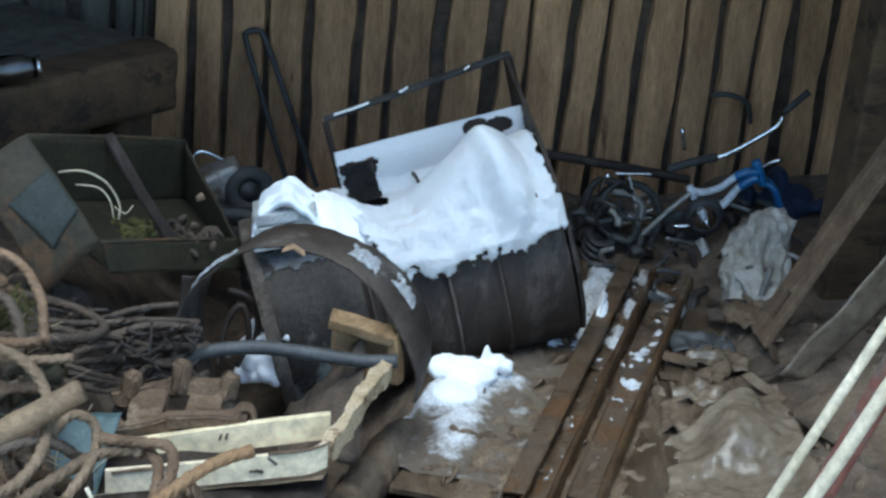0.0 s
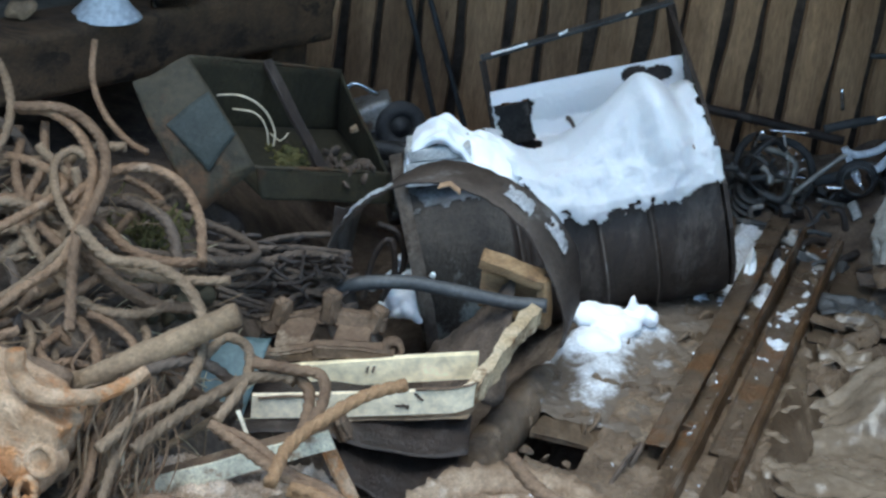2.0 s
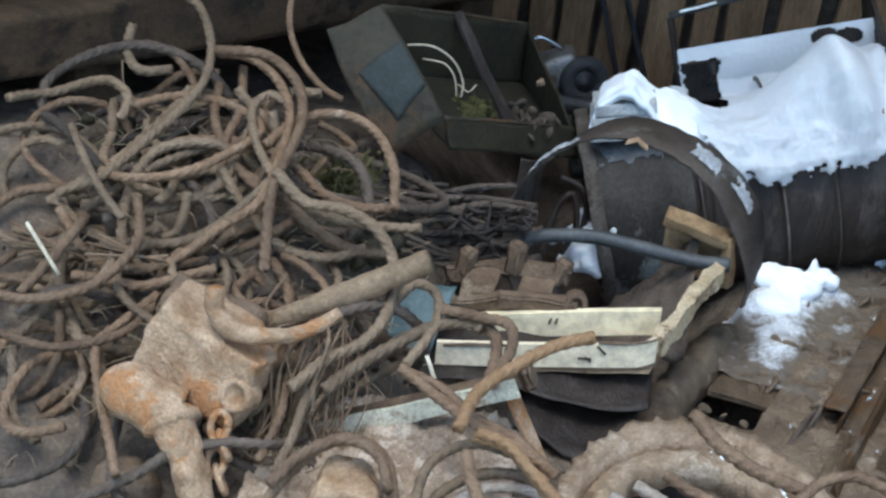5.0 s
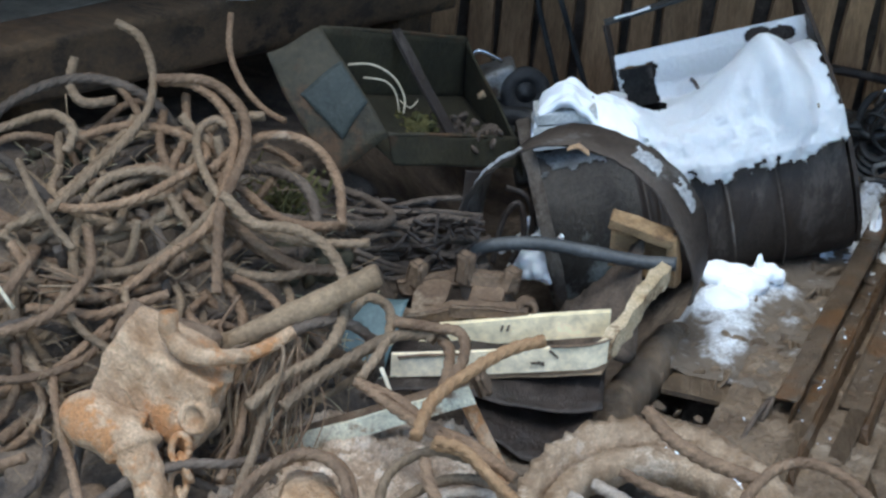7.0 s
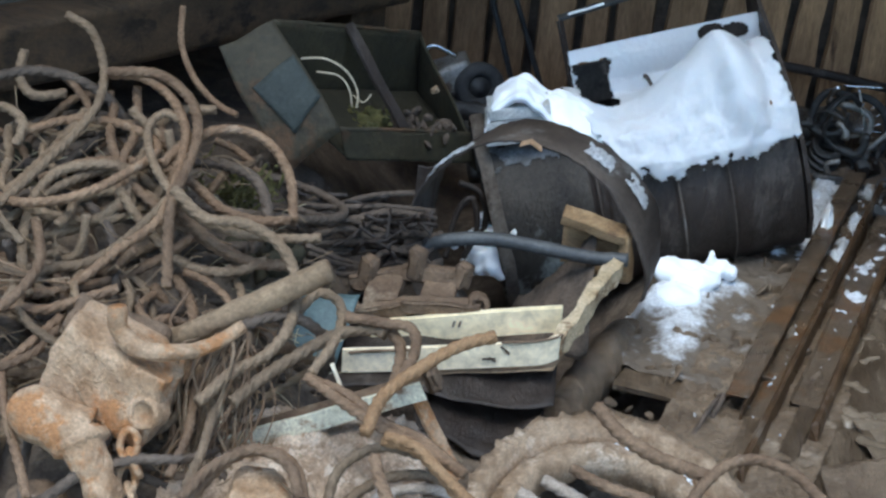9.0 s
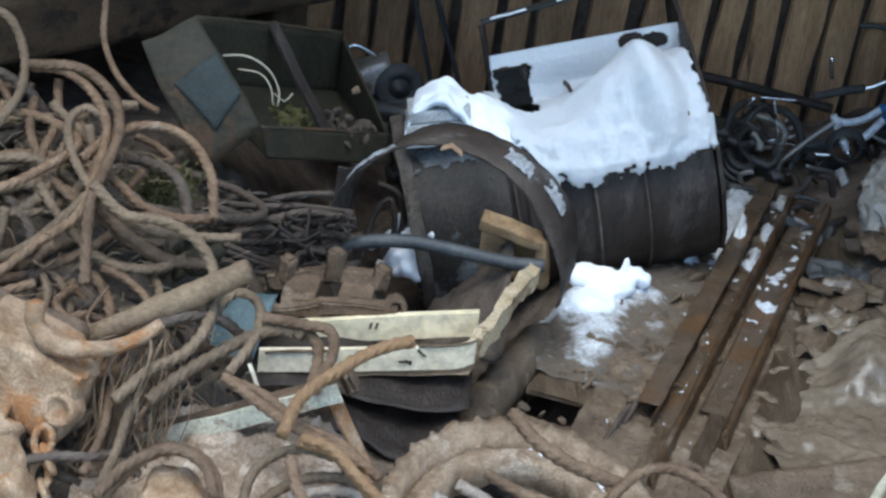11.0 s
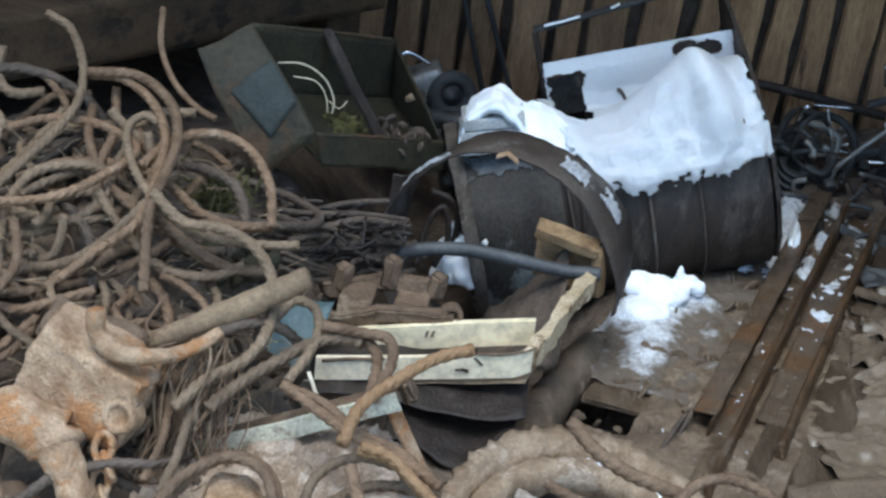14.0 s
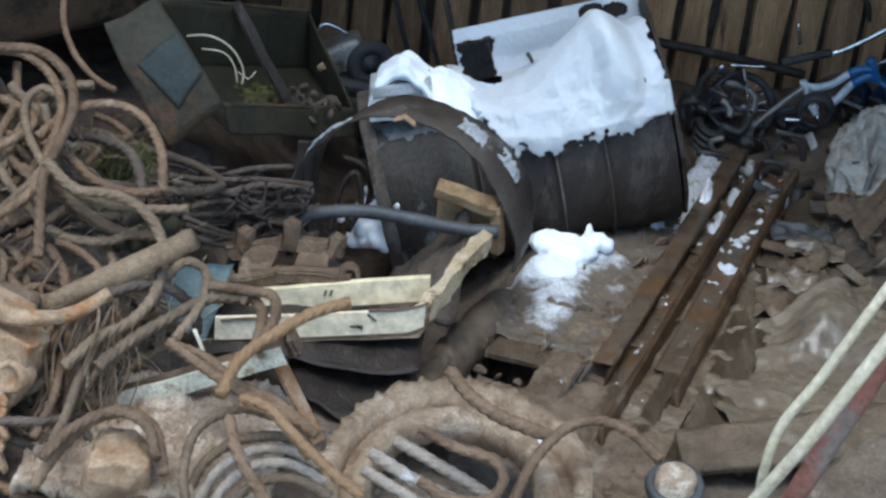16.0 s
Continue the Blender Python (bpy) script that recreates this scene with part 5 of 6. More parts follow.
tube(bm, [(-0.4, 5.2, 0.28), (-0.36, 5.2, 0.36), (-0.28, 5.22, 0.33)], 0.008, 8)
part("wire_handle", bm, CHROME, mach, "thin bright handle")
bm = bmesh.new()
box(bm, pose(-0.3, 5.02, 0.2, 5, 10, 20), 0.05, 0.04, 0.035, 0.008)
solo("red_lump", bm, RED_PAINT, "small dull red lump of plastic", "plastic scrap")
bm = bmesh.new()
tube(bm, [(-0.28, 5.0, 0.17), (-0.2, 4.9, 0.2), (-0.16, 4.8, 0.1)], 0.03, 12, rough=0.2)
solo("dark_pipe", bm, BLACK_METAL, "dark bent pipe between crate and box", "pipe")

# ---- engine ----
eng = thing("engine_block", "oily black finned engine with hoses, half buried", "engine", (0.95, 5.45, 0.0))
bm = bmesh.new()
box(bm, pose(0.9, 5.56, 0.05, 8, 5, 20), 0.16, 0.14, 0.16, 0.025, 4, 0.02)
part("crankcase", bm, BLACK_METAL, eng)
for k in range(5):
    bm = bmesh.new()
    lathe(bm, pose(0.9 + 0.004 * k, 5.4, -0.01 + 0.022 * k, 24, 14, 0), [(0.03, 0.004), (0.05, 0.004), (0.054, 0.0), (0.05, -0.004), (0.03, -0.004)], 24)
    part("fin", bm, BLACK_METAL, eng)
re_ = random.Random(3)
for k in range(16):
    p = Vector((re_.uniform(0.84, 1.02), re_.uniform(5.35, 5.5), re_.uniform(-0.02, 0.2)))
    d = Vector((re_.uniform(-1, 1), re_.uniform(-0.4, 0.4), re_.uniform(-1, 1))).normalized() * re_.uniform(0.03, 0.08)
    side = Vector((d.z, 0, -d.x)) * re_.uniform(0.4, 1.1)
    bm = bmesh.new()
    tube(bm, [p - d, p - d * 0.3 + side, p + d * 0.4 + side * 0.8, p + d], re_.choice((0.006, 0.009, 0.013)), 10)
    part("hose", bm, (RUBBER, BLACK_METAL, DULL_STEEL, BLACK_METAL)[k % 4], eng)
bm = bmesh.new()
tube(bm, [(0.9, 5.42, 0.22), (0.91, 5.41, 0.27), (0.93, 5.41, 0.28)], 0.01, 8)
part("fitting", bm, CHROME, eng, "bright metal fitting")

# ---- child's bicycle ----
BY = 5.5
bike = thing("child_bicycle", "small blue and white bicycle fallen among scrap", "bicycle", (1.25, BY, 0.05))


def rod(name, pts, r, mat, label="", parent=None):
    bm = bmesh.new()
    tube(bm, pts, r, 12, 0.012)
    return part(name, bm, mat, parent or bike, label)


rod("top_tube", [(1.41, BY, 0.285), (1.36, BY, 0.275), (1.3, BY, 0.225), (1.24, BY, 0.205), (1.2, BY, 0.215)], 0.0125, BIKE_WHITE)
rod("down_tube", [(1.42, BY, 0.268), (1.37, BY, 0.24), (1.32, BY, 0.17), (1.29, BY, 0.15)], 0.0135, BIKE_WHITE)
rod("tube_sleeve", [(1.425, BY, 0.287), (1.385, BY, 0.284), (1.345, BY, 0.266)], 0.0155, BIKE_BLUE, "bright blue sleeve")
rod("tube_sleeve", [(1.425, BY, 0.268), (1.39, BY, 0.254), (1.365, BY, 0.232)], 0.0165, BIKE_BLUE, "bright blue sleeve")
rod("head_tube", [(1.405, BY, 0.325), (1.44, BY, 0.245)], 0.016, BIKE_BLUE)
rod("fork", [(1.44, BY, 0.25), (1.475, BY - 0.01, 0.235), (1.5, BY - 0.02, 0.18), (1.515, BY - 0.03, 0.11)], 0.0115, BIKE_BLUE)
rod("fork", [(1.44, BY + 0.03, 0.25), (1.47, BY + 0.05, 0.235), (1.5, BY + 0.05, 0.18), (1.52, BY + 0.05, 0.1)], 0.0115, BIKE_BLUE)
rod("stem", [(1.425, BY, 0.3), (1.455, BY - 0.01, 0.325), (1.485, BY - 0.02, 0.34)], 0.009, CHROME)
rod("handlebar", [(1.27, BY - 0.02, 0.335), (1.3, BY - 0.02, 0.345), (1.38, BY - 0.03, 0.4), (1.455, BY - 0.03, 0.458), (1.465, BY - 0.03, 0.49)], 0.009, CHROME)
rod("grip", [(1.468, BY - 0.03, 0.5), (1.51, BY - 0.03, 0.545), (1.54, BY - 0.03, 0.575)], 0.011, RUBBER, "black rubber grip")
rod("grip", [(1.12, BY - 0.02, 0.285), (1.2, BY - 0.02, 0.315), (1.275, BY - 0.02, 0.337)], 0.014, RUBBER, "black rubber grip")
rod("chain_stay", [(1.22, BY, 0.215), (1.13, BY - 0.03, 0.14), (1.05, BY - 0.06, 0.065)], 0.0085, DULL_STEEL)
rod("seat_tube", [(1.2, BY, 0.225), (1.23, BY, 0.17), (1.26, BY, 0.13)], 0.012, BIKE_WHITE)
rod("crank", [(1.255, BY - 0.05, 0.13), (1.275, BY - 0.055, 0.1)], 0.01, CHROME)
rod("crank", [(1.255, BY - 0.045, 0.13), (1.235, BY - 0.05, 0.16)], 0.012, BIKE_WHITE)
rod("pedal", [(1.15, BY - 0.06, 0.105), (1.21, BY - 0.06, 0.11)], 0.008, CHROME)
rod("peg", [(1.17, BY, 0.35), (1.155, BY, 0.42)], 0.007, CHROME)
for r0, y, mat in ((0.05, BY - 0.03, BLACK_METAL), (0.058, BY - 0.02, RUBBER)):
    bm = bmesh.new()
    ring = [Vector((1.255 + r0 * math.cos(a), y, 0.13 + r0 * math.sin(a))) for a in [math.pi * 2 * j / 20 for j in range(21)]]
    tube(bm, ring, 0.011, 10, 0.01, flat=0.6)
    part("chain_ring", bm, mat, bike)
bm = bmesh.new()
box(bm, pose(1.18, BY, 0.12, 0, -20, 0), 0.13, 0.02, 0.035, 0.008, 2, 0.003)
part("chain_guard", bm, BLACK_METAL, bike)
wheel = rod("wheel", [(1.01 + 0.11 * math.cos(a), BY + 0.02 + 0.02 * math.sin(a), 0.1 + 0.11 * math.sin(a)) for a in [math.pi * 2 * j / 22 for j in range(23)]], 0.013, RUBBER, "small black tyre")
for k in range(9):
    a = math.pi * k / 9
    rod("spoke", [(1.01 + 0.1 * math.cos(a), BY + 0.02, 0.1 + 0.1 * math.sin(a)), (1.01 - 0.1 * math.cos(a), BY + 0.02, 0.1 - 0.1 * math.sin(a))], 0.0016, CHROME, "", wheel)
rod("luggage_wire", [(0.95, BY, 0.255), (1.08, BY, 0.26)], 0.004, CHROME)
rod("luggage_wire", [(1.0, BY, 0.25), (1.04, BY - 0.02, 0.12)], 0.004, CHROME)
bm = bmesh.new()
lumps(bm, (1.55, 5.62, 0.12), (0.05, 0.03, 0.03), 14, 0.07, 71, 0.8)
dark = material("navy_cloth", (0.008, 0.014, 0.035), (0.02, 0.035, 0.08), 12, 0.8)
melt(solo("crumpled_cloth", bm, dark, "dark blue cloth bundle beside the bicycle", "cloth"), 0.01, 4)

r = random.Random(17)
for k in range(60):
    x, y = r.uniform(0.95, 1.5), r.uniform(5.0, 5.65)
    bm = bmesh.new()
    p = Vector((x, y, mound(x, y) + 0.02))
    d = Vector((r.uniform(-1, 1), r.uniform(-0.5, 0.5), r.uniform(-0.1, 0.4))).normalized() * r.uniform(0.03, 0.1)
    if k % 3:
        tube(bm, [p - d, p + Vector((0, 0, r.uniform(0, 0.04))), p + d], r.uniform(0.004, 0.013), 8, 0.015, rough=0.3, seed=k)
    else:
        box(bm, Matrix.Translation(p) @ Euler((r.uniform(0, 3), r.uniform(0, 1), r.uniform(0, 3))).to_matrix().to_4x4(), r.uniform(0.05, 0.1), r.uniform(0.03, 0.07), 0.03, 0.006, 2, 0.008, k)
    solo("scrap_piece", bm, (BLACK_METAL, RUST_DARK, DULL_STEEL, HOSE, BLACK_METAL)[k % 5], "small oily piece of scrap metal on the floor", "scrap iron", "scrap round the bicycle")

# ---- plastic bag ----
bm = bmesh.new()
bmesh.ops.create_icosphere(bm, subdivisions=5, radius=1.0)
for v in bm.verts:
    c = v.co.copy()
    k = 0.95 + 0.4 * fuzz(c.x, c.y, c.z, 1.6) - 0.9 * abs(fuzz(c.x, c.y, c.z * 0.8, 1.7)) - 0.4 * abs(fuzz(c.x, c.y * 1.3, c.z, 3.4)) + 0.42
    v.co = Vector((1.385 + 0.095 * c.x * k + 0.035 * c.z, 5.15 + 0.09 * c.y * k + 0.12 * c.z, 0.1 + 0.12 * c.z * k))
solo("plastic_bag", bm, BAG, "crumpled dirty white plastic bag on the litter", "bag")

# ---- slotted rusty beam leaning at the side ----
beam = thing("slotted_beam", "broad brown rusty steel beam with an oblong slot", "steel beam", (1.32, 4.7, 0.03))
a, b = Vector((1.31, 4.7, 0.06)), Vector((1.66, 4.74, 0.72))
for off in (-0.042, 0.042):
    bm = bmesh.new()
    m = between(a, b, 90)
    side = (m.to_3x3() @ Vector((0, 0, 1))) * off
    bar(bm, a + side, b + side, 0.02, 0.042, 90, 0.003, 4, 0.003)
    part("flange", bm, RUST, beam, smooth=False)
for u0, u1 in ((0.0, 0.1), (0.22, 0.98)):
    bm = bmesh.new()
    bar(bm, a.lerp(b, u0), a.lerp(b, u1), 0.016, 0.045, 90, 0.002, 3, 0.003)
    part("web", bm, RUST, beam, smooth=False)
bm = bmesh.new()
quad(bm, (1.33, 4.48, 0.06), (1.6, 4.5, 0.44), (1.66, 4.56, 0.3), (1.42, 4.5, 0.03), 0.005, 16, 8, 0.02, 4)
solo("grey_sheet", bm, FILM, "grey bent sheet leaning under the beam", "sheet metal")
bm = bmesh.new()
quad(bm, (1.3, 4.2, 0.07), (1.9, 4.3, 0.42), (2.1, 4.1, 0.32), (1.5, 3.95, 0.05), 0.01, 16, 10, 0.03, 9)
solo("mud_sheet", bm, MUD, "muddy dark sheet lying at the side", "sheet metal")

# ---- muddy film and boards at the right ----


def film(u, v):
    x = 0.86 + 0.5 * u - 0.06 * v + 0.03 * fuzz(v, u, 0, 3)
    y = 3.5 + 0.5 * v + 0.28 * u * v + 0.1 * u + 0.03 * fuzz(u, v, 5, 3)
    peak = math.exp(-((u - 0.72) / 0.16) ** 2 - ((v - 0.95) / 0.25) ** 2) * 0.09
    fold = 0.06 * abs(fuzz(u * 0.8 + v, v * 2.2, 1, 1.5)) + 0.014 * abs(fuzz(u * 1.2 - v * 0.5, v * 4.5, 3, 1.9))
    return x, y, mound(x, y) + 0.03 + peak + fold + 0.004 * fuzz(u, v, 7, 12)


bm = bmesh.new()
grid_sheet(bm, 80, 90, film, 0.002)
solo("plastic_film", bm, FILM, "muddy crumpled translucent plastic film over the litter", "plastic sheet")
r = random.Random(5)
for k in range(7):
    x, y = 0.9 + 0.1 * r.random() + 0.05 * k, 4.15 + 0.12 * k
    bm = bmesh.new()
    seed = r.uniform(0, 40)
    w, l, yaw = r.uniform(0.1, 0.2), r.uniform(0.1, 0.18), r.uniform(-0.6, 0.6)
    grid_sheet(bm, 18, 14, lambda u, v: (x + w * (u - 0.5) + yaw * 0.1 * v, y + l * (v - 0.5), mound(x, y) + 0.03 + 0.05 * abs(fuzz(u, v, seed, 2.5)) + 0.012 * fuzz(u, v, seed, 8)), 0.003)
    solo("litter_scrap", bm, (FILM, MUD, FILM, MUD, FILM, HOSE, MUD)[k], "crumpled muddy scrap of plastic and board", "litter", "litter beside the channel irons")
board = thing("muddy_board", "wide grey muddy board lying on the litter", "board", (0.85, 3.35, 0.03))
bm = bmesh.new()
quad(bm, (0.72, 3.42, 0.05), (1.3, 3.62, 0.09), (1.36, 3.46, 0.07), (0.74, 3.28, 0.035), 0.03, 24, 8, 0.006, 3)
part("face", bm, MUD, board)
bm = bmesh.new()
for _ in range(300):
    x, y = r.uniform(0.42, 1.7), r.uniform(2.85, 5.2)
    if x - 0.62 - 0.295 * (y - 3.9) > 0.2 or y < 3.5:
        lumps(bm, (x, y, mound(x, y) + 0.006), (0.01, 0.01, 0.002), 1, r.uniform(0.012, 0.04), r.random(), 0.45)
for _ in range(90):
    s, cc = r.uniform(-0.9, 1.3), r.choice((r.uniform(-0.36, -0.08), r.uniform(-0.36, 0.3), r.gauss(0.045, 0.015)))
    lumps(bm, floor_at(s, cc, 0.0), (0.008, 0.008, 0.001), 1, r.uniform(0.012, 0.045), r.random(), 0.16)
solo("clods", bm, MUD, "wet clods of mud and rotten bark", "mud", kind="stuff")
for k in range(14):
    x, y = r.uniform(0.95, 1.35), r.uniform(4.2, 5.05)
    bm = bmesh.new()
    yaw = r.uniform(0, 3.1)
    d = Vector((math.cos(yaw), math.sin(yaw), r.uniform(-0.1, 0.15))) * r.uniform(0.04, 0.09)
    p = Vector((x, y, mound(x, y) + 0.035))
    bar(bm, p - d, p + d, r.uniform(0.02, 0.05), 0.008, r.uniform(-30, 30), 0.002, 2, 0.008, k)
    solo("bark_piece", bm, (BARK, MUD, PLANK_WOOD)[k % 3], "flat broken piece of muddy bark", "bark", "bark pieces on the litter")

# ---- pale rods and red board at the side ----
for pts, r0 in (([(0.6, 2.5, -0.05), (0.66, 2.4, 0.38), (0.75, 2.32, 0.63), (0.81, 2.3, 0.76), (0.9, 2.3, 0.95), (1.0, 2.32, 1.15), (1.16, 2.36, 1.42)], 0.0115),
                ([(0.8, 2.6, -0.05), (0.765, 2.42, 0.5), (0.752, 2.36, 0.64), (0.765, 2.35, 0.74), (0.815, 2.35, 0.84), (0.89, 2.36, 1.0), (1.0, 2.4, 1.2), (1.14, 2.44, 1.44)], 0.0088)):
    bm = bmesh.new()
    tube(bm, pts, r0, 14, 0.012, rough=0.05)
    solo("pale_rod", bm, BONE_PAINT, "bone-coloured painted metal rod leaning at the side", "rod", "pale rods at the side")
bm = bmesh.new()
quad(bm, (0.79, 2.44, 0.5), (1.02, 2.42, 1.18), (1.06, 2.42, 1.15), (0.83, 2.42, 0.52), 0.012, 10, 4, 0.004, 2)
solo("red_board", bm, RED_PAINT, "worn dull red painted board between the rods", "board")
bm = bmesh.new()
quad(bm, (0.84, 3.02, 0.1), (1.3, 3.05, 0.5), (1.5, 3.0, 0.36), (0.98, 2.85, 0.06), 0.02, 16, 8, 0.02, 6)
solo("brown_board", bm, MUD, "brown muddy board under the pale rods", "board")

# ---- pipe fitting in the foreground ----
fit_ = thing("pipe_fitting", "round rusty pipe fitting with a dark collar", "pipe fitting", (0.7, 3.1, 0.05))
bm = bmesh.new()
lathe(bm, pose(0.7, 3.12, 0.1, 18, 0, 0), [(0.0, 0.06), (0.035, 0.06), (0.045, 0.05), (0.045, -0.06)], 32)
part("pipe", bm, CLAY, fit_)
bm = bmesh.new()
lathe(bm, pose(0.7, 3.12, 0.1, 18, 0, 0), [(0.047, 0.03), (0.062, 0.034), (0.066, 0.02), (0.062, 0.004), (0.047, 0.0)], 36)
part("collar", bm, HOSE, fit_, "dark grey rubber collar")

# ---- steel cables ----
count = 0


def cable(mat, r0, pts):
    global count
    count += 1
    bm = bmesh.new()
    tube(bm, pts, r0 * 0.92, 20, 0.005, lay=9.0 + 0.8 * (count % 3), strands=4, rough=0.12, seed=count)
    what = {"cable_steel": "rusty brown twisted steel cable looping through the heap", "cable_grey": "greyish weathered twisted steel cable in the heap",
            "cable_dark": "dark old steel cable deep in the heap", "cable_orange": "orange rusty twisted steel cable", "cable_frosted": "pale frosted steel cable lying in the sprocket"}[mat.name]
    return solo("steel_cable", bm, mat, what, "cable", "cables in the heap")


cable(CABLE, 0.0116, [(-0.988, 3.774, 0.714), (-0.912, 3.767, 0.717), (-0.833, 3.713, 0.695), (-0.775, 3.605, 0.666), (-0.756, 3.477, 0.638), (-0.751, 3.37, 0.616), (-0.777, 3.333, 0.556), (-0.851, 3.302, 0.499), (-0.943, 3.248, 0.43), (-1.043, 3.225, 0.409), (-1.129, 3.263, 0.415), (-1.207, 3.317, 0.484)])
cable(CABLE, 0.0126, [(-0.991, 3.762, 0.725), (-0.869, 3.754, 0.732), (-0.78, 3.685, 0.704), (-0.738, 3.563, 0.672), (-0.735, 3.435, 0.644), (-0.744, 3.34, 0.61), (-0.741, 3.29, 0.533), (-0.727, 3.22, 0.461)])
cable(CABLE, 0.0116, [(-0.805, 3.507, 0.62), (-0.755, 3.603, 0.648), (-0.671, 3.635, 0.665), (-0.585, 3.588, 0.662), (-0.514, 3.464, 0.641), (-0.485, 3.367, 0.579)])
cable(CABLE_GREY, 0.0128, [(-0.744, 3.351, 0.632), (-0.668, 3.31, 0.591), (-0.581, 3.303, 0.59), (-0.503, 3.28, 0.563), (-0.458, 3.24, 0.507), (-0.447, 3.12, 0.463), (-0.479, 3.038, 0.431), (-0.541, 2.99, 0.407), (-0.594, 2.914, 0.375)])
cable(CABLE_GREY, 0.0106, [(-0.419, 3.327, 0.564), (-0.486, 3.325, 0.555), (-0.585, 3.33, 0.551), (-0.675, 3.347, 0.567), (-0.743, 3.373, 0.602), (-0.819, 3.487, 0.627), (-0.863, 3.615, 0.653), (-0.839, 3.672, 0.671), (-0.791, 3.647, 0.669)])
cable(CABLE_GREY, 0.011, [(-1.136, 3.94, 0.792), (-1.068, 3.902, 0.77), (-1.014, 3.807, 0.72), (-1.001, 3.715, 0.671), (-1.02, 3.615, 0.638), (-1.064, 3.487, 0.602), (-1.131, 3.367, 0.551), (-1.221, 3.343, 0.504)])
cable(CABLE_GREY, 0.0127, [(-1.241, 3.926, 0.693), (-1.232, 3.857, 0.653), (-1.183, 3.808, 0.63), (-1.106, 3.814, 0.641)])
cable(CABLE, 0.0099, [(-1.248, 3.877, 0.645), (-1.195, 3.9, 0.663), (-1.126, 3.877, 0.656), (-1.061, 3.815, 0.627), (-1.036, 3.762, 0.61)])
cable(CABLE_GREY, 0.0095, [(-1.222, 3.439, 0.626), (-1.153, 3.321, 0.609), (-1.102, 3.273, 0.568), (-1.041, 3.239, 0.522)])
cable(CABLE_GREY, 0.0125, [(-1.233, 3.357, 0.483), (-1.134, 3.32, 0.435), (-1.017, 3.31, 0.432), (-0.906, 3.32, 0.46), (-0.826, 3.353, 0.521), (-0.758, 3.393, 0.592)])
cable(CABLE, 0.0112, [(-1.182, 3.327, 0.399), (-1.076, 3.29, 0.387), (-0.96, 3.285, 0.398), (-0.856, 3.32, 0.424), (-0.773, 3.34, 0.465), (-0.704, 3.367, 0.515)])
cable(CABLE_GREY, 0.0131, [(-1.189, 3.293, 0.428), (-1.16, 3.19, 0.373), (-1.086, 3.071, 0.335), (-1.013, 2.99, 0.315)])
cable(CABLE, 0.0102, [(-0.933, 3.145, 0.408), (-0.993, 3.055, 0.368), (-1.018, 3.004, 0.346), (-0.977, 2.895, 0.314), (-0.915, 2.777, 0.275), (-0.879, 2.706, 0.247)])
cable(CABLE_GREY, 0.0114, [(-0.911, 3.547, 0.593), (-1.019, 3.461, 0.563), (-1.109, 3.413, 0.505), (-1.208, 3.37, 0.424)])
cable(CABLE, 0.0112, [(-0.935, 3.806, 0.672), (-0.903, 3.675, 0.626), (-0.905, 3.547, 0.593), (-0.88, 3.42, 0.54)])
cable(CABLE, 0.0116, [(-0.981, 3.77, 0.638), (-0.955, 3.642, 0.605), (-0.89, 3.514, 0.581), (-0.822, 3.442, 0.561), (-0.697, 3.397, 0.502), (-0.59, 3.365, 0.462)])
cable(CABLE, 0.0085, [(-0.891, 4.095, 0.786), (-0.874, 4.009, 0.721), (-0.823, 3.917, 0.671), (-0.753, 3.848, 0.638), (-0.697, 3.808, 0.63)])
cable(CABLE_GREY, 0.0111, [(-0.441, 3.18, 0.459), (-0.408, 3.228, 0.482), (-0.358, 3.202, 0.477), (-0.347, 3.12, 0.448), (-0.385, 3.02, 0.408)])
cable(CABLE_GREY, 0.0135, [(-0.531, 2.944, 0.366), (-0.476, 3.014, 0.396), (-0.416, 3.068, 0.422), (-0.343, 3.123, 0.45), (-0.274, 3.132, 0.461), (-0.25, 3.12, 0.459)])
cable(CABLE, 0.012, [(-0.335, 3.135, 0.481), (-0.251, 3.12, 0.485), (-0.197, 3.105, 0.486), (-0.182, 3.045, 0.468), (-0.206, 2.958, 0.436)])
cable(CABLE, 0.0121, [(-0.352, 3.182, 0.461), (-0.265, 3.152, 0.46), (-0.217, 3.1, 0.447), (-0.215, 2.998, 0.412)])
cable(CABLE_ORANGE, 0.0135, [(-0.243, 2.758, 0.44), (-0.223, 2.848, 0.47), (-0.162, 2.922, 0.499), (-0.091, 2.98, 0.526), (-0.022, 3.006, 0.542)])
cable(CABLE, 0.0117, [(-0.379, 2.982, 0.414), (-0.305, 2.946, 0.411), (-0.223, 2.874, 0.399), (-0.135, 2.828, 0.392), (-0.057, 2.758, 0.376)])
cable(CABLE_ORANGE, 0.0103, [(-0.216, 2.822, 0.389), (-0.154, 2.802, 0.389), (-0.099, 2.748, 0.377), (-0.056, 2.696, 0.359)])
cable(CABLE, 0.0119, [(-0.575, 2.676, 0.305), (-0.53, 2.741, 0.339), (-0.456, 2.782, 0.364), (-0.384, 2.747, 0.36), (-0.35, 2.676, 0.334)])
cable(CABLE_GREY, 0.0131, [(-1.176, 3.2, 0.311), (-1.179, 3.29, 0.348), (-1.209, 3.37, 0.403), (-1.24, 3.417, 0.476)])
cable(CABLE, 0.012, [(-1.126, 3.172, 0.406), (-1.049, 3.165, 0.412), (-0.972, 3.153, 0.416), (-0.9, 3.18, 0.434), (-0.828, 3.21, 0.454)])
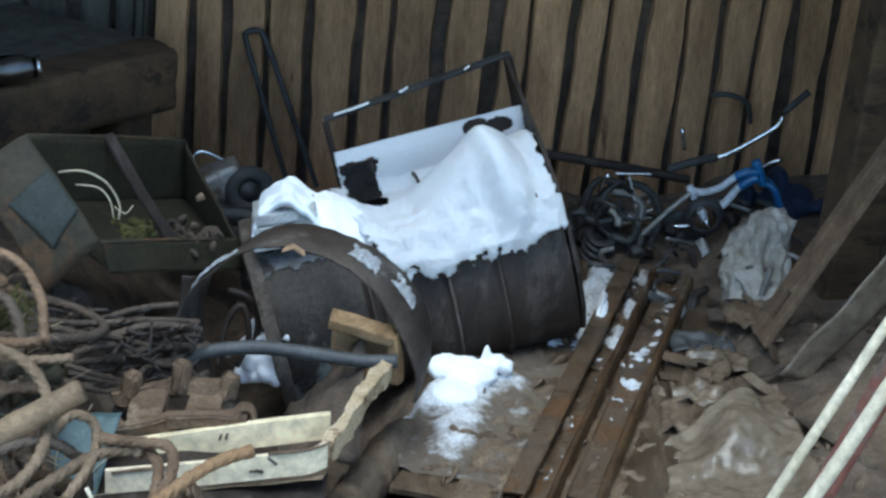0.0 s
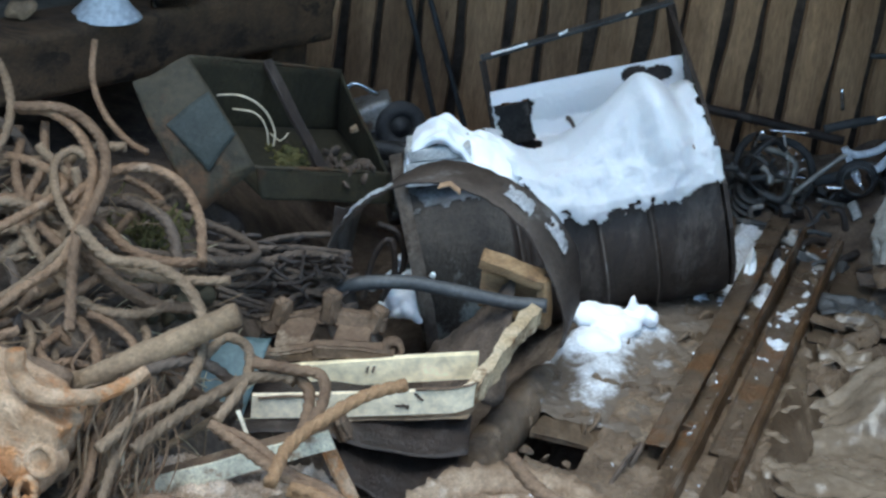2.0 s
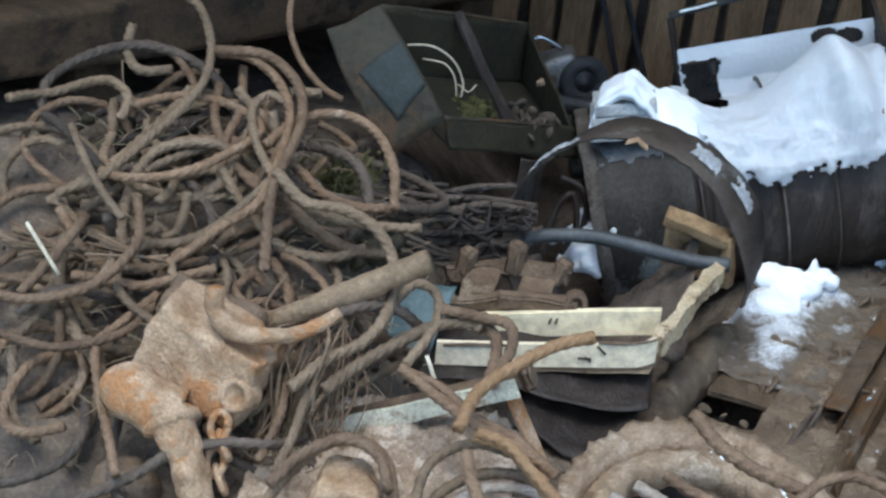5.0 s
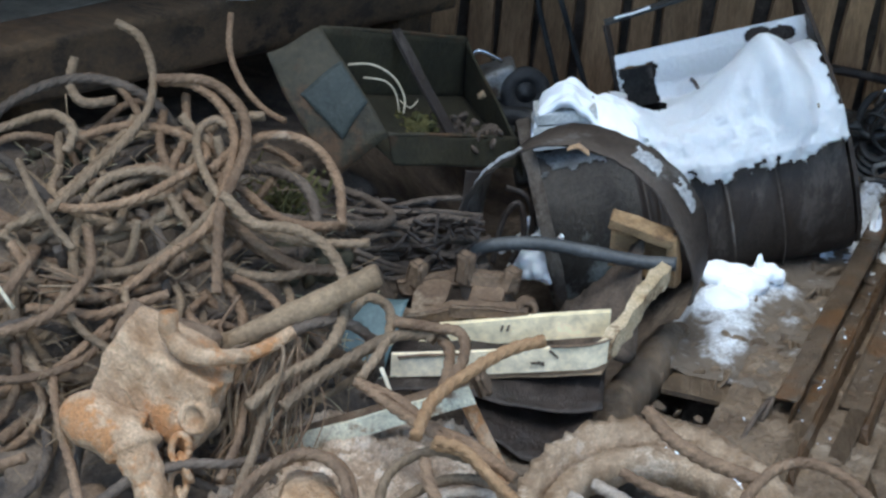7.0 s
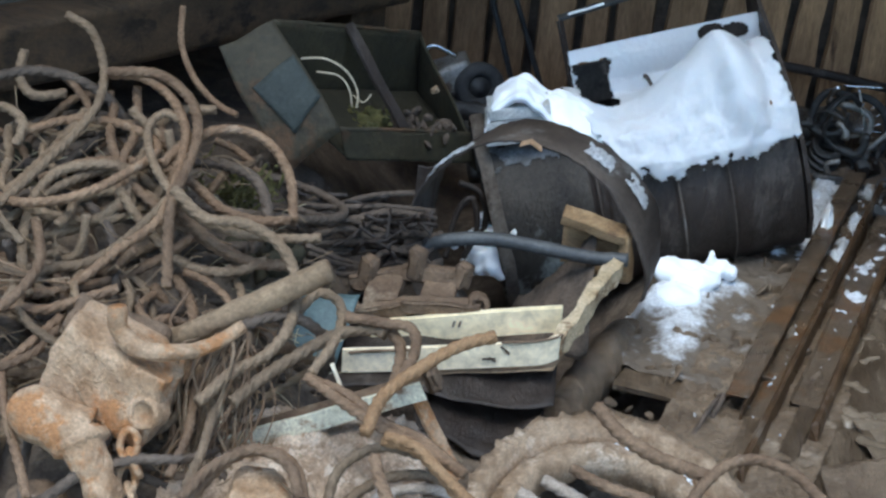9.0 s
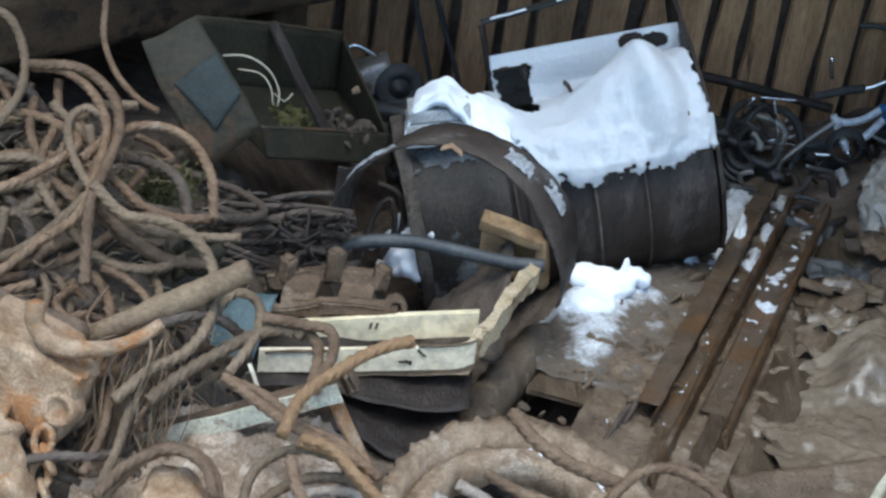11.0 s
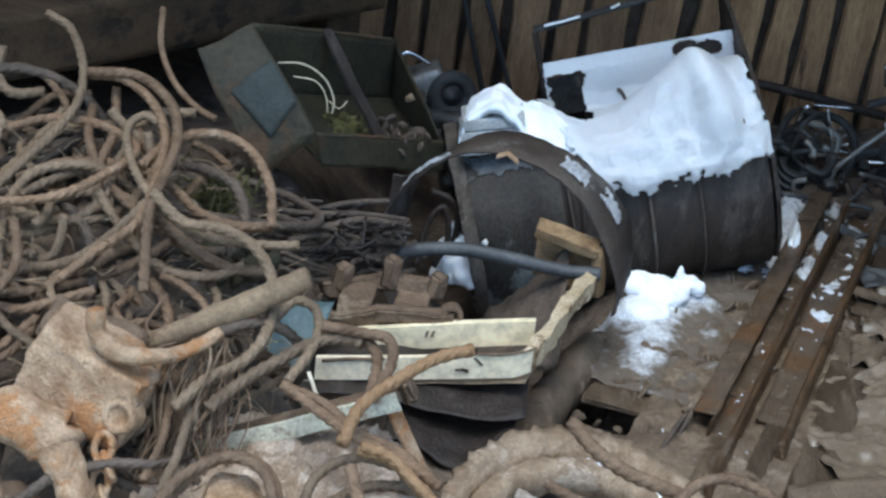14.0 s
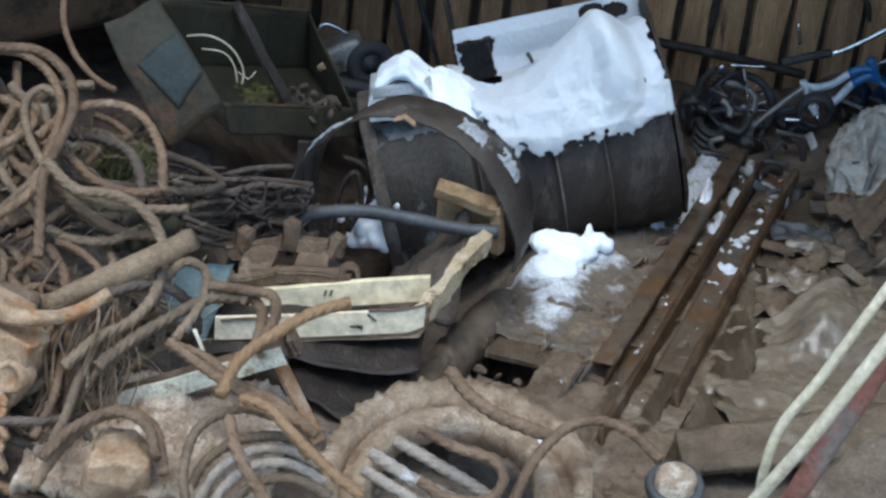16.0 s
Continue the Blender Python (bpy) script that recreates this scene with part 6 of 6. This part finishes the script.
cable(CABLE_GREY, 0.012, [(-0.885, 3.441, 0.578), (-0.816, 3.39, 0.519), (-0.711, 3.343, 0.457), (-0.609, 3.337, 0.457), (-0.538, 3.35, 0.486)])
cable(CABLE, 0.0131, [(-0.848, 3.665, 0.635), (-0.78, 3.537, 0.61), (-0.766, 3.43, 0.589), (-0.709, 3.39, 0.531), (-0.587, 3.35, 0.481), (-0.487, 3.343, 0.481)])
cable(CABLE_GREY, 0.0126, [(-1.043, 3.749, 0.626), (-1.069, 3.642, 0.594), (-1.119, 3.493, 0.553), (-1.192, 3.43, 0.503), (-1.263, 3.403, 0.452)])
cable(CABLE, 0.0119, [(-1.082, 3.503, 0.552), (-0.995, 3.567, 0.576), (-0.864, 3.567, 0.589), (-0.746, 3.503, 0.587), (-0.656, 3.44, 0.555), (-0.578, 3.427, 0.542), (-0.488, 3.427, 0.551)])
cable(CABLE_GREY, 0.0123, [(-1.185, 3.403, 0.46), (-1.067, 3.397, 0.462), (-0.955, 3.41, 0.496), (-0.873, 3.443, 0.558), (-0.867, 3.578, 0.598), (-0.838, 3.738, 0.643), (-0.735, 3.759, 0.659)])
cable(CABLE, 0.0123, [(-0.739, 3.36, 0.418), (-0.682, 3.27, 0.386), (-0.659, 3.136, 0.336), (-0.702, 3.034, 0.294), (-0.771, 2.977, 0.264)])
cable(CABLE_GREY, 0.0105, [(-0.585, 3.066, 0.383), (-0.57, 2.964, 0.35), (-0.57, 2.856, 0.309), (-0.584, 2.765, 0.272)])
cable(CABLE, 0.0096, [(-0.566, 3.12, 0.396), (-0.619, 3.032, 0.358), (-0.609, 2.904, 0.314), (-0.625, 2.801, 0.27)])
cable(CABLE_GREY, 0.0127, [(-1.031, 3.26, 0.324), (-1.043, 3.171, 0.286), (-1.1, 3.112, 0.256), (-1.165, 3.083, 0.237)])
cable(CABLE, 0.0129, [(-1.122, 2.951, 0.21), (-1.078, 3.005, 0.238), (-1.027, 3.078, 0.271), (-0.954, 3.122, 0.296)])
cable(CABLE_GREY, 0.012, [(-1.224, 3.27, 0.325), (-1.129, 3.21, 0.311), (-1.023, 3.063, 0.266), (-1.006, 2.926, 0.212), (-1.011, 2.823, 0.168)])
cable(CABLE_DARK, 0.0129, [(-0.991, 3.493, 0.44), (-0.903, 3.507, 0.471), (-0.794, 3.487, 0.45), (-0.718, 3.44, 0.381), (-0.711, 3.35, 0.342)])
cable(CABLE_DARK, 0.0137, [(-1.214, 3.583, 0.505), (-1.125, 3.647, 0.53), (-0.974, 3.583, 0.529), (-0.863, 3.507, 0.475), (-0.825, 3.453, 0.391)])
cable(CABLE_DARK, 0.014, [(-0.698, 3.647, 0.573), (-0.607, 3.583, 0.567), (-0.566, 3.507, 0.507), (-0.609, 3.467, 0.437), (-0.71, 3.46, 0.415)])
cable(CABLE_DARK, 0.0077, [(-0.562, 3.796, 0.426), (-0.471, 3.848, 0.4), (-0.346, 3.912, 0.387), (-0.229, 3.992, 0.351)])
cable(CABLE_DARK, 0.0076, [(-0.607, 3.793, 0.409), (-0.522, 3.836, 0.387), (-0.384, 3.918, 0.408), (-0.284, 4.005, 0.39)])
cable(CABLE_DARK, 0.0075, [(-0.549, 3.777, 0.402), (-0.452, 3.821, 0.376), (-0.359, 3.897, 0.355), (-0.236, 3.973, 0.314)])
cable(CABLE_DARK, 0.0095, [(-0.55, 3.781, 0.416), (-0.437, 3.824, 0.379), (-0.338, 3.899, 0.379), (-0.223, 3.973, 0.341)])
cable(CABLE_DARK, 0.0089, [(-0.593, 3.77, 0.382), (-0.503, 3.815, 0.348), (-0.391, 3.886, 0.348), (-0.296, 3.977, 0.322)])
cable(CABLE_DARK, 0.0078, [(-0.513, 3.772, 0.388), (-0.43, 3.821, 0.383), (-0.315, 3.884, 0.328), (-0.209, 3.959, 0.294)])
cable(CABLE_DARK, 0.0088, [(-0.499, 3.759, 0.363), (-0.415, 3.81, 0.364), (-0.31, 3.869, 0.296), (-0.203, 3.961, 0.308)])
cable(CABLE_DARK, 0.0099, [(-0.513, 3.751, 0.345), (-0.422, 3.808, 0.331), (-0.298, 3.881, 0.333), (-0.185, 3.961, 0.296)])
cable(CABLE_DARK, 0.0076, [(-0.555, 3.746, 0.352), (-0.452, 3.793, 0.304), (-0.332, 3.87, 0.288), (-0.229, 3.945, 0.231)])
cable(CABLE_DARK, 0.0081, [(-0.569, 3.747, 0.337), (-0.454, 3.794, 0.317), (-0.367, 3.863, 0.284), (-0.255, 3.933, 0.259)])
cable(CABLE_DARK, 0.0074, [(-0.513, 3.738, 0.344), (-0.412, 3.781, 0.291), (-0.304, 3.842, 0.244), (-0.198, 3.932, 0.247)])
cable(CABLE_DARK, 0.0084, [(-0.507, 3.738, 0.324), (-0.401, 3.78, 0.278), (-0.297, 3.845, 0.253), (-0.198, 3.936, 0.239)])
cable(CABLE_DARK, 0.0078, [(-0.57, 3.727, 0.291), (-0.479, 3.771, 0.264), (-0.349, 3.844, 0.258), (-0.259, 3.934, 0.221)])
cable(CABLE_DARK, 0.0082, [(-0.515, 3.729, 0.306), (-0.404, 3.769, 0.266), (-0.315, 3.859, 0.296), (-0.19, 3.919, 0.226)])
cable(CABLE_DARK, 0.0098, [(-0.566, 3.72, 0.299), (-0.476, 3.773, 0.294), (-0.376, 3.83, 0.255), (-0.248, 3.907, 0.253)])
cable(CABLE, 0.0123, [(-0.593, 2.683, 0.235), (-0.549, 2.732, 0.302), (-0.492, 2.799, 0.336), (-0.425, 2.805, 0.348), (-0.37, 2.764, 0.337), (-0.338, 2.693, 0.287)])
cable(CABLE_GREY, 0.0115, [(-0.297, 2.748, 0.217), (-0.27, 2.776, 0.276), (-0.204, 2.817, 0.308), (-0.125, 2.821, 0.32), (-0.05, 2.778, 0.309)])
cable(CABLE_FROST, 0.0111, [(-0.274, 2.718, 0.213), (-0.241, 2.746, 0.273), (-0.184, 2.769, 0.311), (-0.106, 2.773, 0.323), (-0.034, 2.748, 0.304)])
cable(CABLE_FROST, 0.0112, [(-0.247, 2.693, 0.22), (-0.213, 2.716, 0.269), (-0.166, 2.731, 0.305), (-0.094, 2.732, 0.317), (-0.024, 2.716, 0.293)])
cable(CABLE_GREY, 0.0111, [(-0.221, 2.678, 0.22), (-0.187, 2.695, 0.259), (-0.14, 2.708, 0.29), (-0.073, 2.708, 0.298), (-0.009, 2.693, 0.277)])
cable(CABLE_GREY, 0.0107, [(-0.288, 2.673, 0.228), (-0.302, 2.708, 0.295), (-0.289, 2.781, 0.344), (-0.219, 2.826, 0.372), (-0.125, 2.806, 0.375)])
cable(CABLE, 0.013, [(-0.222, 2.746, 0.399), (-0.199, 2.682, 0.377), (-0.164, 2.643, 0.341), (-0.12, 2.618, 0.299)])
cable(CABLE_ORANGE, 0.0115, [(-0.208, 2.791, 0.419), (-0.149, 2.769, 0.417), (-0.089, 2.708, 0.4), (-0.013, 2.648, 0.37), (0.057, 2.623, 0.331)])
cable(CABLE, 0.0117, [(-0.389, 2.982, 0.421), (-0.305, 2.917, 0.407), (-0.225, 2.861, 0.396), (-0.126, 2.809, 0.386), (-0.05, 2.758, 0.375)])
cable(CABLE_FROST, 0.0139, [(0.053, 2.819, 0.31), (0.108, 2.798, 0.29), (0.18, 2.781, 0.264), (0.274, 2.76, 0.236)])
cable(CABLE_FROST, 0.0125, [(0.04, 2.798, 0.281), (0.1, 2.783, 0.259), (0.184, 2.763, 0.229)])
cable(CABLE_FROST, 0.0135, [(0.099, 2.875, 0.308), (0.173, 2.836, 0.295), (0.245, 2.818, 0.268), (0.317, 2.798, 0.236)])
cable(CABLE, 0.0113, [(0.15, 2.851, 0.356), (0.216, 2.812, 0.348), (0.297, 2.786, 0.342), (0.323, 2.768, 0.31), (0.294, 2.75, 0.271), (0.215, 2.753, 0.266), (0.156, 2.768, 0.289)])
cable(CABLE, 0.0149, [(0.191, 3.019, 0.403), (0.238, 2.958, 0.383), (0.311, 2.906, 0.369), (0.416, 2.861, 0.363)])
cable(CABLE, 0.0119, [(0.345, 2.768, 0.26), (0.381, 2.806, 0.34), (0.437, 2.871, 0.38), (0.503, 2.89, 0.396), (0.572, 2.858, 0.391), (0.627, 2.806, 0.371)])


# loops filling the depth of the heap
r = random.Random(77)
for k in range(46):
    x, y = r.uniform(-1.25, -0.52), r.uniform(2.85, 3.85)
    z = mound(x, y) + r.uniform(0.0, 0.1)
    rad = r.uniform(0.08, 0.22)
    tilt, yaw, a0, span = r.uniform(-0.3, 0.9), r.uniform(0, 6.3), r.uniform(0, 6.3), r.uniform(2.5, 5.5)
    m = Matrix.Translation((x, y, z)) @ Euler((tilt, r.uniform(-0.4, 0.4), yaw)).to_matrix().to_4x4()
    pts = [m @ Vector((rad * math.cos(a0 + span * i / 7) * r.uniform(0.85, 1.15), rad * math.sin(a0 + span * i / 7), 0.03 * math.sin(i))) for i in range(8)]
    cable(r.choice((CABLE, CABLE_GREY, CABLE_DARK, CABLE_DARK)), r.uniform(0.0095, 0.0125), pts)

for k in range(20):
    x, y = r.uniform(-1.3, -0.85), r.uniform(3.0, 3.6)
    z = mound(x, y) + r.uniform(0.03, 0.13)
    rad, a0, span = r.uniform(0.1, 0.2), r.uniform(0, 6.3), r.uniform(3, 5.5)
    m = Matrix.Translation((x, y, z)) @ Euler((r.uniform(0.2, 0.9), r.uniform(-0.4, 0.4), r.uniform(-0.6, 0.6))).to_matrix().to_4x4()
    pts = [m @ Vector((rad * math.cos(a0 + span * i / 7) * r.uniform(0.85, 1.15), rad * math.sin(a0 + span * i / 7), 0.03 * math.sin(i))) for i in range(8)]
    cable(r.choice((CABLE, CABLE_GREY, CABLE_GREY)), r.uniform(0.01, 0.0125), pts)

# green-brown moss tangled in the cables
bm = bmesh.new()
for k in range(170):
    p = Vector((r.gauss(-0.68, 0.05), r.gauss(3.72, 0.05), r.gauss(0.46, 0.035)))
    d = Vector((r.uniform(-1, 1), r.uniform(-1, 0.2), r.uniform(-1, 1))).normalized() * r.uniform(0.025, 0.06)
    tube(bm, [p - d * 0.5, p + Vector((0, 0, r.uniform(-0.012, 0.012))), p + d * 0.5], r.uniform(0.002, 0.005), 5, 0.02)
solo("moss_tangle", bm, MOSS, "dry green-brown moss caught between the cables", "moss", kind="stuff")

# frayed strands and straw
bm = bmesh.new()
for k in range(230):
    x, y = r.uniform(-1.2, -0.4), r.uniform(2.8, 3.8)
    p = Vector((x, y, mound(x, y) + r.uniform(0.04, 0.16)))
    d = Vector((r.uniform(-1, 1), r.uniform(-0.6, 0.3), r.uniform(-0.8, 0.8))).normalized() * r.uniform(0.04, 0.13)
    tube(bm, [p, p + d * 0.5 + Vector((0, 0, r.uniform(-0.02, 0.02))), p + d], r.uniform(0.0008, 0.0016), 5, 0.03)
solo("wire_strands", bm, STICK_WOOD, "frayed thin wire strands sticking out of the cables", "wire", kind="stuff")
for k in range(24):
    x, y = r.uniform(-0.68, -0.5), r.uniform(3.0, 3.25)
    z = mound(x, y) + r.uniform(0.08, 0.2)
    pts = [Vector((x, y, z))]
    for i in range(4):
        pts.append(pts[-1] + Vector((r.uniform(-0.035, 0.03), r.uniform(-0.07, 0.0), r.uniform(-0.07, -0.015))))
    bm = bmesh.new()
    tube(bm, pts, r.uniform(0.0018, 0.0045), 7, 0.02)
    solo("thin_wire", bm, r.choice((CABLE, CABLE_GREY, STICK_WOOD)), "thin frayed wire drooping from the cable heap", "wire", "wires drooping from the heap")
for k in range(34):
    u = r.random()
    p = Vector((-0.64 + 0.12 * u, 3.07 + r.uniform(-0.02, 0.02), 0.41 + 0.05 * u + r.uniform(-0.02, 0.02)))
    q = Vector((-0.635 + 0.1 * u + r.gauss(0, 0.045), 2.94 + r.uniform(-0.03, 0.02), 0.24 + r.uniform(-0.05, 0.07)))
    mid = p.lerp(q, 0.45) + Vector((r.gauss(0.0, 0.035), -0.02, r.gauss(0.01, 0.03)))
    bm = bmesh.new()
    tube(bm, [p, mid, q, q + Vector((r.uniform(-0.03, 0.03), -0.02, -0.04))], r.choice((0.001, 0.0014, 0.002, 0.0035)), 7, 0.015, rough=0.3, seed=k)
    solo("thin_wire", bm, r.choice((CABLE, CABLE_GREY, CABLE_GREY)), "frayed grey wire strand hanging beside the casting", "wire", "frayed strands beside the casting")
for a, b in (((-0.554, 2.965, 0.36), (-0.558, 2.96, 0.28)), ((-0.345, 3.02, 0.435), (-0.308, 3.01, 0.35)), ((-1.2, 3.1, 0.55), (-1.13, 3.1, 0.44))):
    bm = bmesh.new()
    tube(bm, [a, Vector(a).lerp(Vector(b), 0.5), b], 0.0045, 7, 0.02, flat=0.5)
    solo("straw_stalk", bm, BONE_PAINT, "dry white split straw stalk on the scrap", "straw", "white stalks on the heap")
for cx, cy, cz, dx in ((-1.16, 3.22, 0.44, -1), (-0.98, 3.2, 0.46, -1), (-0.6, 3.24, 0.4, 1)):
    for k in range(12):
        p = Vector((cx, cy, cz))
        q = p + Vector((dx * r.uniform(0.08, 0.14), r.uniform(-0.04, 0.02), r.uniform(-0.04, 0.035)))
        bm = bmesh.new()
        tube(bm, [p - (q - p) * 0.4, p, q], r.uniform(0.002, 0.0035), 7, 0.02)
        solo("thin_wire", bm, r.choice((CABLE, CABLE_GREY)), "stiff broken strand at a frayed cable end", "wire", "strands of frayed cable ends")
bm = bmesh.new()
for k in range(120):
    x, y = r.choice(((-1.15, 3.75), (-0.55, 3.5), (-0.55, 3.0), (-0.75, 3.6)))
    p = Vector((x + r.gauss(0, 0.1), y + r.gauss(0, 0.1), 0))
    p.z = mound(p.x, p.y) + 0.03
    d = Vector((r.uniform(-1, 1), r.uniform(-1, 0.5), r.uniform(0.1, 1))).normalized() * r.uniform(0.05, 0.14)
    tube(bm, [p, p + d * 0.5, p + d + Vector((0, 0, -0.02))], 0.0012, 4, 0.04)
solo("straw", bm, STRAW, "dry straw and grass stalks in the heap", "straw", kind="stuff")
bm = bmesh.new()
lumps(bm, (-0.58, 3.55, mound(-0.58, 3.55) + 0.04), (0.05, 0.05, 0.03), 50, 0.03, 91, 0.8)
lumps(bm, (-1.1, 3.7, mound(-1.1, 3.7) + 0.03), (0.08, 0.05, 0.03), 30, 0.03, 92, 0.8)
solo("moss_clump", bm, MOSS_SHEET, "dull brown moss between the cables", "moss", kind="stuff")
bm = bmesh.new()
for k in range(420):
    x, y = r.uniform(-1.6, 0.5), r.uniform(2.6, 4.6)
    if mound(x, y) < -0.14:
        continue
    lumps(bm, (x, y, mound(x, y) + 0.004), (0.01, 0.01, 0.002), 1, r.uniform(0.008, 0.03), r.random(), 0.55)
solo("rubble", bm, EARTH, "small dirt crumbs and rubble in the heap", "rubble", kind="stuff")
